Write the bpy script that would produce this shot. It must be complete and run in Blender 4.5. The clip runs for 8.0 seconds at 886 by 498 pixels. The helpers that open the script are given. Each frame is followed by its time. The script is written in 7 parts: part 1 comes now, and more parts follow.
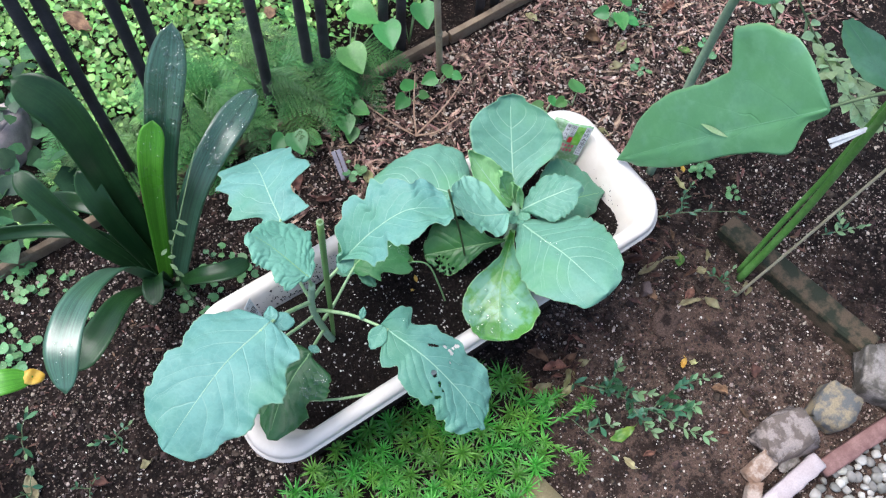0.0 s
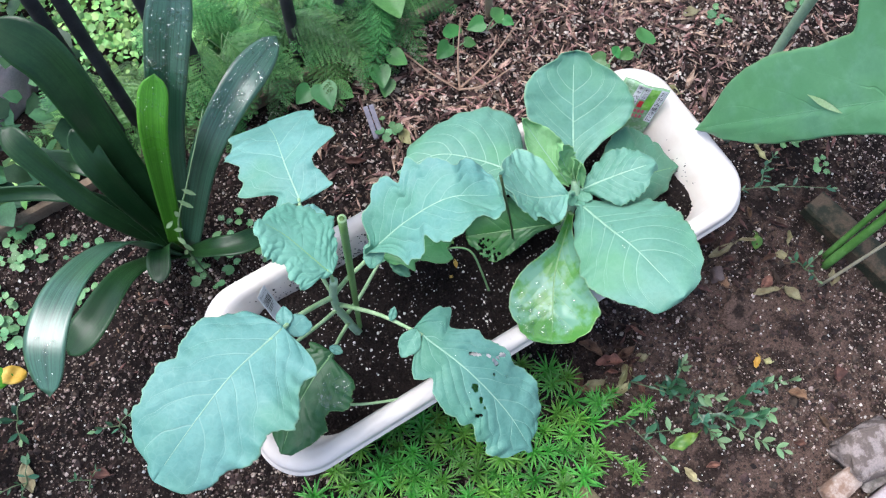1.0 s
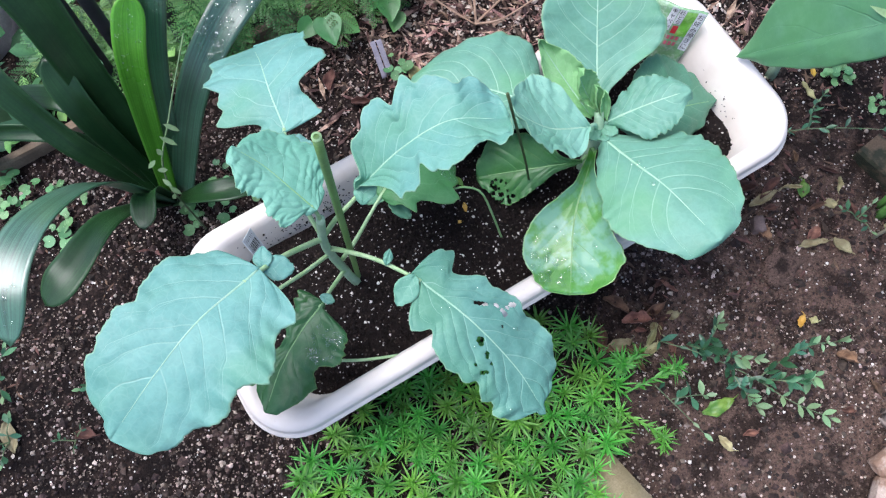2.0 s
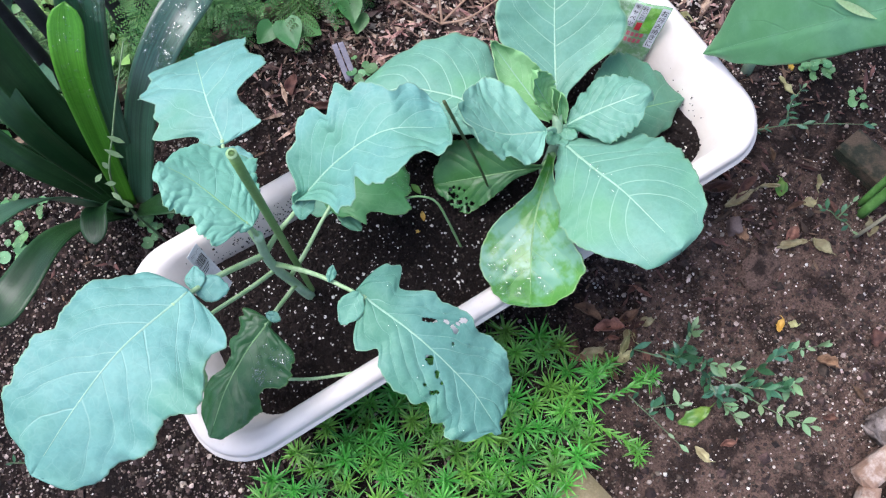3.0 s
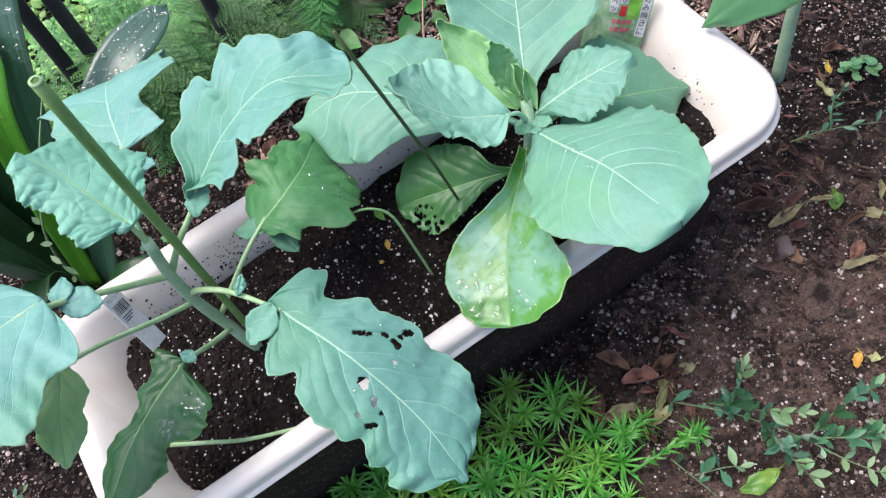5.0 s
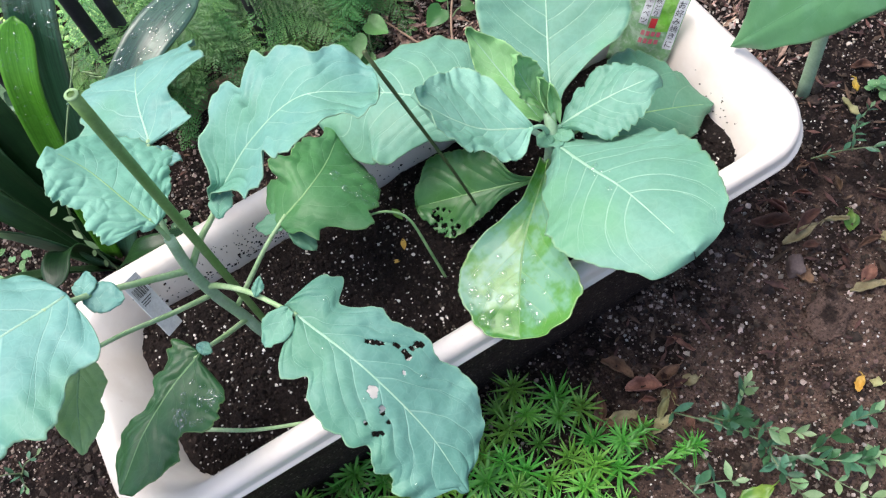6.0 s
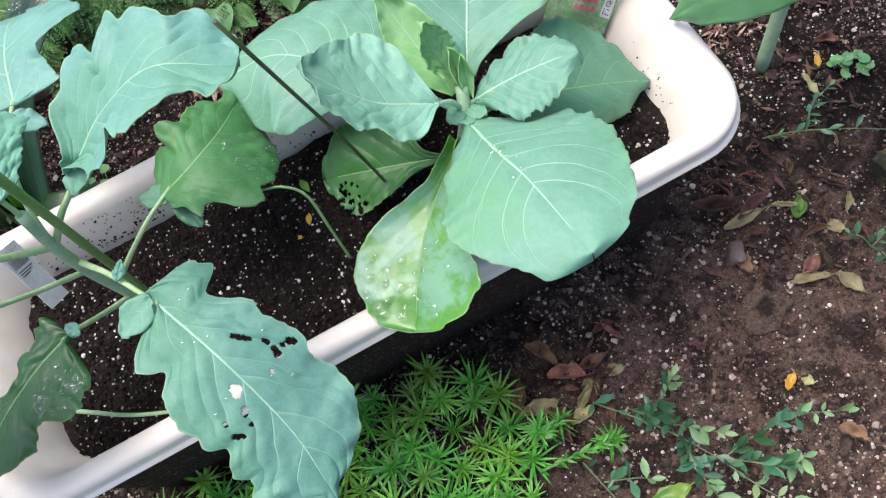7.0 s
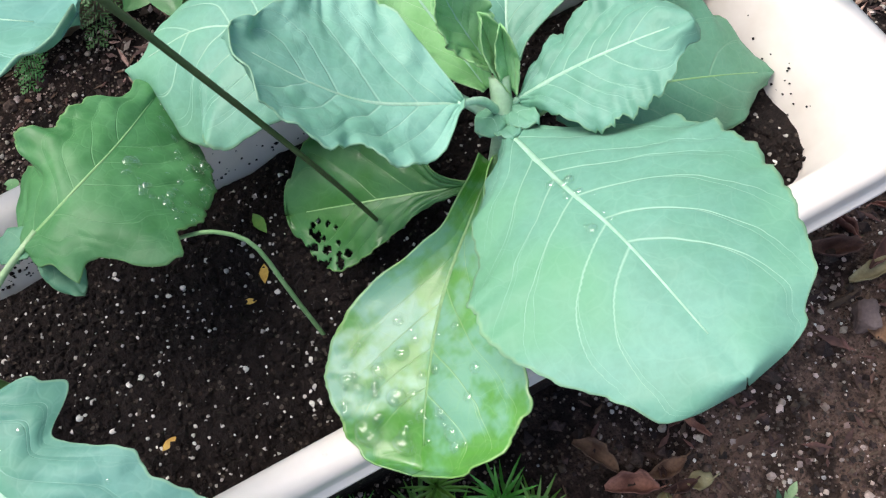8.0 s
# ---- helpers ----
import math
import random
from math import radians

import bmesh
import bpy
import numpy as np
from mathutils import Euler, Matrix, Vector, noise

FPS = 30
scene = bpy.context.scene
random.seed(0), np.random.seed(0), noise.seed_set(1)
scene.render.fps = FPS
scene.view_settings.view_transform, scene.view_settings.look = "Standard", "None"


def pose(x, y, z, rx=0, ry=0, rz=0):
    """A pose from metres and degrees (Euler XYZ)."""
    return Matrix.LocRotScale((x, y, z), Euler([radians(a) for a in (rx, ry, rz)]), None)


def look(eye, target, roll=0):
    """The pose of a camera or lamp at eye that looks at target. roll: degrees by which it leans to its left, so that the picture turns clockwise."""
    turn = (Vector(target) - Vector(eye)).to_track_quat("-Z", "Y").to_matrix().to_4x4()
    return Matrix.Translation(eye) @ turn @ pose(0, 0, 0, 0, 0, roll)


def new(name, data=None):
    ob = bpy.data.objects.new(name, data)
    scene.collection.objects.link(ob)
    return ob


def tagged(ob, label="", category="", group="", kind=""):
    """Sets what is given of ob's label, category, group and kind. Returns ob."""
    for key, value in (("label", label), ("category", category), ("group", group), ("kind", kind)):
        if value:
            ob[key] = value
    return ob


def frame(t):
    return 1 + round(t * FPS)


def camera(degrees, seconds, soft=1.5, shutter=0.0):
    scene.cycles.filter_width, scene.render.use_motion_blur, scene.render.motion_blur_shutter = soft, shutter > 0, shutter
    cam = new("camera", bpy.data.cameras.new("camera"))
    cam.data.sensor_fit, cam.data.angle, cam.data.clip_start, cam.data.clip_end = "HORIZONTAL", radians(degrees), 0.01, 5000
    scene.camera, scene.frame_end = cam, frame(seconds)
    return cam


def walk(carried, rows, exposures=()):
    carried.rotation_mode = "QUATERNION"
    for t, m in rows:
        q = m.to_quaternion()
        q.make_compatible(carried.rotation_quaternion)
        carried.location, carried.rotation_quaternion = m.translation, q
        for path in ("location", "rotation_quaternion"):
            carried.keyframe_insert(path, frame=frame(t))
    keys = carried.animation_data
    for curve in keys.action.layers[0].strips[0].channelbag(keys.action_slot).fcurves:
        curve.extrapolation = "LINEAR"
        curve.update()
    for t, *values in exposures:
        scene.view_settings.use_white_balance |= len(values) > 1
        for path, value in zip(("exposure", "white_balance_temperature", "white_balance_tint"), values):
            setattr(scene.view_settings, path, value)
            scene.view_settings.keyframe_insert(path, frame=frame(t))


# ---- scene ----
cam = camera(55.9, 8.0, soft=1.25)
PATH = [
    (0, (-0.282, -0.363, 1.243), (0.251, 0.305, -0.565), 4.7),
    (0.5, (-0.249, -0.276, 1.168), (0.223, 0.335, -0.677), 4.4),
    (1, (-0.222, -0.26, 1.125), (0.161, 0.328, -0.748), 1.3),
    (1.5, (-0.208, -0.272, 1.067), (0.106, 0.305, -0.822), -2.5),
    (2.8, (-0.157, -0.269, 0.995), (0.107, 0.305, -0.902), -7.2),
    (3, (-0.14, -0.275, 0.994), (0.123, 0.299, -0.904), -7.6),
    (3.5, (-0.095, -0.304, 0.998), (0.181, 0.29, -0.892), -8.1),
    (4, (-0.108, -0.317, 0.936), (0.132, 0.357, -0.932), -13.2),
    (4.5, (-0.102, -0.347, 0.83), (0.134, 0.484, -0.973), -18.9),
    (5, (-0.092, -0.372, 0.805), (0.191, 0.597, -0.922), -19.7),
    (5.2, (-0.086, -0.38, 0.817), (0.196, 0.61, -0.898), -19.5),
    (6.3, (-0.065, -0.343, 0.831), (0.114, 0.525, -0.962), -19.4),
    (6.5, (-0.039, -0.343, 0.819), (0.124, 0.495, -0.989), -19.6),
    (7, (0.008, -0.339, 0.791), (0.157, 0.467, -1.034), -19.0),
    (7.5, (0.021, -0.27, 0.663), (0.15, 0.506, -1.175), -19.2),
    (8, (0.035, -0.211, 0.599), (0.178, 0.599, -1.224), -18.8),
]
walk(cam, [(t, look(eye, target, roll)) for t, eye, target, roll in PATH],
     [(0.0, 0.54, 5950, 10), (1.5, 0.58, 5850, 13), (3.5, 0.63, 5900, 16), (5.0, 0.68, 6250, 14), (7.0, 0.66, 6500, 12), (8.0, 0.64, 6450, 11)])

# ---- light: bright overcast daylight in a garden ----
world = bpy.data.worlds.new("sky")
scene.world = world
world.use_nodes = True
wt = world.node_tree
wt.nodes.clear()
w_out = wt.nodes.new("ShaderNodeOutputWorld")
w_bg = wt.nodes.new("ShaderNodeBackground")
w_sky = wt.nodes.new("ShaderNodeTexSky")
w_sky.sky_type = "NISHITA"
w_sky.sun_disc = False
w_sky.sun_elevation, w_sky.sun_rotation = radians(70), radians(-40)
w_sky.air_density, w_sky.dust_density, w_sky.ozone_density = 1.0, 4.0, 1.0
w_bg.inputs["Strength"].default_value = 0.148
wt.links.new(w_sky.outputs[0], w_bg.inputs[0])
wt.links.new(w_bg.outputs[0], w_out.inputs[0])
sun_data = bpy.data.lights.new("sun", "SUN")
sun_data.energy, sun_data.angle, sun_data.color = 2.0, radians(44), (1.0, 0.97, 0.93)
sun = new("sun", sun_data)
sun.matrix_world = look((-0.58, 0.69, 2.5), (0, 0, 0))


# ---- materials ----
def mat(name):
    m = bpy.data.materials.new(name)
    m.use_nodes = True
    nt = m.node_tree
    return m, nt, nt.nodes["Principled BSDF"]


def nd(nt, kind, **values):
    n = nt.nodes.new(kind)
    for k, v in values.items():
        n.inputs[k].default_value = v
    return n


def coords(nt, scale=1.0):
    tc = nt.nodes.new("ShaderNodeTexCoord")
    return tc.outputs["Object"]


def noise_tex(nt, vec, scale, detail=4.0, rough=0.6):
    n = nd(nt, "ShaderNodeTexNoise", Scale=scale, Detail=detail, Roughness=rough)
    nt.links.new(vec, n.inputs["Vector"])
    return n.outputs["Fac"]


def ramp(nt, fac, stops):
    r = nt.nodes.new("ShaderNodeValToRGB")
    el = r.color_ramp.elements
    while len(el) < len(stops):
        el.new(0.5)
    for e, (p, c) in zip(el, stops):
        e.position, e.color = p, (*c, 1)
    nt.links.new(fac, r.inputs[0])
    return r.outputs[0]


def mix(nt, fac, a, b, kind="MIX"):
    n = nt.nodes.new("ShaderNodeMix")
    n.data_type, n.blend_type = "RGBA", kind
    for sock, v in ((n.inputs[0], fac), (n.inputs[6], a), (n.inputs[7], b)):
        if isinstance(v, (int, float)):
            sock.default_value = v
        elif isinstance(v, tuple):
            sock.default_value = (*v, 1)
        else:
            nt.links.new(v, sock)
    return n.outputs[2]


def math_node(nt, op, a, b=0.0, c=0.0):
    n = nt.nodes.new("ShaderNodeMath")
    n.operation = op
    for sock, v in zip(n.inputs, (a, b, c)):
        if isinstance(v, (int, float)):
            sock.default_value = v
        else:
            nt.links.new(v, sock)
    return n.outputs[0]


def smooth(nt, v, lo, hi, out_lo=0.0, out_hi=1.0):
    n = nt.nodes.new("ShaderNodeMapRange")
    n.interpolation_type = "SMOOTHSTEP"
    nt.links.new(v, n.inputs[0])
    for i, x in enumerate((lo, hi, out_lo, out_hi)):
        n.inputs[i + 1].default_value = x
    return n.outputs[0]


def bump(nt, bsdf, height, strength=0.3, distance=0.001):
    b = nd(nt, "ShaderNodeBump", Strength=strength, Distance=distance)
    nt.links.new(height, b.inputs["Height"])
    nt.links.new(b.outputs[0], bsdf.inputs["Normal"])


def vary(nt, col, amount=0.25, hue=0.02):
    """Shifts a colour a little from object to object."""
    info = nt.nodes.new("ShaderNodeObjectInfo")
    h = nd(nt, "ShaderNodeHueSaturation", Saturation=1.0)
    nt.links.new(smooth(nt, info.outputs["Random"], 0, 1, 1 - amount, 1 + amount), h.inputs["Value"])
    nt.links.new(smooth(nt, math_node(nt, "FRACT", math_node(nt, "MULTIPLY", info.outputs["Random"], 7.3)), 0, 1, 0.5 - hue, 0.5 + hue), h.inputs["Hue"])
    nt.links.new(col, h.inputs["Color"])
    return h.outputs[0]


def plain(name, a, b, rough=0.6, scale=60.0, bump_h=0.0004, metal=0.0, vary_by=0.0, fine=400.0, edge=(0.35, 0.68)):
    """A surface of two tones, mottled at two scales."""
    m, nt, p = mat(name)
    v = coords(nt)
    f1, f2 = noise_tex(nt, v, scale), noise_tex(nt, v, fine, 3)
    col = mix(nt, smooth(nt, f1, *edge), a, b)
    col = mix(nt, smooth(nt, f2, 0.3, 0.75, 0, 0.35), col, tuple(x * 0.55 for x in a))
    if vary_by:
        col = vary(nt, col, vary_by)
    nt.links.new(col, p.inputs["Base Color"])
    nt.links.new(smooth(nt, f1, 0.3, 0.7, rough - 0.08, rough + 0.08), p.inputs["Roughness"])
    p.inputs["Metallic"].default_value = metal
    if bump_h:
        bump(nt, p, math_node(nt, "ADD", f1, f2), 0.5, bump_h)
    return m


def brassica(name, a, b, vein, rough=0.5, vein_w=0.06, coat=0.0, sheen_wax=0.0, wax_sheen_tone=(0.3, 0.5, 0.42), net=0.05, tint=None, vein_mix=0.5):
    """Cabbage-like leaf: side veins follow the blade's own coordinates, with a fine net between them."""
    m, nt, p = mat(name)
    v = coords(nt)
    uv = nt.nodes.new("ShaderNodeUVMap")
    uv.uv_map = "blade"
    sep = nt.nodes.new("ShaderNodeSeparateXYZ")
    nt.links.new(uv.outputs[0], sep.inputs[0])
    wob = noise_tex(nt, v, 45, 1)
    ph = math_node(nt, "ADD", sep.outputs[0], math_node(nt, "MULTIPLY", math_node(nt, "SUBTRACT", wob, 0.5), 0.16))
    d = math_node(nt, "PINGPONG", ph, 0.5)
    av = math_node(nt, "ABSOLUTE", sep.outputs[1])
    width = smooth(nt, av, 0.0, 0.95, vein_w, vein_w * 0.25)
    soft = math_node(nt, "SUBTRACT", 1.0, math_node(nt, "MINIMUM", math_node(nt, "DIVIDE", d, width), 1.0))
    soft = math_node(nt, "MULTIPLY", soft, smooth(nt, av, 0.75, 1.0, 1.0, 0.2))
    # each side vein forks half way to the edge
    fork = math_node(nt, "MULTIPLY", math_node(nt, "MAXIMUM", math_node(nt, "SUBTRACT", av, 0.38), 0.0), 0.62)
    d2 = math_node(nt, "PINGPONG", math_node(nt, "SUBTRACT", ph, fork), 0.5)
    soft2 = math_node(nt, "SUBTRACT", 1.0, math_node(nt, "MINIMUM", math_node(nt, "DIVIDE", d2, math_node(nt, "MULTIPLY", width, 0.75)), 1.0))
    soft2 = math_node(nt, "MULTIPLY", soft2, smooth(nt, av, 0.36, 0.46, 0.0, 0.6))
    soft = math_node(nt, "MAXIMUM", soft, math_node(nt, "MULTIPLY", soft2, smooth(nt, av, 0.7, 0.98, 1.0, 0.0)))
    vor = nt.nodes.new("ShaderNodeTexVoronoi")
    vor.feature = "DISTANCE_TO_EDGE"
    vor.inputs["Scale"].default_value = 170
    nt.links.new(v, vor.inputs["Vector"])
    netm = smooth(nt, vor.outputs["Distance"], 0.0, 0.12, net, 0.0)
    # a wider, wandering net of third veins
    warp = nt.nodes.new("ShaderNodeTexNoise")
    warp.inputs["Scale"].default_value = 70
    nt.links.new(v, warp.inputs["Vector"])
    moved = nt.nodes.new("ShaderNodeVectorMath")
    moved.operation = "MULTIPLY_ADD"
    nt.links.new(warp.outputs["Color"], moved.inputs[0])
    moved.inputs[1].default_value = (0.012, 0.012, 0.012)
    nt.links.new(v, moved.inputs[2])
    wide = nt.nodes.new("ShaderNodeTexVoronoi")
    wide.feature = "DISTANCE_TO_EDGE"
    wide.inputs["Scale"].default_value = 72
    nt.links.new(moved.outputs[0], wide.inputs["Vector"])
    thread = smooth(nt, wide.outputs["Distance"], 0.0, 0.06, net * 2.0, 0.0)
    netm = math_node(nt, "MAXIMUM", netm, thread)
    f1, f2 = noise_tex(nt, v, 22, 3), noise_tex(nt, v, 260, 3)
    col = mix(nt, smooth(nt, f1, 0.3, 0.7), a, b)
    col = mix(nt, smooth(nt, f2, 0.35, 0.7, 0, 0.16), col, tuple(x * 0.6 for x in a))
    if tint:
        col = mix(nt, smooth(nt, noise_tex(nt, v, 11, 2), 0.44, 0.68, 0, 0.75), col, tint)
    # patches of wax bloom; on the wet leaf they also paint the sky sheen
    if sheen_wax:
        col = mix(nt, smooth(nt, noise_tex(nt, v, 24, 4), 0.42, 0.56, 0, sheen_wax), col, wax_sheen_tone)
    col = mix(nt, math_node(nt, "MAXIMUM", math_node(nt, "MULTIPLY", soft, vein_mix), netm), col, vein)
    # thin pale rim of the blade
    col = mix(nt, smooth(nt, av, 0.965, 0.99, 0.0, 0.45), col, tuple(0.5 * x + y for x, y in zip(vein, (0.14, 0.20, 0.05))))
    nt.links.new(col, p.inputs["Base Color"])
    nt.links.new(smooth(nt, f1, 0.3, 0.7, rough - 0.07, rough + 0.08), p.inputs["Roughness"])
    p.inputs["Coat Weight"].default_value = coat
    p.inputs["Specular IOR Level"].default_value = 0.5 if coat > 0.5 else 0.32
    p.inputs["Coat Roughness"].default_value = 0.26
    bump(nt, p, math_node(nt, "ADD", math_node(nt, "MULTIPLY", netm, -1.5), math_node(nt, "MULTIPLY", soft, -1.2)), 0.32, 0.0012)
    return m


BROCCOLI = brassica("broccoli_leaf", (0.13, 0.32, 0.27), (0.188, 0.40, 0.348), (0.36, 0.56, 0.46), 0.5, 0.05, tint=(0.115, 0.30, 0.19), vein_mix=0.6)
CABBAGE = brassica("cabbage_leaf", (0.128, 0.305, 0.212), (0.165, 0.36, 0.275), (0.36, 0.57, 0.42), 0.50, 0.050, net=0.03, tint=(0.13, 0.335, 0.17), vein_mix=0.8)
CABBAGE_BLUE = brassica("cabbage_leaf_blue", (0.168, 0.385, 0.27), (0.23, 0.46, 0.36), (0.40, 0.61, 0.47), 0.5)
# broccoli green darkened for the partial shade on the holed leaf
BROCCOLI_SHADED = brassica("shaded_broccoli_leaf", (0.105, 0.27, 0.21), (0.15, 0.335, 0.275), (0.32, 0.53, 0.42), 0.5, 0.05, tint=(0.09, 0.26, 0.15), vein_mix=0.6)
YOUNG = brassica("young_broccoli_leaf", (0.145, 0.37, 0.26), (0.195, 0.44, 0.32), (0.32, 0.54, 0.42), 0.5, 0.04)
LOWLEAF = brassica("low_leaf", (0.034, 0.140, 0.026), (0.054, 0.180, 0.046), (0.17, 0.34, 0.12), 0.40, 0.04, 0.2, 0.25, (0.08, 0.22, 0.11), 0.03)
HEARTLEAF = brassica("heart_of_cabbage", (0.21, 0.47, 0.17), (0.29, 0.55, 0.26), (0.48, 0.67, 0.42), 0.5, 0.05)
# pale yellow-green stands for daylight coming through the thin blade
LIT_THROUGH = brassica("lit_through_leaf", (0.28, 0.48, 0.15), (0.37, 0.57, 0.24), (0.46, 0.64, 0.36), 0.5, 0.04, tint=(0.20, 0.44, 0.20))
# pale patches carry wax bloom and the water film's sky sheen as colour
WET = brassica("wet_leaf", (0.070, 0.265, 0.026), (0.105, 0.325, 0.050), (0.33, 0.53, 0.19), 0.36, 0.04, 0.6, 0.88, (0.185, 0.41, 0.275), 0.04)
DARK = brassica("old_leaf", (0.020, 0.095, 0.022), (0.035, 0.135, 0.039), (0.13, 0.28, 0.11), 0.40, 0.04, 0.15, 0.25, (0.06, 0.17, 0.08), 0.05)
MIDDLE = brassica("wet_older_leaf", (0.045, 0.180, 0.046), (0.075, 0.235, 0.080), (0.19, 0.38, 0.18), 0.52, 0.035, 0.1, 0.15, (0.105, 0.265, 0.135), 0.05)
OLD = brassica("dull_leaf", (0.085, 0.24, 0.135), (0.12, 0.29, 0.185), (0.26, 0.43, 0.28), 0.5, 0.05)
AUBERGINE = brassica("broad_leaf", (0.130, 0.315, 0.170), (0.178, 0.385, 0.220), (0.19, 0.41, 0.24), 0.46, 0.03, 0.1, 0.55, (0.105, 0.29, 0.115), 0.03, tint=(0.13, 0.335, 0.14), vein_mix=0.10)
RIB = plain("leaf_rib", (0.33, 0.56, 0.39), (0.42, 0.63, 0.47), 0.45, 60, 0.0002)
RIB_DARK = plain("leaf_rib_green", (0.22, 0.42, 0.16), (0.30, 0.50, 0.22), 0.45, 60, 0.0002)
RIB_DULL = plain("dull_rib", (0.15, 0.35, 0.19), (0.18, 0.38, 0.22), 0.5, 60, 0.0002)
STEM = plain("green_stem", (0.35, 0.54, 0.34), (0.45, 0.63, 0.43), 0.5, 80, 0.0003)
FRESH_STEM = plain("fresh_green_stem", (0.11, 0.30, 0.055), (0.18, 0.40, 0.10), 0.45, 60, 0.0003)
STEM_PALE = plain("pale_stem", (0.34, 0.54, 0.25), (0.46, 0.64, 0.36), 0.5, 80, 0.0003)
STEM_DULL = plain("dull_twig", (0.10, 0.16, 0.07), (0.20, 0.26, 0.13), 0.6, 80, 0.0003)
STAKE = plain("stake_green", (0.14, 0.28, 0.070), (0.21, 0.36, 0.12), 0.5, 40, 0.0003)
STAKE_IN = plain("stake_inside", (0.30, 0.38, 0.18), (0.42, 0.48, 0.26), 0.6, 60)
STICK_DARK = plain("thin_stick", (0.060, 0.090, 0.030), (0.100, 0.130, 0.048), 0.6, 60)


def soil_mat(name, a, b, pale, speck=0.5, dry=None):
    m, nt, p = mat(name)
    v = coords(nt)
    f1, f2, f3 = noise_tex(nt, v, 9, 5), noise_tex(nt, v, 90, 5, 0.7), noise_tex(nt, v, 420, 3, 0.7)
    col = mix(nt, smooth(nt, f1, 0.3, 0.7), a, b)
    col = mix(nt, smooth(nt, f2, 0.45, 0.75, 0, 0.8), col, pale)
    vor = nt.nodes.new("ShaderNodeTexVoronoi")
    vor.inputs["Scale"].default_value = 300
    nt.links.new(v, vor.inputs["Vector"])
    sepc = nt.nodes.new("ShaderNodeSeparateColor")
    nt.links.new(vor.outputs["Color"], sepc.inputs[0])
    chip = math_node(nt, "MULTIPLY", math_node(nt, "GREATER_THAN", sepc.outputs[0], 0.76), math_node(nt, "LESS_THAN", vor.outputs["Distance"], 0.40))
    tone = mix(nt, sepc.outputs[1], (0.12, 0.075, 0.05), (0.42, 0.35, 0.28))
    col = mix(nt, math_node(nt, "MULTIPLY", chip, speck), col, tone)
    if dry:
        # a dried, crusted patch of the bed with a ragged edge
        off = nt.nodes.new("ShaderNodeVectorMath")
        off.operation = "DISTANCE"
        nt.links.new(v, off.inputs[0])
        off.inputs[1].default_value = (dry[0], dry[1], 0.0)
        edge = math_node(nt, "ADD", off.outputs["Value"], math_node(nt, "MULTIPLY", math_node(nt, "SUBTRACT", noise_tex(nt, v, 16, 5, 0.7), 0.5), 0.35))
        col = mix(nt, smooth(nt, edge, dry[2] * 0.6, dry[2] * 1.15, 0.78, 0.0), col, (0.215, 0.140, 0.108))
        col = mix(nt, smooth(nt, noise_tex(nt, v, 24, 4, 0.65), 0.46, 0.58, 0.0, 0.78), col, a)
    col = mix(nt, smooth(nt, f3, 0.3, 0.55, 0.75, 0.0), col, (0.006, 0.0045, 0.004))
    nt.links.new(col, p.inputs["Base Color"])
    p.inputs["Roughness"].default_value = 0.95
    p.inputs["Specular IOR Level"].default_value = 0.25
    bump(nt, p, math_node(nt, "ADD", math_node(nt, "MULTIPLY", f2, 2.0), f3), 1.0, 0.004)
    return m


SOIL = soil_mat("garden_soil", (0.0080, 0.0048, 0.0039), (0.027, 0.0160, 0.0125), (0.105, 0.069, 0.055), 0.95, (0.30, -0.34, 0.32))
POT_SOIL = soil_mat("potting_soil", (0.013, 0.0085, 0.0075), (0.022, 0.0145, 0.0125), (0.034, 0.023, 0.019), 0.25)
PERLITE = plain("perlite", (0.52, 0.48, 0.43), (0.72, 0.69, 0.64), 0.8, 200)
DRYCRUMB = plain("dry_soil_crumb", (0.055, 0.036, 0.028), (0.17, 0.118, 0.09), 0.95, 120, 0.002)
GRIT = plain("grit", (0.17, 0.125, 0.10), (0.38, 0.30, 0.25), 0.9, 30)
CRUMB = plain("soil_crumb", (0.026, 0.0165, 0.0132), (0.092, 0.062, 0.049), 0.95, 140, 0.0025)
BARK = plain("bark_shred", (0.125, 0.064, 0.047), (0.46, 0.31, 0.235), 0.85, 90, edge=(0.4, 0.6))
PALECHIP = plain("pale_chip", (0.40, 0.32, 0.26), (0.68, 0.59, 0.51), 0.85, 60)
LITTER = plain("leaf_litter", (0.055, 0.030, 0.021), (0.15, 0.085, 0.058), 0.85, 60)
TIMBER = plain("weathered_timber", (0.22, 0.155, 0.10), (0.34, 0.26, 0.18), 0.85, 35, 0.001)
# moss and wood tones, darkened to stand for shade of the plants beside it
MOSSY = plain("mossy_timber", (0.022, 0.028, 0.013), (0.125, 0.088, 0.056), 0.9, 34, 0.003, edge=(0.42, 0.60))
POST = plain("dark_post", (0.034, 0.033, 0.040), (0.075, 0.071, 0.080), 0.65, 30, 0.0006)
CANE = plain("bamboo_cane", (0.40, 0.36, 0.24), (0.50, 0.47, 0.33), 0.6, 30)
DRYSTEM = plain("dry_stem", (0.42, 0.27, 0.18), (0.55, 0.38, 0.27), 0.7, 60)
DRYLEAF = plain("dry_leaf", (0.10, 0.048, 0.030), (0.27, 0.15, 0.095), 0.75, 80, 0.0008, 0, 0.4)
PALELEAF = plain("pale_fallen_leaf", (0.26, 0.23, 0.10), (0.44, 0.42, 0.22), 0.65, 60, 0.0005, 0, 0.25)
YELLOWLEAF = plain("yellow_leaf", (0.62, 0.40, 0.04), (0.70, 0.52, 0.10), 0.55, 60, 0.0004, 0, 0.15)
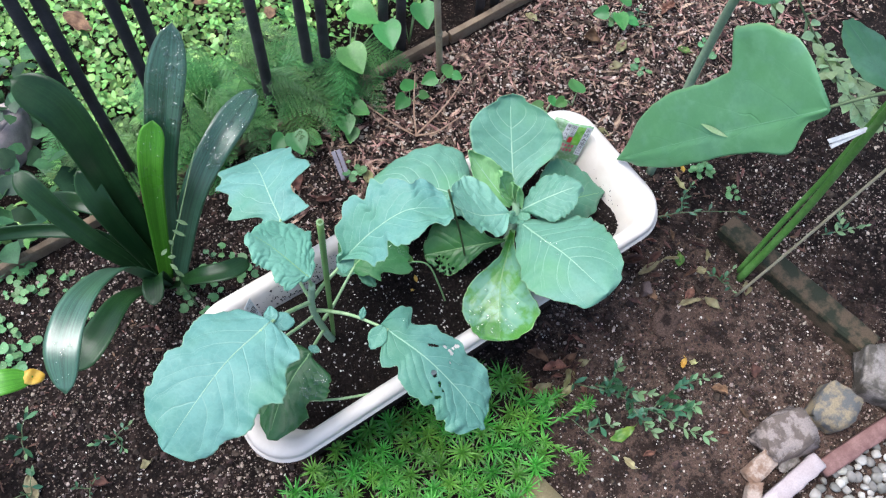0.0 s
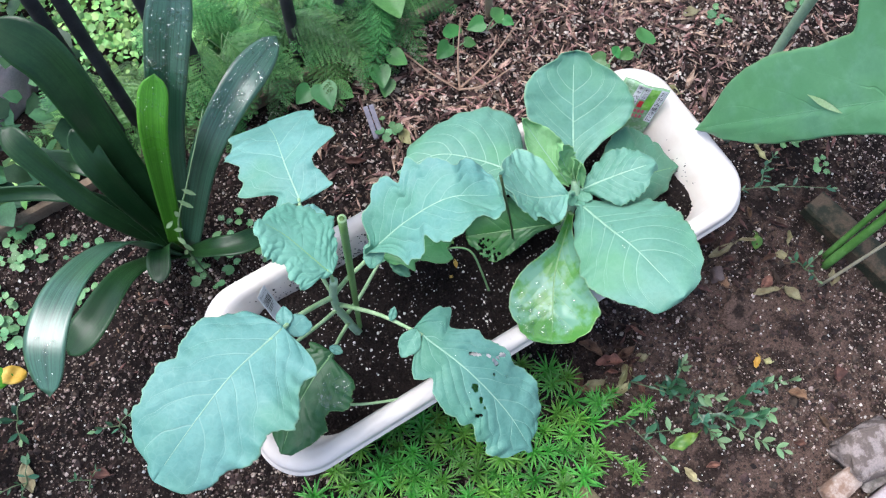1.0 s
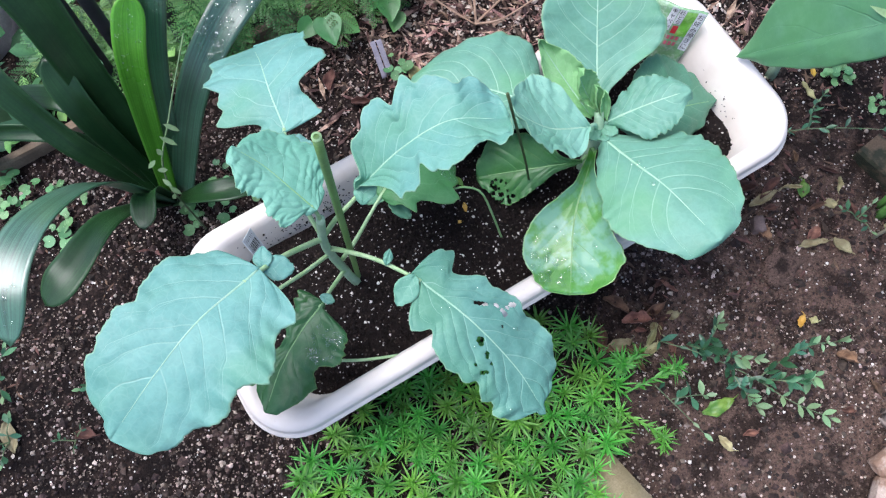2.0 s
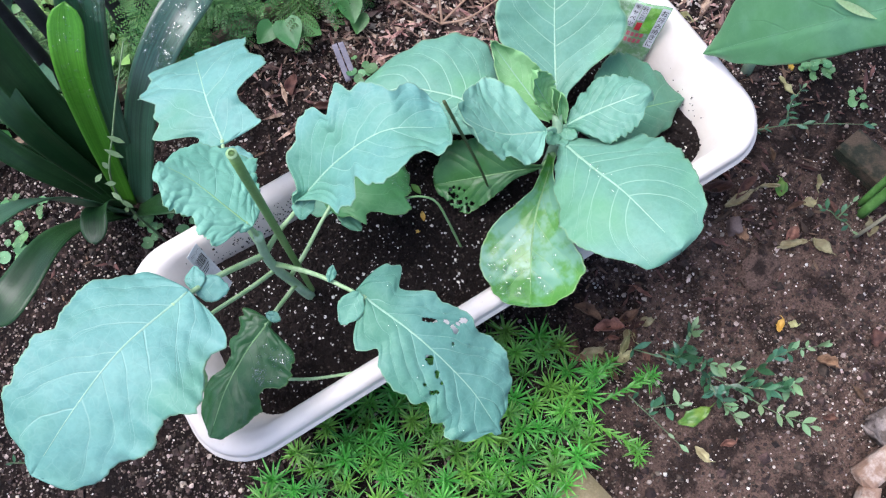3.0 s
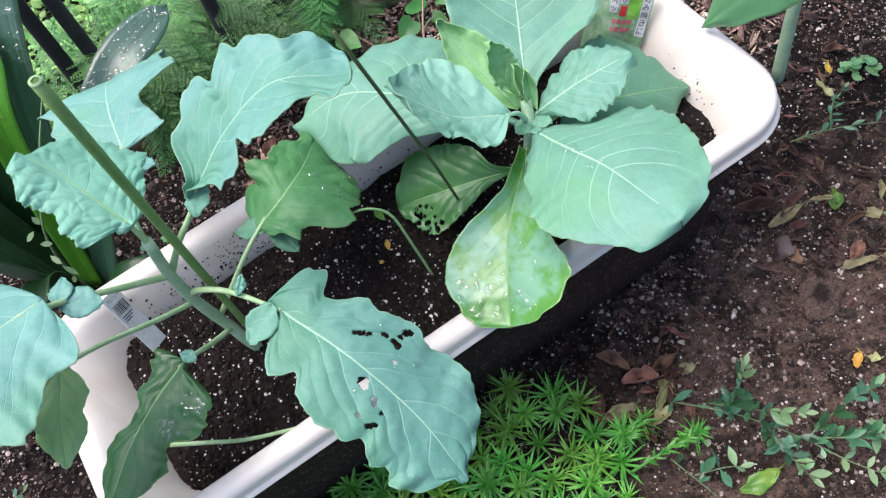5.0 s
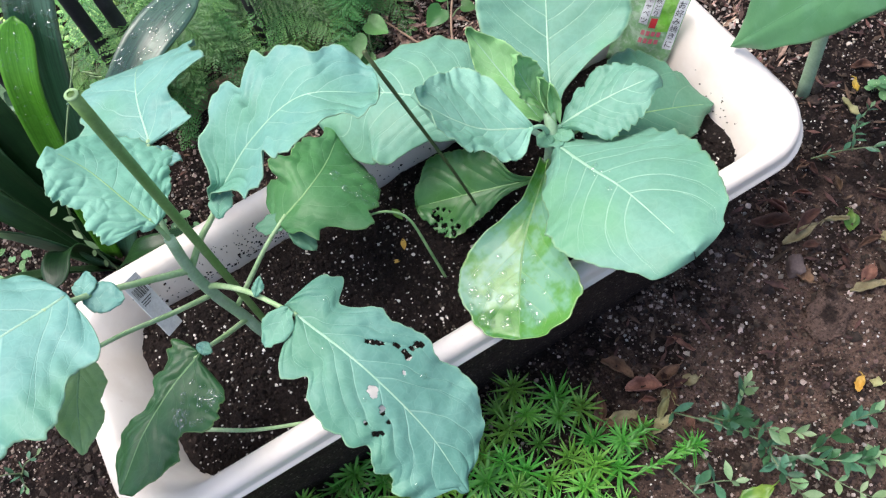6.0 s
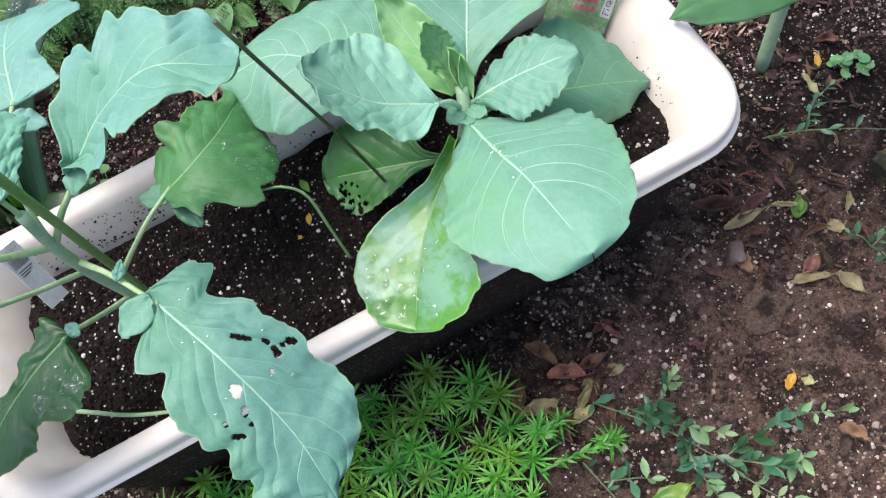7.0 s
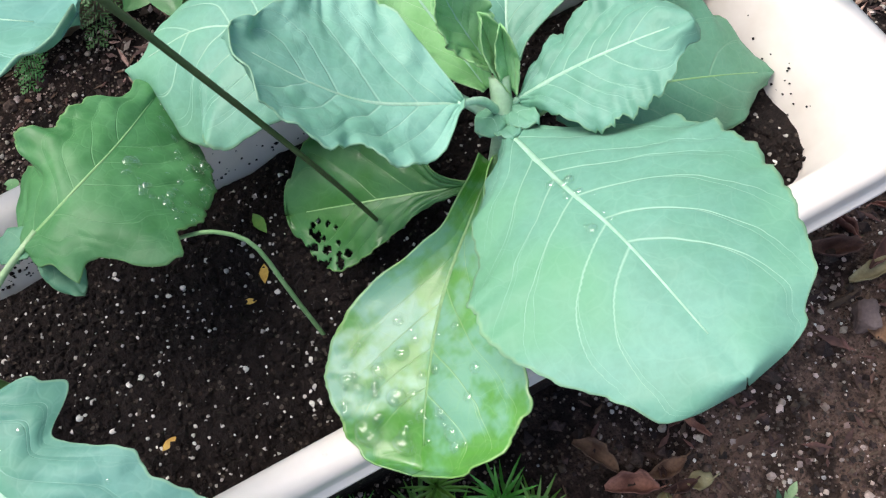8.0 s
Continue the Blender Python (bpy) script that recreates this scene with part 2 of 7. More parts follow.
GREENFALL = plain("green_fallen_leaf", (0.06, 0.21, 0.03), (0.17, 0.33, 0.04), 0.4, 45, 0.0005, 0, 0.2)
SEDUM = plain("sedum_green", (0.090, 0.34, 0.034), (0.20, 0.50, 0.080), 0.42, 70, 0.0002, 0, 0.28)
SPRIG = plain("sprig_leaf", (0.040, 0.130, 0.060), (0.085, 0.205, 0.105), 0.34, 60, 0.0003, 0, 0.35)
SPRIG_PALE = plain("sprig_tip_leaf", (0.17, 0.30, 0.13), (0.25, 0.38, 0.19), 0.45, 60, 0.0003, 0, 0.2)
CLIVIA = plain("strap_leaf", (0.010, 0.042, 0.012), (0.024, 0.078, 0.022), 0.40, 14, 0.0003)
# paler blue-green: sky sheen of the wet film is put into the base colour
CLIVIA_WET_SHEEN = plain("wet_strap_leaf_sheen", (0.050, 0.160, 0.085), (0.100, 0.235, 0.150), 0.38, 14, 0.0003)
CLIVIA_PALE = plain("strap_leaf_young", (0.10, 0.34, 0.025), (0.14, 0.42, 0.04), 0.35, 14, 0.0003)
FERN = plain("frond_green", (0.05, 0.19, 0.038), (0.12, 0.33, 0.075), 0.5, 40, 0.0003, 0, 0.3)
# dark leaf green with the shade along the fence put into it
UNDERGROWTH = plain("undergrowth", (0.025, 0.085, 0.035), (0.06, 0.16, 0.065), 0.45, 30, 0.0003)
COVER = plain("ground_cover", (0.16, 0.46, 0.095), (0.36, 0.70, 0.23), 0.5, 25, 0.0003, 0, 0.35)
HEART = plain("heart_leaf", (0.065, 0.25, 0.055), (0.115, 0.34, 0.085), 0.42, 30, 0.0003, 0, 0.25)
CLOVER = plain("clover_green", (0.10, 0.27, 0.09), (0.17, 0.36, 0.15), 0.5, 40, 0.0003, 0, 0.25)
SAGE = plain("pale_sage_leaf", (0.47, 0.66, 0.30), (0.62, 0.76, 0.45), 0.6, 40, 0.0003, 0, 0.2)
# soil brown, darkened to stand for the shade under the planter rim
SHADED_WALL = soil_mat("soiled_shaded_wall", (0.030, 0.017, 0.014), (0.060, 0.034, 0.028), (0.09, 0.055, 0.045), 0.5)
SLAB = plain("sandy_slab", (0.28, 0.23, 0.12), (0.36, 0.30, 0.18), 0.9, 60, 0.001)
INK = plain("ink", (0.012, 0.012, 0.014), (0.02, 0.02, 0.022), 0.5, 60, 0)
PINK = plain("pink_ink", (0.55, 0.12, 0.16), (0.62, 0.20, 0.22), 0.4, 60, 0)
RED = plain("red_ink", (0.55, 0.03, 0.04), (0.6, 0.05, 0.05), 0.4, 60, 0)
LIME = plain("packet_lime", (0.20, 0.55, 0.06), (0.32, 0.62, 0.14), 0.25, 90, 0.0004)
PACKGREEN = plain("packet_green", (0.24, 0.48, 0.22), (0.42, 0.58, 0.42), 0.25, 120, 0.0006)
WHITECARD = plain("white_plastic_label", (0.66, 0.68, 0.70), (0.76, 0.78, 0.80), 0.4, 60, 0.0001)
LILAC = plain("grey_lilac_plastic", (0.28, 0.26, 0.31), (0.38, 0.36, 0.42), 0.45, 60, 0.0002)
PINKBAR = plain("faded_red_edging", (0.20, 0.10, 0.088), (0.33, 0.19, 0.17), 0.75, 45, 0.001)
PALEBAR = plain("pale_edging", (0.50, 0.42, 0.42), (0.64, 0.56, 0.56), 0.75, 30, 0.001)
ROCK_SPOT = plain("mottled_rock", (0.16, 0.125, 0.105), (0.37, 0.31, 0.28), 0.85, 60, 0.002, edge=(0.43, 0.56))
ROCK_OCHRE = plain("ochre_rock", (0.15, 0.15, 0.145), (0.36, 0.29, 0.18), 0.85, 45, 0.002, edge=(0.42, 0.58))
ROCK_TAN = plain("tan_rock", (0.30, 0.19, 0.13), (0.52, 0.42, 0.35), 0.85, 55, 0.002, edge=(0.40, 0.60))
ROCK_GREY = plain("grey_rock", (0.12, 0.105, 0.085), (0.36, 0.32, 0.29), 0.85, 34, 0.0025, edge=(0.40, 0.60))
PEBBLE = plain("pale_pebble", (0.30, 0.28, 0.24), (0.62, 0.61, 0.57), 0.6, 50, 0.0005, 0, 0.5)


def planter_mat():
    m, nt, p = mat("white_planter_plastic")
    v = coords(nt)
    f1, f2 = noise_tex(nt, v, 14, 5), noise_tex(nt, v, 120, 4)
    col = mix(nt, smooth(nt, f1, 0.35, 0.75), (0.85, 0.79, 0.725), (0.72, 0.645, 0.56))
    col = mix(nt, smooth(nt, f2, 0.66, 0.80, 0, 0.35), col, (0.38, 0.30, 0.24))
    nt.links.new(col, p.inputs["Base Color"])
    p.inputs["Roughness"].default_value = 0.42
    bump(nt, p, f2, 0.12, 0.0006)
    return m


PLANTER = planter_mat()
WATER, _nt, _p = mat("water")
_tr, _gl, _lw, _mx = (_nt.nodes.new("ShaderNode" + k) for k in ("BsdfTransparent", "BsdfGlossy", "LayerWeight", "MixShader"))
_gl.inputs["Roughness"].default_value = 0.04
_lw.inputs["Blend"].default_value = 0.35
_tr.inputs["Color"].default_value = (0.97, 0.99, 0.96, 1)
_nt.links.new(math_node(_nt, "MULTIPLY_ADD", _lw.outputs["Facing"], 0.42, 0.05), _mx.inputs[0])
_nt.links.new(_tr.outputs[0], _mx.inputs[1])
_nt.links.new(_gl.outputs[0], _mx.inputs[2])
_nt.links.new(_mx.outputs[0], _nt.nodes["Material Output"].inputs[0])


# ---- geometry helpers ----
def part(name, bm, material, parent=None, label="", smooth_faces=True):
    me = bpy.data.meshes.new(name)
    bm.to_mesh(me)
    bm.free()
    me.materials.append(material)
    if smooth_faces:
        me.shade_smooth()
    ob = new(name, me)
    if parent is not None:
        ob.parent = parent
        ob.matrix_parent_inverse = Matrix.Translation(-parent.location)
    if label:
        tagged(ob, label)
    return ob


def placed(name, mesh, parent, m):
    """One more object on a mesh that is already there, at a pose in the world."""
    ob = new(name, mesh)
    ob.parent = parent
    ob.matrix_parent_inverse = Matrix.Translation(-parent.location)
    ob.matrix_basis = m
    return ob


def mesh_of(name, bm, material, smooth_faces=True):
    me = bpy.data.meshes.new(name)
    bm.to_mesh(me)
    bm.free()
    me.materials.append(material)
    if smooth_faces:
        me.shade_smooth()
    return me


def thing(name, at, label, category, group="", kind=""):
    ob = new(name)
    ob.empty_display_size = 0.02
    ob.location = at
    return tagged(ob, label, category, group, kind)


def bez(points, n):
    """n + 1 places along a smooth curve through the points."""
    p = [Vector(q) for q in points]
    if len(p) == 2:
        return [p[0].lerp(p[1], i / n) for i in range(n + 1)]
    p = [p[0] * 2 - p[1]] + p + [p[-1] * 2 - p[-2]]
    seg, out = len(p) - 3, []
    for i in range(n + 1):
        u = i / n * seg
        k = min(int(u), seg - 1)
        t = u - k
        a, b, c, d = p[k:k + 4]
        out.append(0.5 * ((2 * b) + (c - a) * t + (2 * a - 5 * b + 4 * c - d) * t * t + (3 * b - a - 3 * c + d) * t ** 3))
    return out


def tube(bm, pts, radii, sides=8, caps=True):
    n = len(pts)
    if not isinstance(radii, (list, tuple)):
        radii = [radii] * n
    if len(radii) != n:
        radii = [radii[0] + (radii[-1] - radii[0]) * i / (n - 1) for i in range(n)]
    ref = Vector((0.13, 0.31, 0.94))
    rings = []
    for i, q in enumerate(pts):
        d = (pts[min(i + 1, n - 1)] - pts[max(i - 1, 0)]).normalized()
        x = ref.cross(d)
        if x.length < 1e-3:
            x = Vector((1, 0, 0)).cross(d)
        x.normalize()
        y = d.cross(x)
        rings.append([bm.verts.new(q + (x * math.cos(a) + y * math.sin(a)) * radii[i]) for a in (2 * math.pi * k / sides for k in range(sides))])
    for r0, r1 in zip(rings, rings[1:]):
        for k in range(sides):
            bm.faces.new((r0[k], r0[(k + 1) % sides], r1[(k + 1) % sides], r1[k]))
    if caps:
        bm.faces.new(rings[0][::-1])
        bm.faces.new(rings[-1])
    return rings


def box(bm, size, m=Matrix.Identity(4), bevel=0.0):
    r = bmesh.ops.create_cube(bm, size=1.0, matrix=m @ Matrix.Diagonal((*size, 1)))
    if bevel:
        es = {e for v in r["verts"] for e in v.link_edges}
        bmesh.ops.bevel(bm, geom=list(es), offset=bevel, segments=2, affect="EDGES")


def widths(mm, s):
    x = min(max(s, 0.0), 1.0) * (len(mm) - 1)
    k = min(int(x), len(mm) - 2)
    t = x - k
    p0, p1, p2, p3 = mm[max(k - 1, 0)], mm[k], mm[k + 1], mm[min(k + 2, len(mm) - 1)]
    v = 0.5 * (2 * p1 + (p2 - p0) * t + (2 * p0 - 5 * p1 + 4 * p2 - p3) * t * t + (3 * p1 - p0 - 3 * p2 + p3) * t ** 3)
    return max(v, 0.4) / 1000


def blade(plant, base, tip, normal, left, right, material, rib, bow=0.0, bend=0.0, cup=0.0, ruffle=0.003, quilt=0.0012,
          veins=7, holes=(), teeth=0.02, rows=44, cols=13, seed=1, rib_r=0.0015, name="leaf", label="", droop=0.0, ext=(0.0, 0.0), twist=0.0, crinkle=0.0006, slant=0.46,
          spine=None, roll=(0.0, 0.0), pucker=0.0):
    """A leaf: half widths in mm along the midrib on both sides. bow: sideways sweep of the midrib; bend, cup: rise of its middle and edges.
    spine: the midrib's own curve instead of base and tip; roll: how far the blade leans about it, at its foot and its end; pucker: blisters between the veins."""
    e0, e1 = ext
    if spine:
        path = bez(spine, 60)
        base, tip = path[0], path[-1]
        length = sum((q - p).length for p, q in zip(path, path[1:]))
    else:
        base, tip = Vector(base), Vector(tip)
        length = (tip - base).length
    axis = (tip - base).normalized()
    up = Vector(normal)
    nrm = (up - axis * up.dot(axis)).normalized()
    side = nrm.cross(axis)

    def on_path(s):
        x = min(max(s, 0.0), 1.0) * 60
        k = min(int(x), 59)
        return path[k].lerp(path[k + 1], x - k)

    def station(s):
        """Place, direction, side and normal of the midrib at s."""
        sc = min(max(s, 0.0), 1.0)
        if not spine:
            return base + axis * (s * length), axis, side, nrm
        t = (on_path(sc + 0.02) - on_path(sc - 0.02)).normalized()
        n = (up - t * up.dot(t)).normalized()
        a = roll[0] + (roll[1] - roll[0]) * sc
        n = n * math.cos(a) + n.cross(t) * math.sin(a)
        return on_path(sc) + t * ((s - sc) * length), t, n.cross(t), n

    # side veins leave the midrib at uneven steps, other ones on each side
    vr = random.Random(seed * 17 + 5)
    steps = {sg: [(k + vr.uniform(-0.24, 0.24)) / veins for k in range(-veins, veins - 1)] for sg in (-1, 1)}

    def phase(s, v):
        av = abs(v)
        f = s - slant * (0.62 * av + 0.38 * av * av)
        ks = steps[1 if v > 0 else -1]
        for k in range(len(ks) - 1):
            if f < ks[k + 1]:
                return k + (f - ks[k]) / (ks[k + 1] - ks[k])
        return len(ks) - 1 + min((f - ks[-1]) * veins, 0.5)

    def lat_of(s, v):
        sc = min(max(s, 0.0), 1.0)
        mid = bow * 4 * sc * (1 - sc)
        return mid + v * ((widths(left, sc) - mid) if v > 0 else (widths(right, sc) + mid))

    def at(s, v):
        sc = min(max(s, 0.0), 1.0)
        wl, wr = widths(left, sc), widths(right, sc)
        k = 1.0
        if s < 0:
            k = math.sqrt(max(1 - (s / e0) ** 2, 0.0004))
        if s > 1:
            k = math.sqrt(max(1 - ((s - 1) / e1) ** 2, 0.0004))
        wl, wr = wl * k, wr * k
        mid = bow * 4 * sc * (1 - sc)
        edge = 1 + teeth * (math.sin(s * 71 + seed) * 0.6 + math.sin(s * 143 + 2 * seed) * 0.5 + 0.8 * noise.noise(Vector((s * 60, 2.0 if v > 0 else -2.0, seed * 1.9)))) + 0.035 * noise.noise(Vector((s * 9.0, 4.0 if v > 0 else -4.0, seed * 3.3)))
        lat = mid + v * ((wl - mid) if v > 0 else (wr + mid)) * (1 + (edge - 1) * abs(v) ** 4)
        av = abs(v)
        c, _, sd, n = station(s)
        h = cup * v * v - droop * s * s * s + twist * v * s + (0.0 if spine else bend * 4 * s * (1 - s))
        nz = noise.noise(Vector((s * 5.0, v * 1.5 + 7.3 * seed, seed * 1.7)))
        nz2 = noise.noise(Vector((s * 13.0, 3.1 * (1 if v > 0 else -1), seed * 2.9)))
        h += ruffle * (nz * 0.9 * av + nz2 * av ** 3)
        ph = phase(s, v)
        pq = c + sd * lat
        h += crinkle * (noise.noise(pq * 75 + Vector((seed, 0, 0))) + 0.6 * noise.noise(pq * 150)) * min(1.0, av * 4)
        h += quilt * (0.6 + 0.8 * noise.noise(pq * 30)) * (abs(math.sin(math.pi * ph)) - 0.5) * math.sin(math.pi * min(av * 1.05, 1.0)) ** 0.7
        if pucker:
            d1, d2 = noise.voronoi(pq * 95 + Vector((noise.noise(pq * 60), noise.noise(pq * 60 + Vector((9, 0, 0))), seed)))[0][:2]
            h += pucker * (min((d2 - d1) * 2.2, 1.0) - 0.5) * min(1.0, av * 3)
        h -= 0.0014 * max(0.0, 1 - av * 5) * (1 - sc * 0.6)
        return pq + n * h, ph

    bm = bmesh.new()
    uvl = bm.loops.layers.uv.new("blade")
    grid, data = [], {}
    n2 = cols * 2
    for i in range(rows + 1):
        s = -e0 + (1 + e0 + e1) * i / rows
        line = []
        for j in range(n2 + 1):
            v = (j - cols) / cols
            p, ph = at(s, v)
            vert = bm.verts.new(p)
            data[vert] = (ph, v, s)
            line.append(vert)
        grid.append(line)
    for i in range(rows):
        for j in range(n2):
            q = (grid[i][j], grid[i][j + 1], grid[i + 1][j + 1], grid[i + 1][j])
            s = sum(data[x][2] for x in q) / 4
            v = sum(data[x][1] for x in q) / 4
            cut = False
            for hs, hv, hr in holes:
                ds, dl = (s - hs) * length, lat_of(s, v) - hv
                wob = 1 + 0.45 * noise.noise(Vector((ds * 260, dl * 260, hs * 31)))
                if ds * ds + dl * dl < (hr * wob) ** 2:
                    cut = True
            if cut:
                continue
            f = bm.faces.new(q)
            for loop in f.loops:
                ph, vv, _ = data[loop.vert]
                # the side comes from the face, so that both halves keep their own veins along the midrib
                if abs(vv) < 1e-6:
                    ph = phase(data[loop.vert][2], 1e-6 if v > 0 else -1e-6)
                loop[uvl].uv = (ph, vv)
    loose = [v for v in bm.verts if not v.link_faces]
    bmesh.ops.delete(bm, geom=loose, context="VERTS")
    ob = part(name, bm, material, plant, label)
    so = ob.modifiers.new("thick", "SOLIDIFY")
    so.thickness, so.offset = 0.0007, -1.0
    if rib is not None:
        bm = bmesh.new()
        radii = [rib_r * (1 - 0.84 * (i / 26) ** 0.8) for i in range(27)]
        pts = []
        for i in range(27):
            s = -0.9 * e0 + (0.95 + 0.9 * e0) * i / 26
            pts.append(at(s, 0.0)[0] + station(s)[3] * (0.0008 - 0.55 * radii[i]))
        tube(bm, pts, radii, 7)
        rb = part("midrib", bm, rib, None)
        rb.parent = ob
        rb.matrix_parent_inverse = Matrix.Identity(4)
    return ob, at, nrm


def petiole(plant, pts, r0, r1, material, name="petiole", n=14):
    bm = bmesh.new()
    tube(bm, bez(pts, n), [0.75 * (r0 + (r1 - r0) * i / n) for i in range(n + 1)], 8)
    return part(name, bm, material, plant)


def leaflet(bm, base, tip, normal, width, fold=0.15, curl=0.0, n=6, peak=0.5):
    """A small pointed leaf, folded along its middle, with a thin underside."""
    base, tip = Vector(base), Vector(tip)
    a = tip - base
    length = a.length
    a.normalize()
    nz = Vector(normal)
    nz = nz - a * nz.dot(a)
    nz = nz.normalized() if nz.length > 1e-6 else a.orthogonal().normalized()
    sd = nz.cross(a)
    prev = None
    for i in range(n + 1):
        s = i / n
        w = width / 2 * max(math.sin(math.pi * s ** (math.log(0.5) / math.log(peak))), 0.06 if i < n else 0.02)
        c = base + a * (s * length) - nz * (curl * length * s * s)
        row = [bm.verts.new(c + sd * w + nz * w * fold), bm.verts.new(c), bm.verts.new(c - sd * w + nz * w * fold)]
        if prev:
            bm.faces.new((prev[0], prev[1], row[1], row[0]))
            bm.faces.new((prev[1], prev[2], row[2], row[1]))
        prev = row


def lump(bm, at, size, m_rot, seed, rough=0.18, sub=2):
    """An uneven stone or clod."""
    r = bmesh.ops.create_icosphere(bm, subdivisions=sub, radius=1.0)
    off = Vector((seed * 3.7, seed * 1.3, seed * 2.1))
    for v in r["verts"]:
        d = 1 + rough * noise.noise(v.co * 1.4 + off) + rough * 0.5 * noise.noise(v.co * 3.1 + off)
        c = Vector((max(-0.92, min(0.9, v.co.x)), max(-0.9, min(0.92, v.co.y)), max(-0.85, min(0.8, v.co.z)) * 1.1)) * d
        v.co = Vector(at) + m_rot @ Vector((c.x * size[0], c.y * size[1], c.z * size[2]))


def ground_height(x, y):
    h = 0.010 * noise.noise(Vector((x * 2.3, y * 2.3, 0.4))) + 0.006 * noise.noise(Vector((x * 9, y * 9, 1.7)))
    h += 0.0028 * noise.noise(Vector((x * 38, y * 38, 5.0)))
    return h * 0.8


# ---- ground: one sheet to the horizon, fine in the bed ----
def spread(lo, hi, step):
    inner = [lo + step * i for i in range(int((hi - lo) / step) + 1)]
    out, d, a, b = list(inner), step, inner[0], inner[-1]
    while b < 60:
        d *= 1.5
        a, b = a - d, b + d
        out = [a] + out + [b]
    return out


def clods(x, y):
    """Crumbly relief of the bed, flat beyond it."""
    if abs(x) > 1.2 or abs(y) > 1:
        return 0.0
    a, b = noise.noise(Vector((x * 55, y * 55, 2.0))), noise.noise(Vector((x * 115, y * 115, 6.0)))
    return 0.0042 * abs(a) + 0.0040 * b * (0.6 + a) - 0.0015


def build_ground():
    xs, ys = spread(-0.75, 0.95, 0.0052), spread(-0.68, 0.50, 0.0052)
    verts = [(x, y, ground_height(x, y) + clods(x, y)) for y in ys for x in xs]
    nx = len(xs)
    faces = [(j * nx + i, j * nx + i + 1, (j + 1) * nx + i + 1, (j + 1) * nx + i) for j in range(len(ys) - 1) for i in range(nx - 1)]
    me = bpy.data.meshes.new("ground")
    me.from_pydata(verts, [], faces)
    me.materials.append(SOIL)
    me.shade_smooth()
    return tagged(new("ground", me), "dark crumbly garden soil with pale grit and leaf litter", "soil", kind="structure")


build_ground()

# ---- the planter ----
PL, PW, PH = 0.65, 0.24, 0.22


def rounded(lx, ly, r, z, n=10):
    pts = []
    for cx, cy, a0 in ((lx / 2 - r, ly / 2 - r, 0), (-lx / 2 + r, ly / 2 - r, 90), (-lx / 2 + r, -ly / 2 + r, 180), (lx / 2 - r, -ly / 2 + r, 270)):
        for i in range(n + 1):
            a = radians(a0 + 90 * i / n)
            pts.append(Vector((cx + r * math.cos(a), cy + r * math.sin(a), z)))
    return pts


def loft(bm, loops, closed=True):
    rings = [[bm.verts.new(p) for p in lp] for lp in loops]
    for r0, r1 in zip(rings, rings[1:]):
        n = len(r0)
        for k in range(n):
            bm.faces.new((r0[k], r0[(k + 1) % n], r1[(k + 1) % n], r1[k]))
    return rings


def build_planter():
    pot = thing("planter", (0, 0, 0), "long white plastic planter with rounded rim, soil-stained inside", "planter")
    bm = bmesh.new()
    # inset from the outer rim, height; from the inner floor up, over the lip and down the outside
    ends = [(0.075, 0.046, 0.02), (0.066, 0.040, 0.10), (0.0505, 0.0330, 0.168), (0.0405, 0.0295, 0.188), (0.0285, 0.0248, 0.2085)]
    steps = [(0.0225, 0.2150), (0.0190, 0.2182), (0.0135, 0.2196), (0.0075, 0.2190),
             (0.0042, 0.2165), (0.0034, 0.2125), (0.0033, 0.2065), (0.0028, 0.2040), (0.0006, 0.2030), (0.0, 0.2018), (0.0008, 0.2006), (0.006, 0.2000),
             (0.0105, 0.198), (0.0150, 0.190), (0.0175, 0.180), (0.0195, 0.160)]
    rings = loft(bm, [rounded(PL - 2 * a, PW - 2 * b, 0.056 - b * 0.55, z) for a, b, z in ends] + [rounded(PL - 2 * i, PW - 2 * i, max(0.056 - i * 0.55, 0.012), z) for i, z in steps])
    bm.faces.new(rings[0][::-1])
    bmesh.ops.recalc_face_normals(bm, faces=bm.faces)
    part("rim_and_liner", bm, PLANTER, pot, "white glossy plastic rim and inner wall")
    # outer wall: soil stain and the rim's shade share one dark colour
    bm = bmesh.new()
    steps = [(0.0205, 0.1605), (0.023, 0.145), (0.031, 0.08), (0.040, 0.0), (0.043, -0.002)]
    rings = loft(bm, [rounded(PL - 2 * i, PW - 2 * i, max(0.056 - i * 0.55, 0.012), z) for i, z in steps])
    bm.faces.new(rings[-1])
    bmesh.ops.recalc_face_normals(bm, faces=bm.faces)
    part("outer_wall", bm, SHADED_WALL, pot, "outer wall below the rim, soil brown darkened for shade")
    return pot


build_planter()


def soil_top(x, y):
    """Height of the soil in the planter: heaped in the middle, sunk at the ends."""
    e = min(1.0, max(0.0, (0.287 - abs(x)) / 0.06)) * min(1.0, max(0.0, (0.088 - abs(y)) / 0.03))
    return 0.168 + 0.012 * e + 0.004 * noise.noise(Vector((x * 14, y * 14, 3.3))) + 0.0025 * noise.noise(Vector((x * 45, y * 45, 8.1)))


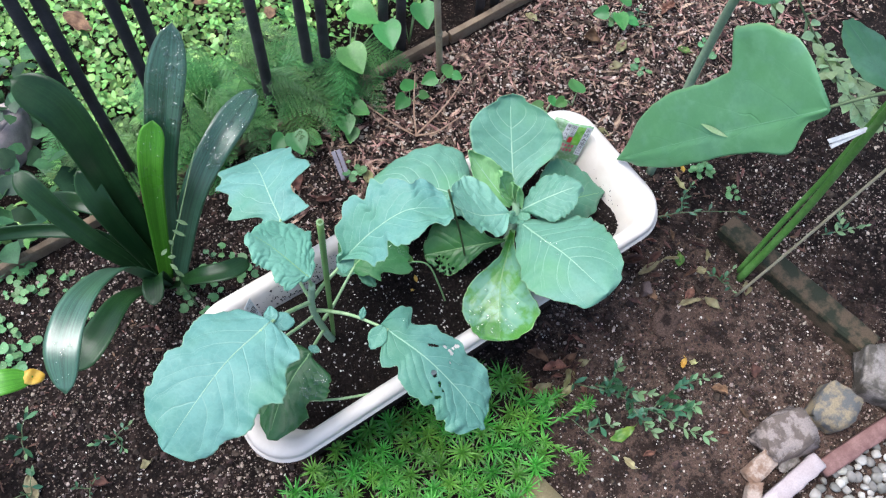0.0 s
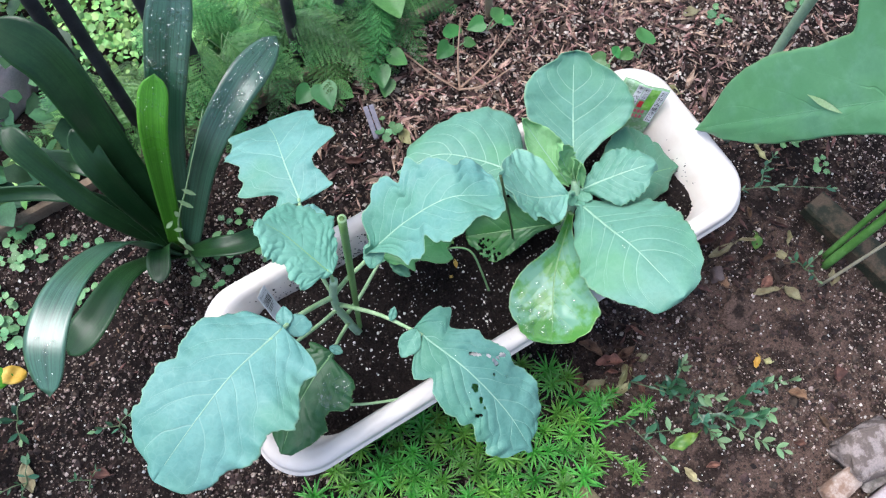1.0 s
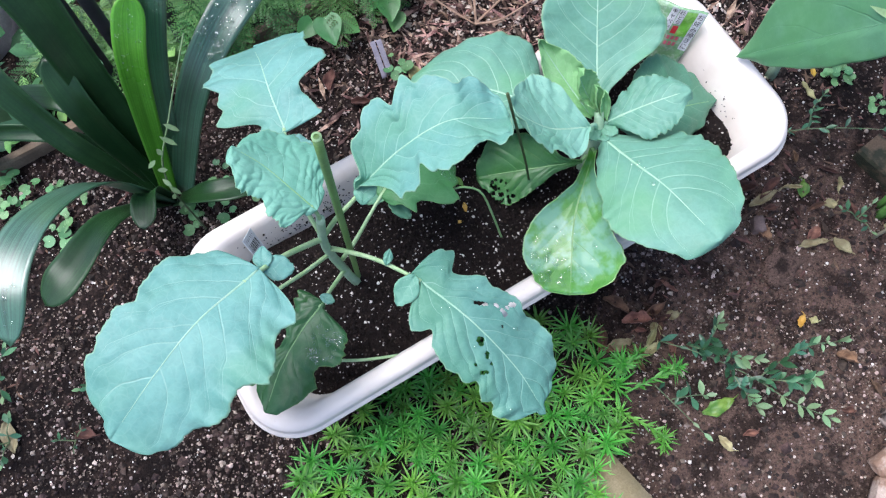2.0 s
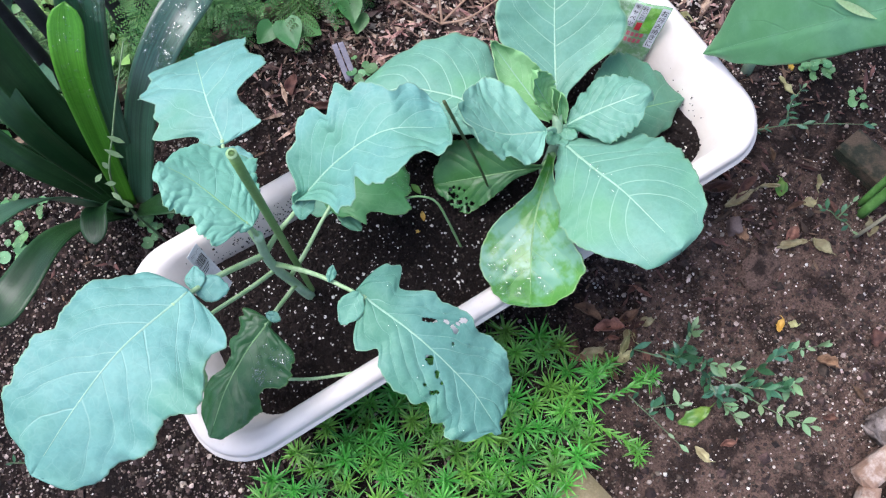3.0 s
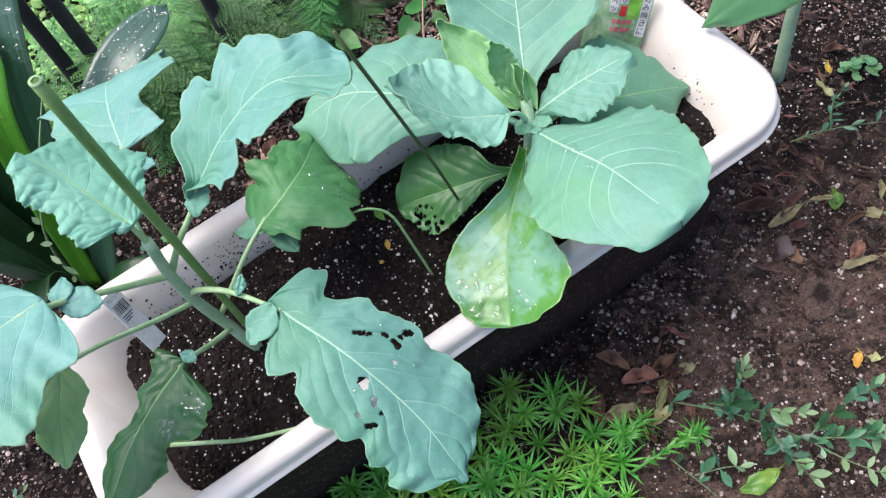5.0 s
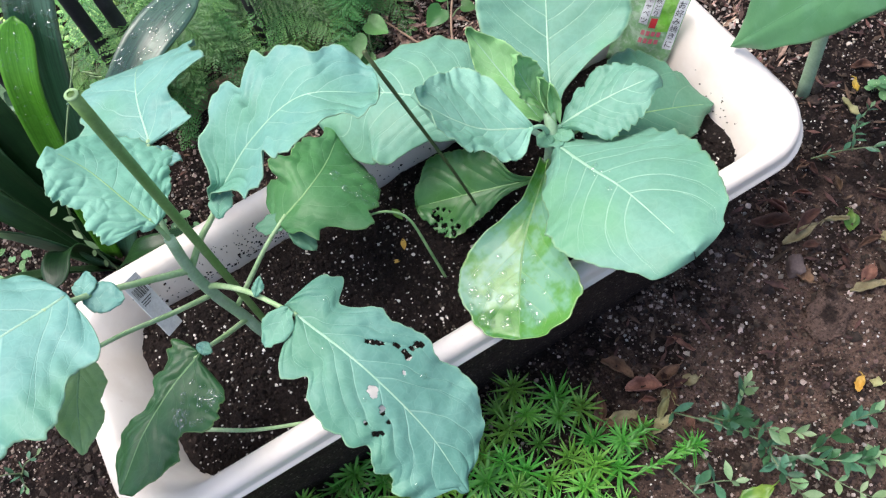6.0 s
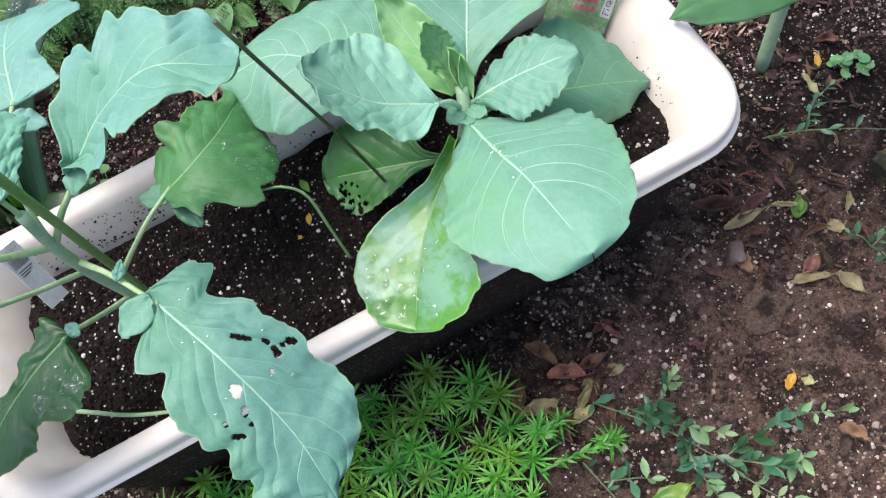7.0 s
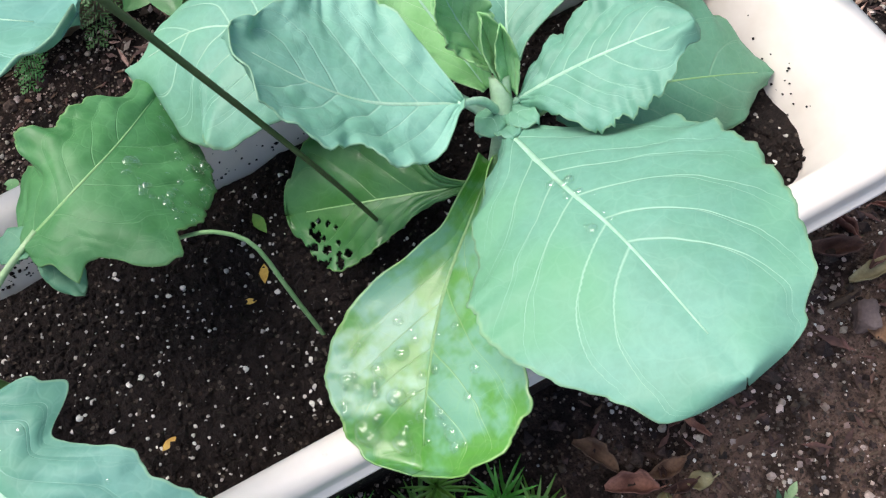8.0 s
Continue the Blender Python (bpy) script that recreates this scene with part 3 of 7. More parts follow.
def build_pot_soil():
    bm = bmesh.new()
    nx, ny = 110, 40
    hx, hy = 0.2790, 0.0895
    top = [[bm.verts.new((x, y, soil_top(x, y) + 0.0018 * noise.noise(Vector((x * 160, y * 160, 0))))) for x in (-hx + 2 * hx * i / nx for i in range(nx + 1))] for y in (-hy + 2 * hy * j / ny for j in range(ny + 1))]
    for j in range(ny):
        for i in range(nx):
            bm.faces.new((top[j][i], top[j][i + 1], top[j + 1][i + 1], top[j + 1][i]))
    # rounded corners follow the pot
    for v in bm.verts:
        ax, ay = abs(v.co.x) - (hx - 0.035), abs(v.co.y) - (hy - 0.035)
        if ax > 0 and ay > 0:
            m = max(ax, ay)
            k = m / math.hypot(ax, ay)
            v.co.x, v.co.y = math.copysign(hx - 0.035 + ax * k, v.co.x), math.copysign(hy - 0.035 + ay * k, v.co.y)
    return tagged(part("potting_soil", bm, POT_SOIL), "moist black potting soil with white perlite in the planter", "soil")


build_pot_soil()


WETLEAF = {}


# ---- broccoli plant ----
def build_broccoli():
    pl = thing("broccoli_plant", (-0.160, 0.002, 0.175), "young broccoli plant with blue-green lobed leaves, some eaten", "plant")
    # main stem
    bm = bmesh.new()
    tube(bm, bez([(-0.164, 0.000, 0.165), (-0.170, 0.004, 0.195), (-0.173, 0.008, 0.222), (-0.178, 0.009, 0.272), (-0.178, 0.009, 0.315), (-0.1725, 0.007, 0.362)], 24), [0.0050, 0.0040], 12)
    part("stem", bm, STEM, pl)
    # great outer leaf
    blade(pl, None, None, (0.29, -0.16, 0.94), [53, 49, 50, 55, 62, 67, 69, 71, 67, 60, 58, 58, 59, 60, 59, 55, 48, 45, 43, 40, 32], [41, 48, 48, 55, 57, 57, 56, 53, 50, 46, 52, 55, 53, 52, 51, 47, 48, 44, 38, 31, 11],
          BROCCOLI, RIB, spine=[(-0.2485, -0.0256, 0.4057), (-0.2915, -0.0413, 0.4202), (-0.3342, -0.0592, 0.418), (-0.383, -0.0782, 0.4015)], roll=(-0.280, 0.040), cup=-0.003, ruffle=0.0045, crinkle=0.0008, veins=6, ext=(0.10, 0.05), seed=1, quilt=0.0012, teeth=0.014, rows=120, cols=26)
    petiole(pl, [(-0.178, 0.009, 0.315), (-0.2098, -0.0014, 0.349), (-0.230, -0.014, 0.380), (-0.250, -0.0265, 0.4052)], 0.0038, 0.0024, STEM_PALE)
    # rear lobed leaf
    blade(pl, None, None, (-0.138, 0.328, 0.934), [27, 23, 19, 27, 48, 57, 52, 47, 50, 47, 46, 53, 59, 59, 56, 51, 47, 45, 44, 45, 46], [38, 35, 34, 32, 29, 28, 30, 39, 51, 59, 60, 57, 52, 48, 47, 47, 49, 50, 50, 49, 47],
          BROCCOLI, RIB, spine=[(-0.1589, 0.1064, 0.3488), (-0.1533, 0.1451, 0.3511), (-0.146, 0.1836, 0.3407), (-0.1427, 0.2182, 0.3122)], roll=(-0.007, -0.220), rows=100, cols=22, ruffle=0.004, crinkle=0.0008, veins=5, seed=2, ext=(0.03, 0.07), quilt=0.0014, teeth=0.010)
    petiole(pl, [(-0.178, 0.010, 0.318), (-0.178, 0.035, 0.336), (-0.172, 0.070, 0.350), (-0.159, 0.1068, 0.3484)], 0.003, 0.0022, STEM_PALE)
    # crinkled young leaf
    blade(pl, None, None, (0.58, -0.12, 0.78), [8, 23, 30, 32, 31, 29, 30, 30, 26, 23, 25, 28, 29, 29, 30, 31, 30, 29, 24, 18, 15], [19, 25, 30, 33, 36, 38, 42, 47, 51, 51, 47, 45, 46, 43, 38, 37, 32, 27, 23, 17, 4],
          YOUNG, RIB_DARK, spine=[(-0.1744, 0.0111, 0.3866), (-0.1816, 0.0283, 0.3969), (-0.192, 0.0535, 0.4073), (-0.204, 0.0696, 0.421)], roll=(0.300, -0.048), cup=-0.004, ruffle=0.0035, veins=7, quilt=0.0009, crinkle=0.0004, pucker=0.0010, seed=3, ext=(0.08, 0.06), teeth=0.035, rows=110, cols=36, rib_r=0.0012)
    petiole(pl, [(-0.174, 0.007, 0.350), (-0.173, 0.008, 0.368), (-0.1745, 0.0108, 0.386)], 0.003, 0.002, STEM_PALE)
    # leaf that leans over the soil towards the cabbage
    blade(pl, None, None, (-0.455, 0.196, 0.869), [4, 5, 26, 31, 35, 45, 47, 46, 34, 47, 53, 42, 43, 41, 35, 30, 38, 39, 35, 33, 24], [2, 7, 13, 19, 28, 39, 37, 42, 38, 27, 38, 41, 46, 44, 44, 37, 31, 27, 30, 32, 28],
          BROCCOLI, RIB, spine=[(-0.1259, 0.0097, 0.3772), (-0.0902, 0.0047, 0.4132), (-0.0505, -0.0051, 0.4376), (-0.0124, -0.0219, 0.4289)], roll=(-0.384, 0.366), cup=0.007, rows=130, cols=26, teeth=0.02, ruffle=0.004, crinkle=0.0009, veins=7, seed=4, ext=(0.06, 0.04), quilt=0.0018)
    blade(pl, (-0.1350, -0.0010, 0.3695), (-0.1200, 0.0150, 0.3810), (-0.3, 0.1, 0.95), [5, 9, 11, 9, 4], [5, 10, 12, 10, 5], BROCCOLI, None, seed=9, rows=20, cols=8, veins=3, ruffle=0.003, quilt=0.0006, name="leaflet", ext=(0.1, 0.12))
    petiole(pl, [(-0.176, 0.010, 0.316), (-0.158, 0.010, 0.340), (-0.139, 0.0084, 0.3604), (-0.1255, 0.0097, 0.3770)], 0.0036, 0.0022, STEM_PALE)
    # holed leaf over the front rim
    WETLEAF["holed"] = blade(pl, None, None, (-0.12, -0.38, 0.92), [35, 40, 25, 28, 34, 39, 36, 40, 43, 46, 41, 42, 47, 46, 45, 41, 38, 32, 25, 18, 6], [1, 26, 38, 35, 28, 39, 43, 45, 45, 42, 44, 35, 41, 43, 38, 37, 41, 40, 33, 27, 6],
          BROCCOLI_SHADED, RIB, spine=[(-0.1244, -0.0759, 0.3311), (-0.1034, -0.1273, 0.3187), (-0.0883, -0.1781, 0.2902), (-0.0854, -0.2168, 0.2698)], roll=(0.250, 0.467), cup=-0.003, ruffle=0.005, crinkle=0.0008, veins=7, seed=5, ext=(0.06, 0.04), rows=200, cols=60, quilt=0.0016, teeth=0.016,
          holes=[(0.292, 0.0150, 0.0020), (0.306, 0.0166, 0.0022), (0.323, 0.0188, 0.0021), (0.337, 0.0203, 0.0016), (0.378, 0.0259, 0.0021), (0.390, 0.0262, 0.0016), (0.418, 0.0261, 0.0022), (0.437, 0.0255, 0.0026), (0.428, 0.0316, 0.0018),
                 (0.433, 0.0360, 0.0024), (0.446, 0.0385, 0.0022), (0.466, 0.0158, 0.0016), (0.422, -0.0070, 0.0034), (0.434, -0.0090, 0.0026), (0.492, -0.0115, 0.0023), (0.501, -0.0135, 0.0019), (0.530, -0.0272, 0.0017), (0.540, -0.0252, 0.0019), (0.549, -0.0230, 0.0016),
                 (0.484, -0.0257, 0.0016), (0.540, -0.0149, 0.0014)], label="blue-green leaf with chewed holes")
    petiole(pl, [(-0.177, 0.010, 0.283), (-0.165, -0.010, 0.306), (-0.1461, -0.0384, 0.3242), (-0.1240, -0.0765, 0.3308)], 0.0036, 0.0022, STEM_PALE)
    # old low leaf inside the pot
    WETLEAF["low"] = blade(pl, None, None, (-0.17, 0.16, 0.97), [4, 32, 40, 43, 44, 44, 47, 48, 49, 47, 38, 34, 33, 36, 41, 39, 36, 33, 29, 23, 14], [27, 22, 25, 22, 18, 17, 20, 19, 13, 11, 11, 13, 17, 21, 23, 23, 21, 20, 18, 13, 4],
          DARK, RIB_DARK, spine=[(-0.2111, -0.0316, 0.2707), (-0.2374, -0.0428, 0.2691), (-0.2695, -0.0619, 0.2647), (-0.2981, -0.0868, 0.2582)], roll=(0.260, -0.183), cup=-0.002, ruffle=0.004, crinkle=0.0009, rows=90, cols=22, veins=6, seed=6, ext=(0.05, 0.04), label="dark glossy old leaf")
    petiole(pl, [(-0.172, 0.006, 0.218), (-0.190, -0.010, 0.240), (-0.203, -0.024, 0.262), (-0.2115, -0.0318, 0.2705)], 0.0032, 0.002, STEM_PALE)
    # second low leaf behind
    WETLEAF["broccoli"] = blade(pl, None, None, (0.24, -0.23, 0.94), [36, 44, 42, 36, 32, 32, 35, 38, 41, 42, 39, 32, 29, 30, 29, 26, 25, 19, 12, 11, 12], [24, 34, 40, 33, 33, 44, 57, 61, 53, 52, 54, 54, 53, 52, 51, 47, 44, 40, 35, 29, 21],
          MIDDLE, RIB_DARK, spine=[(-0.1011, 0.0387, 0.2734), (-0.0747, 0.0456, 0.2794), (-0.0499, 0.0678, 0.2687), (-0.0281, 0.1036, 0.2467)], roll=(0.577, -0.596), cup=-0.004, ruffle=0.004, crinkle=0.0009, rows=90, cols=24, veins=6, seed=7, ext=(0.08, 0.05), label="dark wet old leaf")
    petiole(pl, [(-0.170, 0.009, 0.240), (-0.150, 0.013, 0.258), (-0.125, 0.025, 0.270), (-0.1005, 0.039, 0.2732)], 0.0032, 0.002, STEM_PALE)
    # small leaf below the great one
    blade(pl, None, None, (0.2, -0.3, 0.93), [6, 12, 17, 19, 17, 15, 17, 16, 13, 9, 4], [5, 10, 15, 17, 18, 16, 14, 15, 12, 8, 3], LIT_THROUGH, RIB_DARK, spine=[(-0.263, -0.026, 0.341), (-0.278, -0.051, 0.333), (-0.292, -0.074, 0.316)], seed=8, ruffle=0.005, veins=5, ext=(0.05, 0.05), rows=50, cols=14, label="pale yellow-green leaf, light through the blade put into its colour")
    petiole(pl, [(-0.178, 0.009, 0.272), (-0.206, -0.004, 0.297), (-0.236, -0.016, 0.324), (-0.2625, -0.0255, 0.3408)], 0.003, 0.002, STEM_PALE)
    # ear-like leaflets along the stalks
    for k, (b, t, n, w) in enumerate((((-0.233, -0.014, 0.382), (-0.2265, 0.0010, 0.3805), (0.1, 0.1, 1), 8), ((-0.232, -0.014, 0.381), (-0.214, -0.024, 0.3735), (0.1, -0.1, 1), 11), ((-0.128, -0.071, 0.333), (-0.150, -0.083, 0.329), (0, -0.1, 1), 11),
                                      ((-0.142, -0.047, 0.331), (-0.134, -0.040, 0.336), (0.1, 0, 1), 4), ((-0.205, -0.024, 0.272), (-0.198, -0.034, 0.272), (0, 0, 1), 5), ((-0.163, 0.092, 0.352), (-0.146, 0.080, 0.345), (0, 0.1, 1), 9),
                                      ((-0.102, 0.034, 0.271), (-0.124, 0.045, 0.268), (0, 0, 1), 10), ((-0.10, 0.032, 0.271), (-0.094, 0.006, 0.262), (0.1, 0, 1), 9))):
        blade(pl, b, t, n, [w * 0.5, w * 0.9, w, w * 0.85, w * 0.4], [w * 0.5, w * 0.9, w, w * 0.85, w * 0.4], (OLD if k > 5 else BROCCOLI), None, seed=10 + k, rows=14, cols=5, veins=3, ruffle=0.003, quilt=0.0006, name="leaflet", ext=(0.1, 0.12))
    # a cut stalk lying across to the rim
    petiole(pl, [(-0.262, -0.040, 0.196), (-0.235, -0.060, 0.203), (-0.205, -0.080, 0.207), (-0.164, -0.0985, 0.2085)], 0.0026, 0.0019, STEM_PALE, "stalk")
    return pl


build_broccoli()


# ---- cabbage plant ----
def build_cabbage():
    pl = thing("cabbage_plant", (0.112, -0.012, 0.178), "young cabbage plant with broad round green leaves", "plant")
    bm = bmesh.new()
    tube(bm, bez([(0.108, -0.012, 0.17), (0.110, -0.015, 0.21), (0.118, -0.012, 0.25), (0.124, 0.0, 0.27)], 12), [0.0062, 0.005], 10)
    part("stem", bm, STEM, pl)
    # broad front leaf
    WETLEAF["broad"] = blade(pl, None, None, (0.07, 0.35, 0.94), [21, 29, 38, 46, 53, 60, 65, 68, 69, 70, 71, 71, 71, 70, 68, 66, 62, 58, 53, 47, 34], [9, 16, 22, 26, 32, 39, 43, 45, 49, 55, 61, 61, 62, 65, 63, 63, 58, 53, 46, 40, 34],
          CABBAGE, RIB, spine=[(0.1158, -0.0255, 0.2604), (0.1164, -0.0695, 0.2844), (0.1199, -0.1094, 0.3016), (0.1238, -0.1676, 0.3121)], roll=(-0.027, -0.163), cup=-0.0087, ruffle=0.0045, veins=7, slant=0.40, seed=21, ext=(0.02, 0.07), rows=100, cols=30, rib_r=0.0022, quilt=0.0011, teeth=0.015)
    petiole(pl, [(0.116, -0.012, 0.235), (0.115, -0.018, 0.250), (0.113, -0.025, 0.2565)], 0.004, 0.003, RIB)
    # wet drooping leaf
    WETLEAF["cabbage"] = blade(pl, None, None, (0.08, -0.35, 0.93), [4, 5, 8, 14, 20, 26, 31, 34, 37, 39, 41, 45, 50, 52, 53, 49, 47, 45, 42, 35, 29], [4, 4, 5, 6, 8, 15, 22, 30, 37, 42, 45, 47, 47, 48, 47, 44, 40, 37, 36, 33, 28],
          WET, RIB_DARK, spine=[(0.1035, -0.0265, 0.2467), (0.0551, -0.0682, 0.2371), (0.0264, -0.1049, 0.2332), (0.0106, -0.1289, 0.2228)], roll=(-0.465, -0.567), cup=0.011, ruffle=0.002, crinkle=0.0003, quilt=0.0005, veins=6, seed=22, ext=(0.0, 0.05), rows=80, cols=24, rib_r=0.0019, teeth=0.010, label="wet glossy yellow-green leaf")
    petiole(pl, [(0.110, -0.014, 0.212), (0.109, -0.020, 0.235), (0.1025, -0.0272, 0.2467)], 0.004, 0.003, RIB_DARK)
    # upper leaf
    blade(pl, (0.134, 0.013, 0.257), (0.197, 0.117, 0.305), (-0.09, -0.37, 0.92), [5, 8, 16, 33, 48, 56, 59, 60, 54, 42, 20], [7, 12, 24, 38, 56, 67, 70, 67, 58, 42, 19],
          CABBAGE, RIB, bend=-0.004, cup=0.006, ruffle=0.005, veins=7, seed=23, ext=(0.0, 0.06), rib_r=0.0021, teeth=0.008)
    petiole(pl, [(0.120, -0.006, 0.242), (0.126, 0.002, 0.252), (0.135, 0.0135, 0.2575)], 0.004, 0.003, RIB)
    # rear leaf leaning over the back rim
    blade(pl, None, None, (0.0, 0.22, 0.97), [20, 24, 28, 31, 35, 41, 47, 53, 60, 63, 63, 61, 59, 58, 57, 57, 58, 58, 54, 44, 22], [30, 42, 54, 65, 75, 79, 80, 80, 78, 73, 67, 62, 56, 49, 43, 38, 35, 33, 29, 22, 4],
          CABBAGE, RIB, spine=[(0.0752, 0.0408, 0.2681), (0.0453, 0.0795, 0.2690), (0.0110, 0.1100, 0.2672), (-0.0292, 0.1205, 0.2546)], roll=(0.014, 0.30), cup=-0.015, ruffle=0.004, rows=80, cols=24, veins=7, seed=24, ext=(0.0, 0.07), rib_r=0.0020, teeth=0.008)
    petiole(pl, [(0.118, -0.008, 0.245), (0.103, 0.010, 0.258), (0.0745, 0.0417, 0.2679)], 0.004, 0.003, RIB)
    # cupped bluish leaf
    blade(pl, None, None, (0.48, 0.0, 0.88), [5, 14, 23, 28, 30, 32, 33, 34, 32, 28, 27, 29, 34, 38, 37, 35, 35, 34, 32, 33, 22], [4, 14, 25, 33, 43, 48, 50, 54, 57, 58, 57, 55, 53, 50, 47, 44, 41, 38, 32, 23, 11],
          CABBAGE_BLUE, RIB, spine=[(0.0967, -0.0138, 0.2879), (0.0640, -0.0065, 0.3060), (0.0440, 0.0010, 0.3265), (0.0257, 0.0136, 0.3499)], roll=(0.366, -0.152), cup=0.005, ruffle=0.004, veins=6, quilt=0.0012, crinkle=0.0009, pucker=0.0006, rows=90, cols=30, seed=25, ext=(0.02, 0.08), rib_r=0.0016, teeth=0.014)
    petiole(pl, [(0.120, -0.008, 0.25), (0.110, -0.011, 0.275), (0.0968, -0.0146, 0.2878)], 0.0034, 0.002, RIB)
    # young inner leaf
    blade(pl, (0.129, -0.011, 0.263), (0.195, -0.035, 0.296), (-0.39, 0.15, 0.91), [4, 13, 21, 27, 30, 31, 31, 30, 26, 22, 12], [4, 9, 18, 26, 33, 35, 34, 32, 29, 22, 8],
          CABBAGE, RIB, bend=0.004, cup=-0.004, ruffle=0.006, veins=7, quilt=0.0016, crinkle=0.0022, seed=26, ext=(0.02, 0.08), rib_r=0.002, teeth=0.05, rows=60, cols=18)
    petiole(pl, [(0.122, -0.006, 0.248), (0.126, -0.009, 0.258), (0.130, -0.0113, 0.263)], 0.003, 0.002, RIB)
    # dull outer leaf towards the far end
    blade(pl, (0.149, -0.011, 0.243), (0.273, -0.025, 0.188), (0.33, -0.40, 0.85), [4, 20, 38, 50, 58, 62, 60, 54, 42, 32, 14], [8, 20, 26, 28, 30, 31, 32, 30, 26, 18, 7],
          OLD, RIB_DARK, bend=0.008, cup=-0.008, ruffle=0.005, veins=6, seed=27, ext=(0.0, 0.06), label="dull green older leaf")
    petiole(pl, [(0.112, -0.014, 0.22), (0.13, -0.012, 0.24), (0.150, -0.0112, 0.2428)], 0.0036, 0.0024, RIB_DARK)
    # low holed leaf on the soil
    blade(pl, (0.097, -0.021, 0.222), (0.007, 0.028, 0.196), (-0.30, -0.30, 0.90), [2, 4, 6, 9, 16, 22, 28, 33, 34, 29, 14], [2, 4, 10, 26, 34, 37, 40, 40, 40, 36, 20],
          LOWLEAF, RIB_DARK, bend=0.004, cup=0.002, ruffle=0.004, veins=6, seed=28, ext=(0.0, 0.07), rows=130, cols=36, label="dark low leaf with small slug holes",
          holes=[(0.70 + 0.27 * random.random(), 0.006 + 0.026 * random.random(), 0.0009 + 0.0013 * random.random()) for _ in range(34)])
    petiole(pl, [(0.110, -0.014, 0.205), (0.105, -0.017, 0.218), (0.096, -0.0205, 0.222)], 0.0034, 0.0022, RIB_DARK)
    # inner back leaf, the curled heart leaf and two folded ones
    blade(pl, (0.118, 0.002, 0.262), (0.100, 0.076, 0.312), (-0.15, -0.45, 0.85), [3, 10, 15, 18, 19, 18, 15, 10, 4], [3, 10, 16, 20, 22, 20, 17, 11, 4], HEARTLEAF, RIB, bend=-0.004, cup=0.006, ruffle=0.004, seed=29, veins=6, ext=(0, 0.06), rib_r=0.0016)
    blade(pl, (0.124, 0.006, 0.268), (0.112, 0.030, 0.318), (0.1, -0.55, 0.75), [2, 6, 9, 12, 14, 14, 13, 10, 4], [2, 6, 10, 13, 15, 15, 13, 10, 4], HEARTLEAF, RIB, bend=-0.004, cup=0.007, ruffle=0.006, quilt=0.002, seed=30, veins=6, ext=(0, 0.08), rib_r=0.0013, teeth=0.05, name="heart_leaf")
    blade(pl, (0.126, -0.003, 0.262), (0.124, 0.016, 0.300), (0.1, -0.8, 0.5), [2, 4, 6, 7, 7, 5, 2], [2, 4, 6, 7, 7, 5, 2], HEARTLEAF, RIB_DARK, cup=0.007, ruffle=0.002, seed=31, veins=5, rows=20, cols=7, rib_r=0.001, name="heart_leaf")
    blade(pl, (0.128, -0.004, 0.262), (0.131, 0.008, 0.296), (-0.3, -0.8, 0.4), [2, 4, 5, 6, 5, 4, 2], [2, 4, 5, 6, 5, 4, 2], HEARTLEAF, RIB_DARK, cup=0.006, ruffle=0.002, seed=32, veins=5, rows=20, cols=7, rib_r=0.001, name="heart_leaf")
    for k, (b, t) in enumerate((((0.118, -0.008, 0.258), (0.104, -0.019, 0.262)), ((0.122, -0.01, 0.258), (0.128, -0.026, 0.262)), ((0.117, -0.012, 0.256), (0.116, -0.027, 0.262)))):
        blade(pl, b, t, (0, -0.2, 1), [4, 7, 7, 4], [4, 7, 7, 4], CABBAGE, None, seed=34 + k, rows=10, cols=5, veins=3, ruffle=0.003, quilt=0.0005, name="leaflet", ext=(0.05, 0.1))
    return pl


build_cabbage()


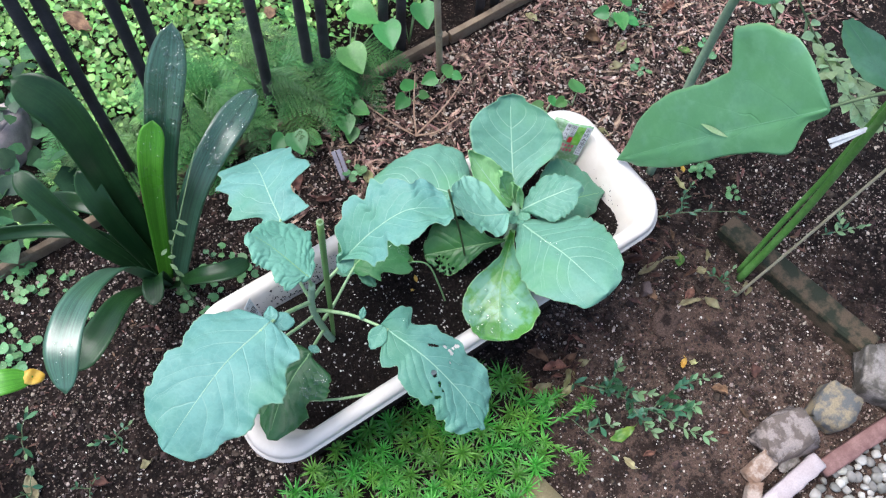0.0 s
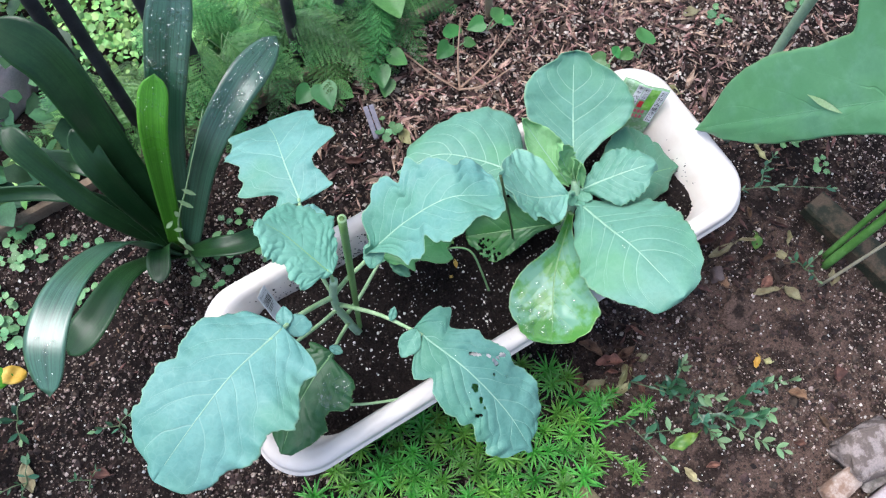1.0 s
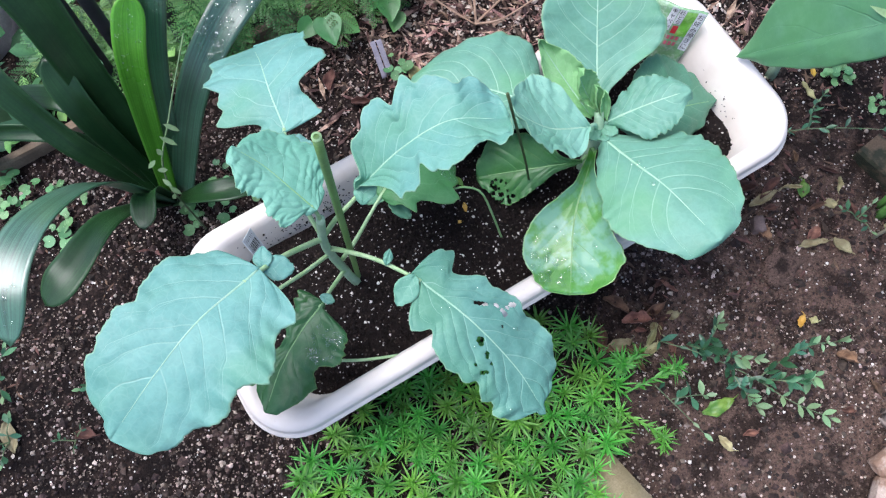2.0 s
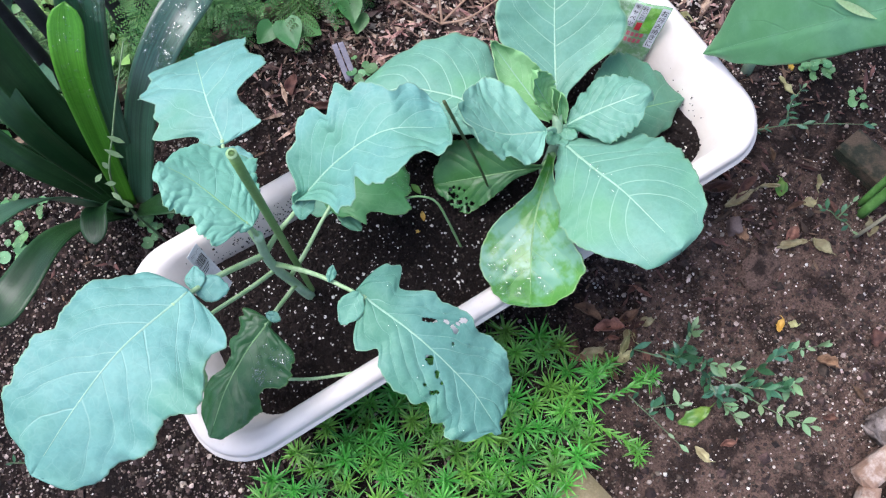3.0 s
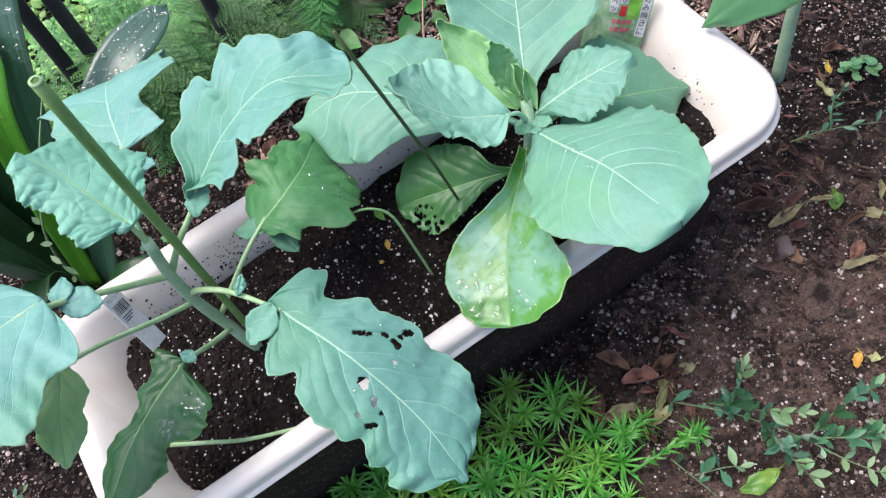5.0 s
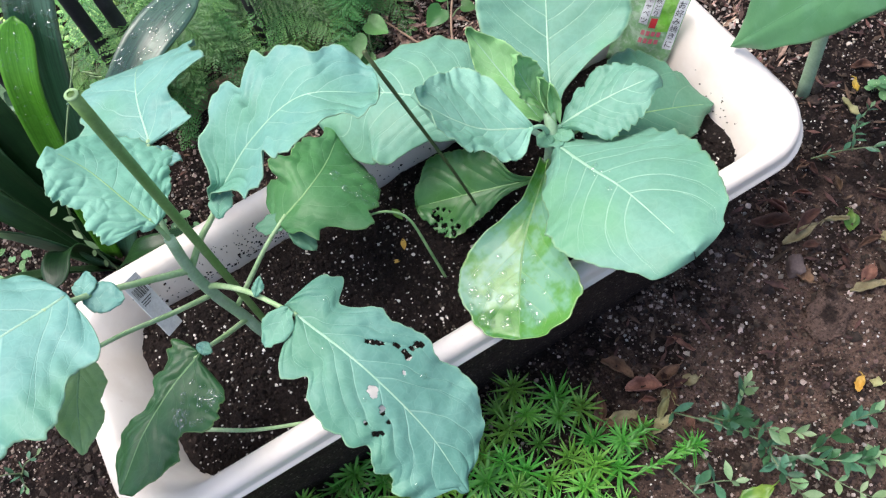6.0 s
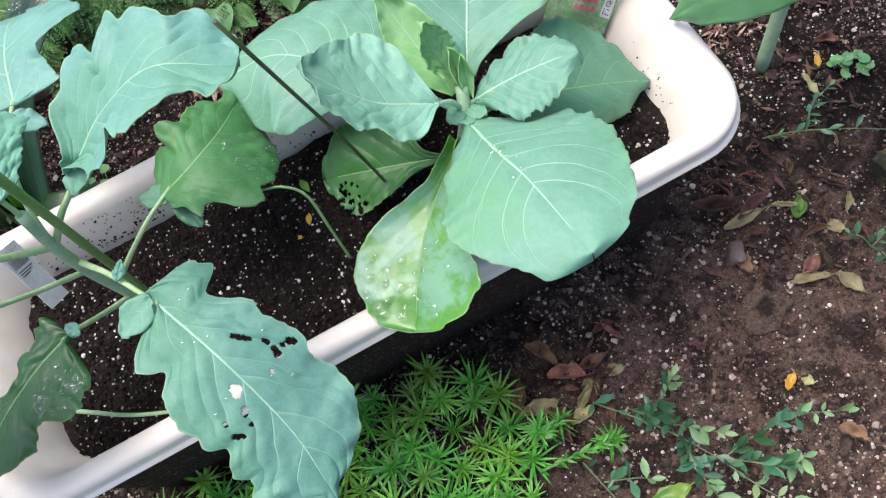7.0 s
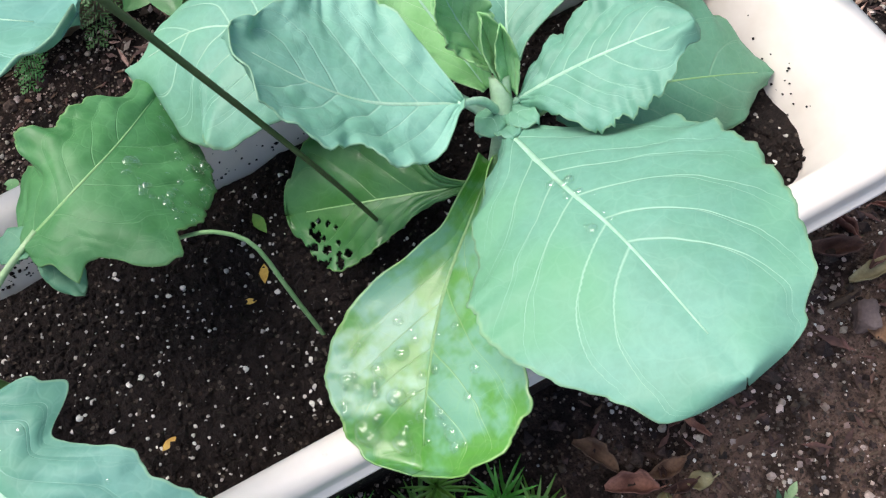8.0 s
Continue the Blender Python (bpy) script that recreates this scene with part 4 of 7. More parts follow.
# ---- stakes and stalk in the planter ----
def build_stakes():
    st = thing("garden_stake", (-0.158, 0.004, 0.17), "hollow green plant stake tied beside the broccoli stem", "stake")
    bm = bmesh.new()
    a, b = Vector((-0.163, 0.006, 0.16)), Vector((-0.153, -0.009, 0.525))
    d = (b - a).normalized()
    pts = [a.lerp(b, i / 12) for i in range(13)]
    outer = tube(bm, pts, [0.0027, 0.0036], 14, caps=False)
    inner = tube(bm, [b, b - d * 0.02], 0.0024, 14, caps=False)
    for k in range(14):
        bm.faces.new((outer[-1][k], outer[-1][(k + 1) % 14], inner[0][(k + 1) % 14], inner[0][k]))
    part("tube", bm, STAKE, st)
    bm = bmesh.new()
    tube(bm, [b - d * 0.0185, b - d * 0.0182], 0.0024, 12)
    part("pith", bm, STAKE_IN, st)
    bm = bmesh.new()
    rings = [tube(bm, [b - d * 0.0006, b + d * 0.0005], r, 14, caps=False) for r in (0.0037, 0.0022)]
    for k in range(14):
        bm.faces.new((rings[0][-1][k], rings[0][-1][(k + 1) % 14], rings[1][-1][(k + 1) % 14], rings[1][-1][k]))
    part("cut_end", bm, STEM_PALE, st, "pale ring of the cut end")
    th = thing("thin_stake", (0.046, -0.003, 0.175), "thin dark green support stick leaning in the soil", "stake")
    bm = bmesh.new()
    tube(bm, bez([(0.050, -0.002, 0.165), (0.030, -0.008, 0.28), (-0.007, -0.020, 0.461)], 10), [0.0012, 0.0014], 8)
    part("stick", bm, STICK_DARK, th)
    dr = thing("bent_stalk", (-0.012, -0.039, 0.176), "bent bare green stalk rising from the potting soil", "stalk")
    bm = bmesh.new()
    tube(bm, bez([(-0.010, -0.042, 0.170), (-0.013, -0.022, 0.215), (-0.016, -0.004, 0.243), (-0.028, 0.006, 0.253), (-0.042, 0.012, 0.253), (-0.052, 0.016, 0.248)], 16), [0.0013, 0.0010], 7)
    part("stalk", bm, RIB_DARK, dr)


build_stakes()

_cw = CLIVIA_WET_SHEEN.node_tree.nodes["Principled BSDF"]
_cw.inputs["Coat Weight"].default_value, _cw.inputs["Coat IOR"].default_value, _cw.inputs["Coat Roughness"].default_value = 1.0, 1.7, 0.30
for gl in (CLIVIA, CLIVIA_PALE, CLIVIA_WET_SHEEN):
    # parallel veins along the blade, a darker keel and the edge highlight as paler colour
    nt_ = gl.node_tree
    p_ = nt_.nodes["Principled BSDF"]
    src = p_.inputs["Base Color"].links[0].from_socket
    uv_ = nt_.nodes.new("ShaderNodeUVMap")
    uv_.uv_map = "blade"
    mp_ = nt_.nodes.new("ShaderNodeMapping")
    mp_.inputs["Scale"].default_value = (1.6, 11.0, 1.0)
    nt_.links.new(uv_.outputs[0], mp_.inputs[0])
    streak = noise_tex(nt_, mp_.outputs[0], 1.0, 4, 0.7)
    pale = gl is CLIVIA_PALE
    col_ = mix(nt_, smooth(nt_, streak, 0.42, 0.62, 0.0, 0.55), src, (0.045, 0.19, 0.012) if pale else (0.008, 0.032, 0.009))
    sp_ = nt_.nodes.new("ShaderNodeSeparateXYZ")
    nt_.links.new(uv_.outputs[0], sp_.inputs[0])
    av_ = math_node(nt_, "ABSOLUTE", sp_.outputs[1])
    col_ = mix(nt_, smooth(nt_, av_, 0.0, 0.14, 0.45, 0.0), col_, (0.05, 0.20, 0.012) if pale else (0.009, 0.034, 0.010))
    col_ = mix(nt_, smooth(nt_, av_, 0.90, 0.99, 0.0, 0.5), col_, (0.16, 0.40, 0.05) if pale else (0.05, 0.13, 0.05))
    nt_.links.new(col_, p_.inputs["Base Color"])
    bump(nt_, p_, streak, 0.25, 0.0012)
for gl in (CLIVIA, CLIVIA_PALE):
    gl.node_tree.nodes["Principled BSDF"].inputs["Specular IOR Level"].default_value = 0.28
    gl.node_tree.nodes["Principled BSDF"].inputs["Coat Weight"].default_value = 0.3
    gl.node_tree.nodes["Principled BSDF"].inputs["Coat IOR"].default_value = 1.45
    gl.node_tree.nodes["Principled BSDF"].inputs["Coat Roughness"].default_value = 0.25


# ---- drops of rain on leaves ----
def drops(parent_leaf, at, nrm, count, s_range, v_range, size, seed, big=()):
    rnd = random.Random(seed)
    bm = bmesh.new()
    spots = [(rnd.uniform(*s_range), rnd.uniform(*v_range), rnd.uniform(*size) * (1.0 if rnd.random() < 0.8 else 1.6)) for _ in range(count)] + list(big)
    for s, v, r in spots:
        p = at(s, v)[0]
        q1, q2 = at(s + 0.02, v)[0], at(s, v + 0.05)[0]
        n = (q1 - p).cross(q2 - p)
        n = n.normalized() if n.length > 0 else nrm.copy()
        if n.dot(nrm) < 0:
            n = -n
        rot = n.to_track_quat("Z", "Y").to_matrix().to_4x4()
        res = bmesh.ops.create_uvsphere(bm, u_segments=12, v_segments=8, radius=1.0)
        low = [q for q in res["verts"] if q.co.z < -0.2]
        bmesh.ops.delete(bm, geom=low, context="VERTS")
        res["verts"] = [q for q in res["verts"] if q.is_valid]
        ex, ey = rnd.uniform(0.8, 1.3), rnd.uniform(0.8, 1.25)
        m = Matrix.Translation(p + n * 0.0002) @ rot @ Matrix.Diagonal((r * ex, r * ey, r * 0.58, 1))
        for vert in res["verts"]:
            c = vert.co
            k = 1 + 0.22 * noise.noise(Vector((c.x * 1.3 + s * 50, c.y * 1.3 + v * 50, seed)))
            vert.co = m @ Vector((c.x * k, c.y * k, max(c.z, -0.12)))
    ob = part("dew", bm, WATER, None)
    ob.parent = parent_leaf
    ob.matrix_parent_inverse = Matrix.Identity(4)
    tagged(ob, "clear rain drops on the leaf", kind="stuff")
    return ob


# ---- straps and small plants ----
def strap(plant, pts, width, material, fold=0.18, n=26, name="leaf", label="", up=(0, 0, 1), tipw=0.75, face=None):
    """A long strap leaf along a curve, keeled along the middle, with a rounded point."""
    line = bez(pts, n)
    bm = bmesh.new()
    uvl = bm.loops.layers.uv.new("blade")
    prev = None
    cols = 4
    for i, c in enumerate(line):
        s = i / n
        d = (line[min(i + 1, n)] - line[max(i - 1, 0)]).normalized()
        ref = Vector(face) if face else Vector(up)
        sd = d.cross(ref)
        if sd.length < 0.05:
            sd = d.cross(Vector((0.3, -0.9, 0.2)))
        sd.normalize()
        nz = sd.cross(d)
        w = width / 2 * min(1.0, 0.62 + 0.5 * s) * (1 - max(0.0, (s - tipw) / (1 - tipw)) ** 2.2) ** 0.6
        w = max(w, 0.0008)
        row = []
        for j in range(-cols, cols + 1):
            v = j / cols
            h = fold * w * abs(v) ** 1.3 + 0.0012 * math.sin(9 * s + 2 * v)
            row.append(bm.verts.new(c + sd * (w * v) + nz * h))
        if prev:
            for j in range(2 * cols):
                f = bm.faces.new((prev[j], prev[j + 1], row[j + 1], row[j]))
                for loop, (di, dj) in zip(f.loops, ((-1, 0), (-1, 1), (0, 1), (0, 0))):
                    loop[uvl].uv = ((i + di) / n + width * 40, (j + dj - cols) / cols)
        prev = row
    ob = part(name, bm, material, plant, label)
    so = ob.modifiers.new("thick", "SOLIDIFY")
    so.thickness, so.offset = 0.0016, 0.0

    def at(s, v):
        i = min(max(int(s * n), 0), n - 1)
        c = line[i].lerp(line[i + 1], s * n - i)
        d = (line[i + 1] - line[i]).normalized()
        ref = Vector(face) if face else Vector(up)
        sd = d.cross(ref).normalized()
        nz = sd.cross(d)
        w = width / 2 * min(1.0, 0.62 + 0.5 * s) * (1 - max(0.0, (s - tipw) / (1 - tipw)) ** 2.2) ** 0.6
        return c + sd * (w * v) + nz * (fold * w * abs(v) ** 1.3 + 0.0014), 0

    mid = line[n // 2]
    d = (line[n // 2 + 1] - mid).normalized()
    sd = d.cross(Vector(face) if face else Vector(up)).normalized()
    return ob, at, sd.cross(d)


def build_clivia():
    pl = thing("strap_leaf_plant", (-0.305, 0.292, 0.0), "clump of dark green strap-shaped leaves wet with rain", "plant")
    toward = (-0.15, -0.75, 0.65)
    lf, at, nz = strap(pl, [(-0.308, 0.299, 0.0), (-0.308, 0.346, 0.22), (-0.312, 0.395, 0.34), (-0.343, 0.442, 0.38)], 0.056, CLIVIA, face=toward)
    lf, at, nz = strap(pl, [(-0.302, 0.301, 0.0), (-0.252, 0.320, 0.2), (-0.198, 0.342, 0.34), (-0.146, 0.375, 0.425)], 0.050, CLIVIA_WET_SHEEN, face=toward)
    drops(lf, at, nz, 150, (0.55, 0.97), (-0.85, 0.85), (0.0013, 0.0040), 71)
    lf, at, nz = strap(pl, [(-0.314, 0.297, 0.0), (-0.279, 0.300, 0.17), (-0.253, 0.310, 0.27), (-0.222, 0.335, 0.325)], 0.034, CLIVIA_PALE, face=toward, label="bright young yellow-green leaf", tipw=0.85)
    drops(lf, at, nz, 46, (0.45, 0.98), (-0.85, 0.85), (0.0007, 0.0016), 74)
    lf, at, nz = strap(pl, [(-0.3, 0.288, 0.0), (-0.223, 0.305, 0.16), (-0.150, 0.330, 0.225), (-0.066, 0.378, 0.225)], 0.046, CLIVIA_WET_SHEEN, face=(-0.1, -0.5, 0.85))
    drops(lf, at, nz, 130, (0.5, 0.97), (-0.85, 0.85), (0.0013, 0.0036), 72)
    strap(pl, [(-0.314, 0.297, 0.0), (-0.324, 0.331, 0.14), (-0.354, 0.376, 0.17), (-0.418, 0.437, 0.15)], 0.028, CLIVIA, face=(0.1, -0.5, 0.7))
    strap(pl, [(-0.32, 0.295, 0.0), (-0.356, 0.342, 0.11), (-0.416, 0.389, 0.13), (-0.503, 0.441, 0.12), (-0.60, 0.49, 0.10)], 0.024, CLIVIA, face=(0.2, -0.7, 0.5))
    lf, at, nz = strap(pl, [(-0.321, 0.285, 0.0), (-0.350, 0.235, 0.20), (-0.395, 0.172, 0.305), (-0.437, 0.119, 0.325), (-0.465, 0.071, 0.3)], 0.042, CLIVIA_WET_SHEEN, fold=0.1)
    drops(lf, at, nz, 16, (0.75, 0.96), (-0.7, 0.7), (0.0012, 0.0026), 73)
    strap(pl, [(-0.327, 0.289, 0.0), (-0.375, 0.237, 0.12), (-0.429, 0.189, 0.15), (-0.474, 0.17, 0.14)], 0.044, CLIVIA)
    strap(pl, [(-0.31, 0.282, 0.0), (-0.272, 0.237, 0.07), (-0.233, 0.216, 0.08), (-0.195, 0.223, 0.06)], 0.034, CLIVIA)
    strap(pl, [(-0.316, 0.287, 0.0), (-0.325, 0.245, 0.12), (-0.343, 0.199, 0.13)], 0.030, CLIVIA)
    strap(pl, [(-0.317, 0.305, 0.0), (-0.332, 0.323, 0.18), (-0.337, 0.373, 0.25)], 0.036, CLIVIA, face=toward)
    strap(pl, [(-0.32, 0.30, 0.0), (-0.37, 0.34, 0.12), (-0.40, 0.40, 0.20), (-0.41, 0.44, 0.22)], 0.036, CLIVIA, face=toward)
    p2 = thing("strap_leaf_plant", (-0.66, 0.15, 0.0), "strap-leaved plant with a yellow-tipped leaf", "plant")
    strap(p2, [(-0.66, 0.15, 0.0), (-0.63, 0.14, 0.24), (-0.532, 0.118, 0.315), (-0.487, 0.108, 0.303)], 0.032, CLIVIA_PALE, fold=0.1, tipw=0.72)
    strap(p2, [(-0.495, 0.1105, 0.3085), (-0.486, 0.108, 0.3035), (-0.477, 0.105, 0.297)], 0.024, YELLOWLEAF, fold=0.1, tipw=0.1, name="leaf_tip", label="yellowed leaf tip")
    strap(p2, [(-0.67, 0.16, 0.0), (-0.70, 0.20, 0.2), (-0.78, 0.24, 0.26)], 0.04, CLIVIA)
    tw = thing("dry_twig", (-0.30, 0.23, 0.0), "pale dry twig with withered buds among the strap leaves", "twig")
    bm = bmesh.new()
    tube(bm, bez([(-0.295, 0.225, 0.0), (-0.292, 0.23, 0.16), (-0.25, 0.245, 0.24), (-0.194, 0.283, 0.3)], 16), [0.0016, 0.0007], 6)
    for k in range(9):
        p = bez([(-0.295, 0.225, 0.1), (-0.292, 0.23, 0.19), (-0.25, 0.245, 0.25)], 9)[k]
        leaflet(bm, p, p + Vector((random.uniform(-0.012, 0.012), random.uniform(-0.012, 0.004), random.uniform(-0.014, 0.0))), (0, -0.5, 1), 0.006, n=3)
    part("twig", bm, SPRIG_PALE, tw)


build_clivia()


# drops on the brassica leaves
drops(*WETLEAF["cabbage"], 44, (0.42, 0.99), (-0.92, 0.5), (0.0014, 0.0034), 61, [(0.90, -0.72, 0.0078), (0.96, -0.30, 0.0056), (0.62, -0.5, 0.0044), (0.55, -0.3, 0.0042), (0.72, -0.3, 0.0046), (0.68, -0.78, 0.0040), (0.80, -0.88, 0.0040)])
drops(*WETLEAF["broccoli"], 70, (0.45, 1.0), (-0.97, -0.2), (0.0011, 0.0026), 62, [(0.80, -0.9, 0.0042)])
drops(*WETLEAF["broad"], 14, (0.25, 0.6), (-0.12, 0.1), (0.0010, 0.0022), 63)
drops(*WETLEAF["low"], 46, (0.12, 0.5), (0.25, 0.85), (0.0010, 0.0030), 64)
drops(*WETLEAF["holed"], 16, (0.05, 0.95), (-0.8, 0.8), (0.0009, 0.0018), 65)


# ---- small leafy pieces ----
def leaf_mesh(name, length, width, material, fold=0.2, curl=0.1, n=5, peak=0.5):
    bm = bmesh.new()
    leaflet(bm, (0, 0, 0), (0, length, 0), (0, 0, 1), width, fold, curl, n, peak)
    return mesh_of(name, bm, material)


def heart_mesh(name, size, material):
    """A heart-shaped leaf with its stalk end at the origin, pointing along y."""
    bm = bmesh.new()
    prev = None
    prof = [0.28, 0.44, 0.50, 0.50, 0.46, 0.39, 0.29, 0.17, 0.03]
    for i, w in enumerate(prof):
        y = -0.12 + 1.14 * i / 8
        row = []
        for j in range(-3, 4):
            v = j / 3
            back = 0.07 * (1 - abs(v)) if i == 0 else 0
            row.append(bm.verts.new((v * w * size, (y + back) * size, size * (0.10 * abs(v) * w * 2 - 0.10 * max(y, 0) ** 2 + 0.012 * math.sin(7 * y + 3 * v)))))
        if prev:
            for j in range(6):
                bm.faces.new((prev[j], prev[j + 1], row[j + 1], row[j]))
        prev = row
    return mesh_of(name, bm, material)


def pose_to(at, direction, up=(0, 0, 1), scale=1.0):
    """A pose whose y axis runs along the direction, with z towards up."""
    y = Vector(direction).normalized()
    z = Vector(up)
    z = z - y * z.dot(y)
    z = z.normalized() if z.length > 1e-4 else y.orthogonal().normalized()
    x = y.cross(z)
    m = Matrix((x, y, z)).transposed().to_4x4()
    return Matrix.Translation(at) @ m @ Matrix.Scale(scale, 4)


SPRIG_LEAF = [leaf_mesh("sprig_leaf", 0.0195, 0.0068, SPRIG, 0.25, 0.08), leaf_mesh("sprig_leaf_b", 0.0165, 0.0076, SPRIG, 0.1, 0.15, 6, 0.6), leaf_mesh("sprig_leaf_c", 0.020, 0.0062, SPRIG, 0.4, -0.10, 6, 0.55)]
SPRIG_TIP = leaf_mesh("sprig_tip", 0.017, 0.0072, SPRIG_PALE, 0.3, 0.05)
SAGE_LEAF = leaf_mesh("sage_leaf", 0.022, 0.0125, SAGE, 0.2, 0.2, 8, 0.55)
HEARTS = [heart_mesh("heart_leaf_mesh", 0.030, HEART), heart_mesh("heart_leaf_mesh_b", 0.022, HEART)]


def disc_mesh(name, r, material):
    bm = bmesh.new()
    c = bm.verts.new((0, 0, -0.12 * r))
    ring = [bm.verts.new((r * math.cos(a) * (1 if k else 0.55), r * math.sin(a) * (1 if k else 0.55), 0.03 * r * math.sin(3 * a))) for k, a in enumerate(2 * math.pi * i / 11 for i in range(11))]
    for i in range(11):
        bm.faces.new((c, ring[i], ring[(i + 1) % 11]))
    return mesh_of(name, bm, material)


CLOVERS = [disc_mesh("round_leaf", 0.0075, CLOVER), disc_mesh("round_leaf_b", 0.0055, CLOVER)]


def sprig(at, paths, per, label, tip_pale=0.2, z_lift=0.010, seed=3, thick=0.0009, leaves=None, spread_up=0.4, scale=1.0, name="leafy_sprig", stem_mat=None, category="plant"):
    """A leafy twig: stems along paths, with pairs of small leaves."""
    rnd = random.Random(seed)
    pl = thing(name, at, label, category)
    for path in paths:
        bm = bmesh.new()
        line = bez(path, 20)
        tube(bm, line, [thick, thick * 0.5], 6)
        part("stem", bm, stem_mat or STEM_DULL, pl)
        for k in range(per):
            s = (k + 0.5 + rnd.uniform(-0.2, 0.2)) / per
            p = line[min(int(s * 20), 20)]
            d = (line[min(int(s * 20) + 1, 20)] - line[max(int(s * 20) - 1, 0)]).normalized()
            for sgn in (-1, 1):
                if rnd.random() < 0.12:
                    continue
                sdv = d.cross(Vector((0, 0, 1))).normalized() * sgn
                out = (sdv * rnd.uniform(-0.2, 1.0) + d * rnd.uniform(-0.2, 1.1) + Vector((0, 0, rnd.uniform(-0.15, spread_up))))
                me = SPRIG_TIP if s > 1 - tip_pale else rnd.choice(leaves or SPRIG_LEAF)
                placed("leaf", me, pl, pose_to(p, out, (rnd.uniform(-0.8, 0.8), rnd.uniform(-0.8, 0.8), 1), scale * rnd.uniform(0.55, 1.25)))
        placed("leaf", SPRIG_TIP, pl, pose_to(line[-1], line[-1] - line[-3] + Vector((0, 0, 0.002)), (0, 0, 1), scale * 0.8))
    return pl


def clover(at, n, radius, seed, label="patch of tiny round-leaved weeds on the soil"):
    rnd = random.Random(seed)
    pl = thing("round_leaf_weed", at, label, "weed", "weeds in the bed")
    for _ in range(n):
        a, r = rnd.uniform(0, 6.28), radius * math.sqrt(rnd.random())
        x, y = at[0] + r * math.cos(a), at[1] + r * math.sin(a)
        z = ground_height(x, y) + rnd.uniform(0.005, 0.018)
        placed("leaf", rnd.choice(CLOVERS), pl, Matrix.Translation((x, y, z)) @ Euler((rnd.uniform(-0.35, 0.35), rnd.uniform(-0.35, 0.35), rnd.uniform(0, 6.28))).to_matrix().to_4x4() @ Matrix.Scale(rnd.uniform(0.7, 1.3), 4))
    bm = bmesh.new()
    for ch in list(pl.children):
        p = ch.matrix_basis.translation
        tube(bm, [Vector((p.x, p.y, p.z)), Vector((p.x * 0.7 + at[0] * 0.3, p.y * 0.7 + at[1] * 0.3, ground_height(p.x, p.y) - 0.002))], 0.0005, 4)
    part("stalk", bm, STEM_PALE, pl)
    return pl


def heart_plant(at, leaves, label="heart-leaved weed with fresh green leaves", seed=1):
    rnd = random.Random(seed)
    pl = thing("heart_leaf_plant", (at[0], at[1], ground_height(*at[:2])), label, "weed", "weeds in the bed")
    bm = bmesh.new()
    for (x, y, z, yaw, sc) in leaves:
        d = Vector((math.cos(radians(yaw)), math.sin(radians(yaw)), -0.15))
        placed("leaf", HEARTS[0], pl, pose_to((x, y, z), d, (rnd.uniform(-0.3, 0.3), -0.5, 1), sc))
        tube(bm, bez([(at[0], at[1], ground_height(*at[:2]) - 0.003), ((at[0] + x) / 2, (at[1] + y) / 2, z * 0.7), (x, y, z)], 6), [0.0014, 0.0008], 5)
    part("stalk", bm, STEM_PALE, pl)
    return pl


# ---- sedum mat by the planter ----
def rosette(seed):
    rnd = random.Random(seed)
    bm = bmesh.new()
    tube(bm, [Vector((0, 0, -0.045)), Vector((0.002, 0.001, -0.02)), Vector((0, 0, 0.004))], [0.0016, 0.0012], 5)
    for tier, (n, el, ln) in enumerate(((7, -10, 0.024), (8, 10, 0.024), (8, 30, 0.020), (6, 54, 0.013), (4, 74, 0.008))):
        for k in range(n):
            a = 2 * math.pi * (k + 0.37 * tier + rnd.uniform(-0.15, 0.15)) / n
            e = radians(el + rnd.uniform(-9, 9))
            d = Vector((math.cos(a) * math.cos(e), math.sin(a) * math.cos(e), math.sin(e)))
            z0 = -0.010 + 0.0035 * tier
            leaflet(bm, (0, 0, z0), Vector((0, 0, z0)) + d * ln * rnd.uniform(0.85, 1.15), (0, 0, 1), 0.0023, 0.35, 0.10, 3, 0.4)
    for tier, (n, el, ln) in enumerate(((6, 0, 0.015), (6, 6, 0.013))):
        for k in range(n):
            a = 2 * math.pi * (k + 0.5 * tier) / n
            d = Vector((math.cos(a), math.sin(a), math.sin(radians(el))))
            leaflet(bm, (0, 0, -0.022 - 0.01 * tier), Vector((0, 0, -0.022 - 0.01 * tier)) + d * ln, (0, 0, 1), 0.0028, 0.3, 0.1, 3, 0.4)
    return mesh_of("sedum_rosette", bm, SEDUM)


def inside(x, y, poly):
    c = False
    for (x0, y0), (x1, y1) in zip(poly, poly[1:] + poly[:1]):
        if (y0 > y) != (y1 > y) and x < (x1 - x0) * (y - y0) / (y1 - y0) + x0:
            c = not c
    return c


SEDUM_BED = [(-0.31, -0.105), (-0.215, -0.085), (-0.07, -0.098), (0.02, -0.115), (0.052, -0.15), (0.062, -0.21), (0.03, -0.255), (-0.002, -0.272), (-0.042, -0.295), (-0.05, -0.42), (-0.20, -0.46), (-0.34, -0.33), (-0.37, -0.17)]


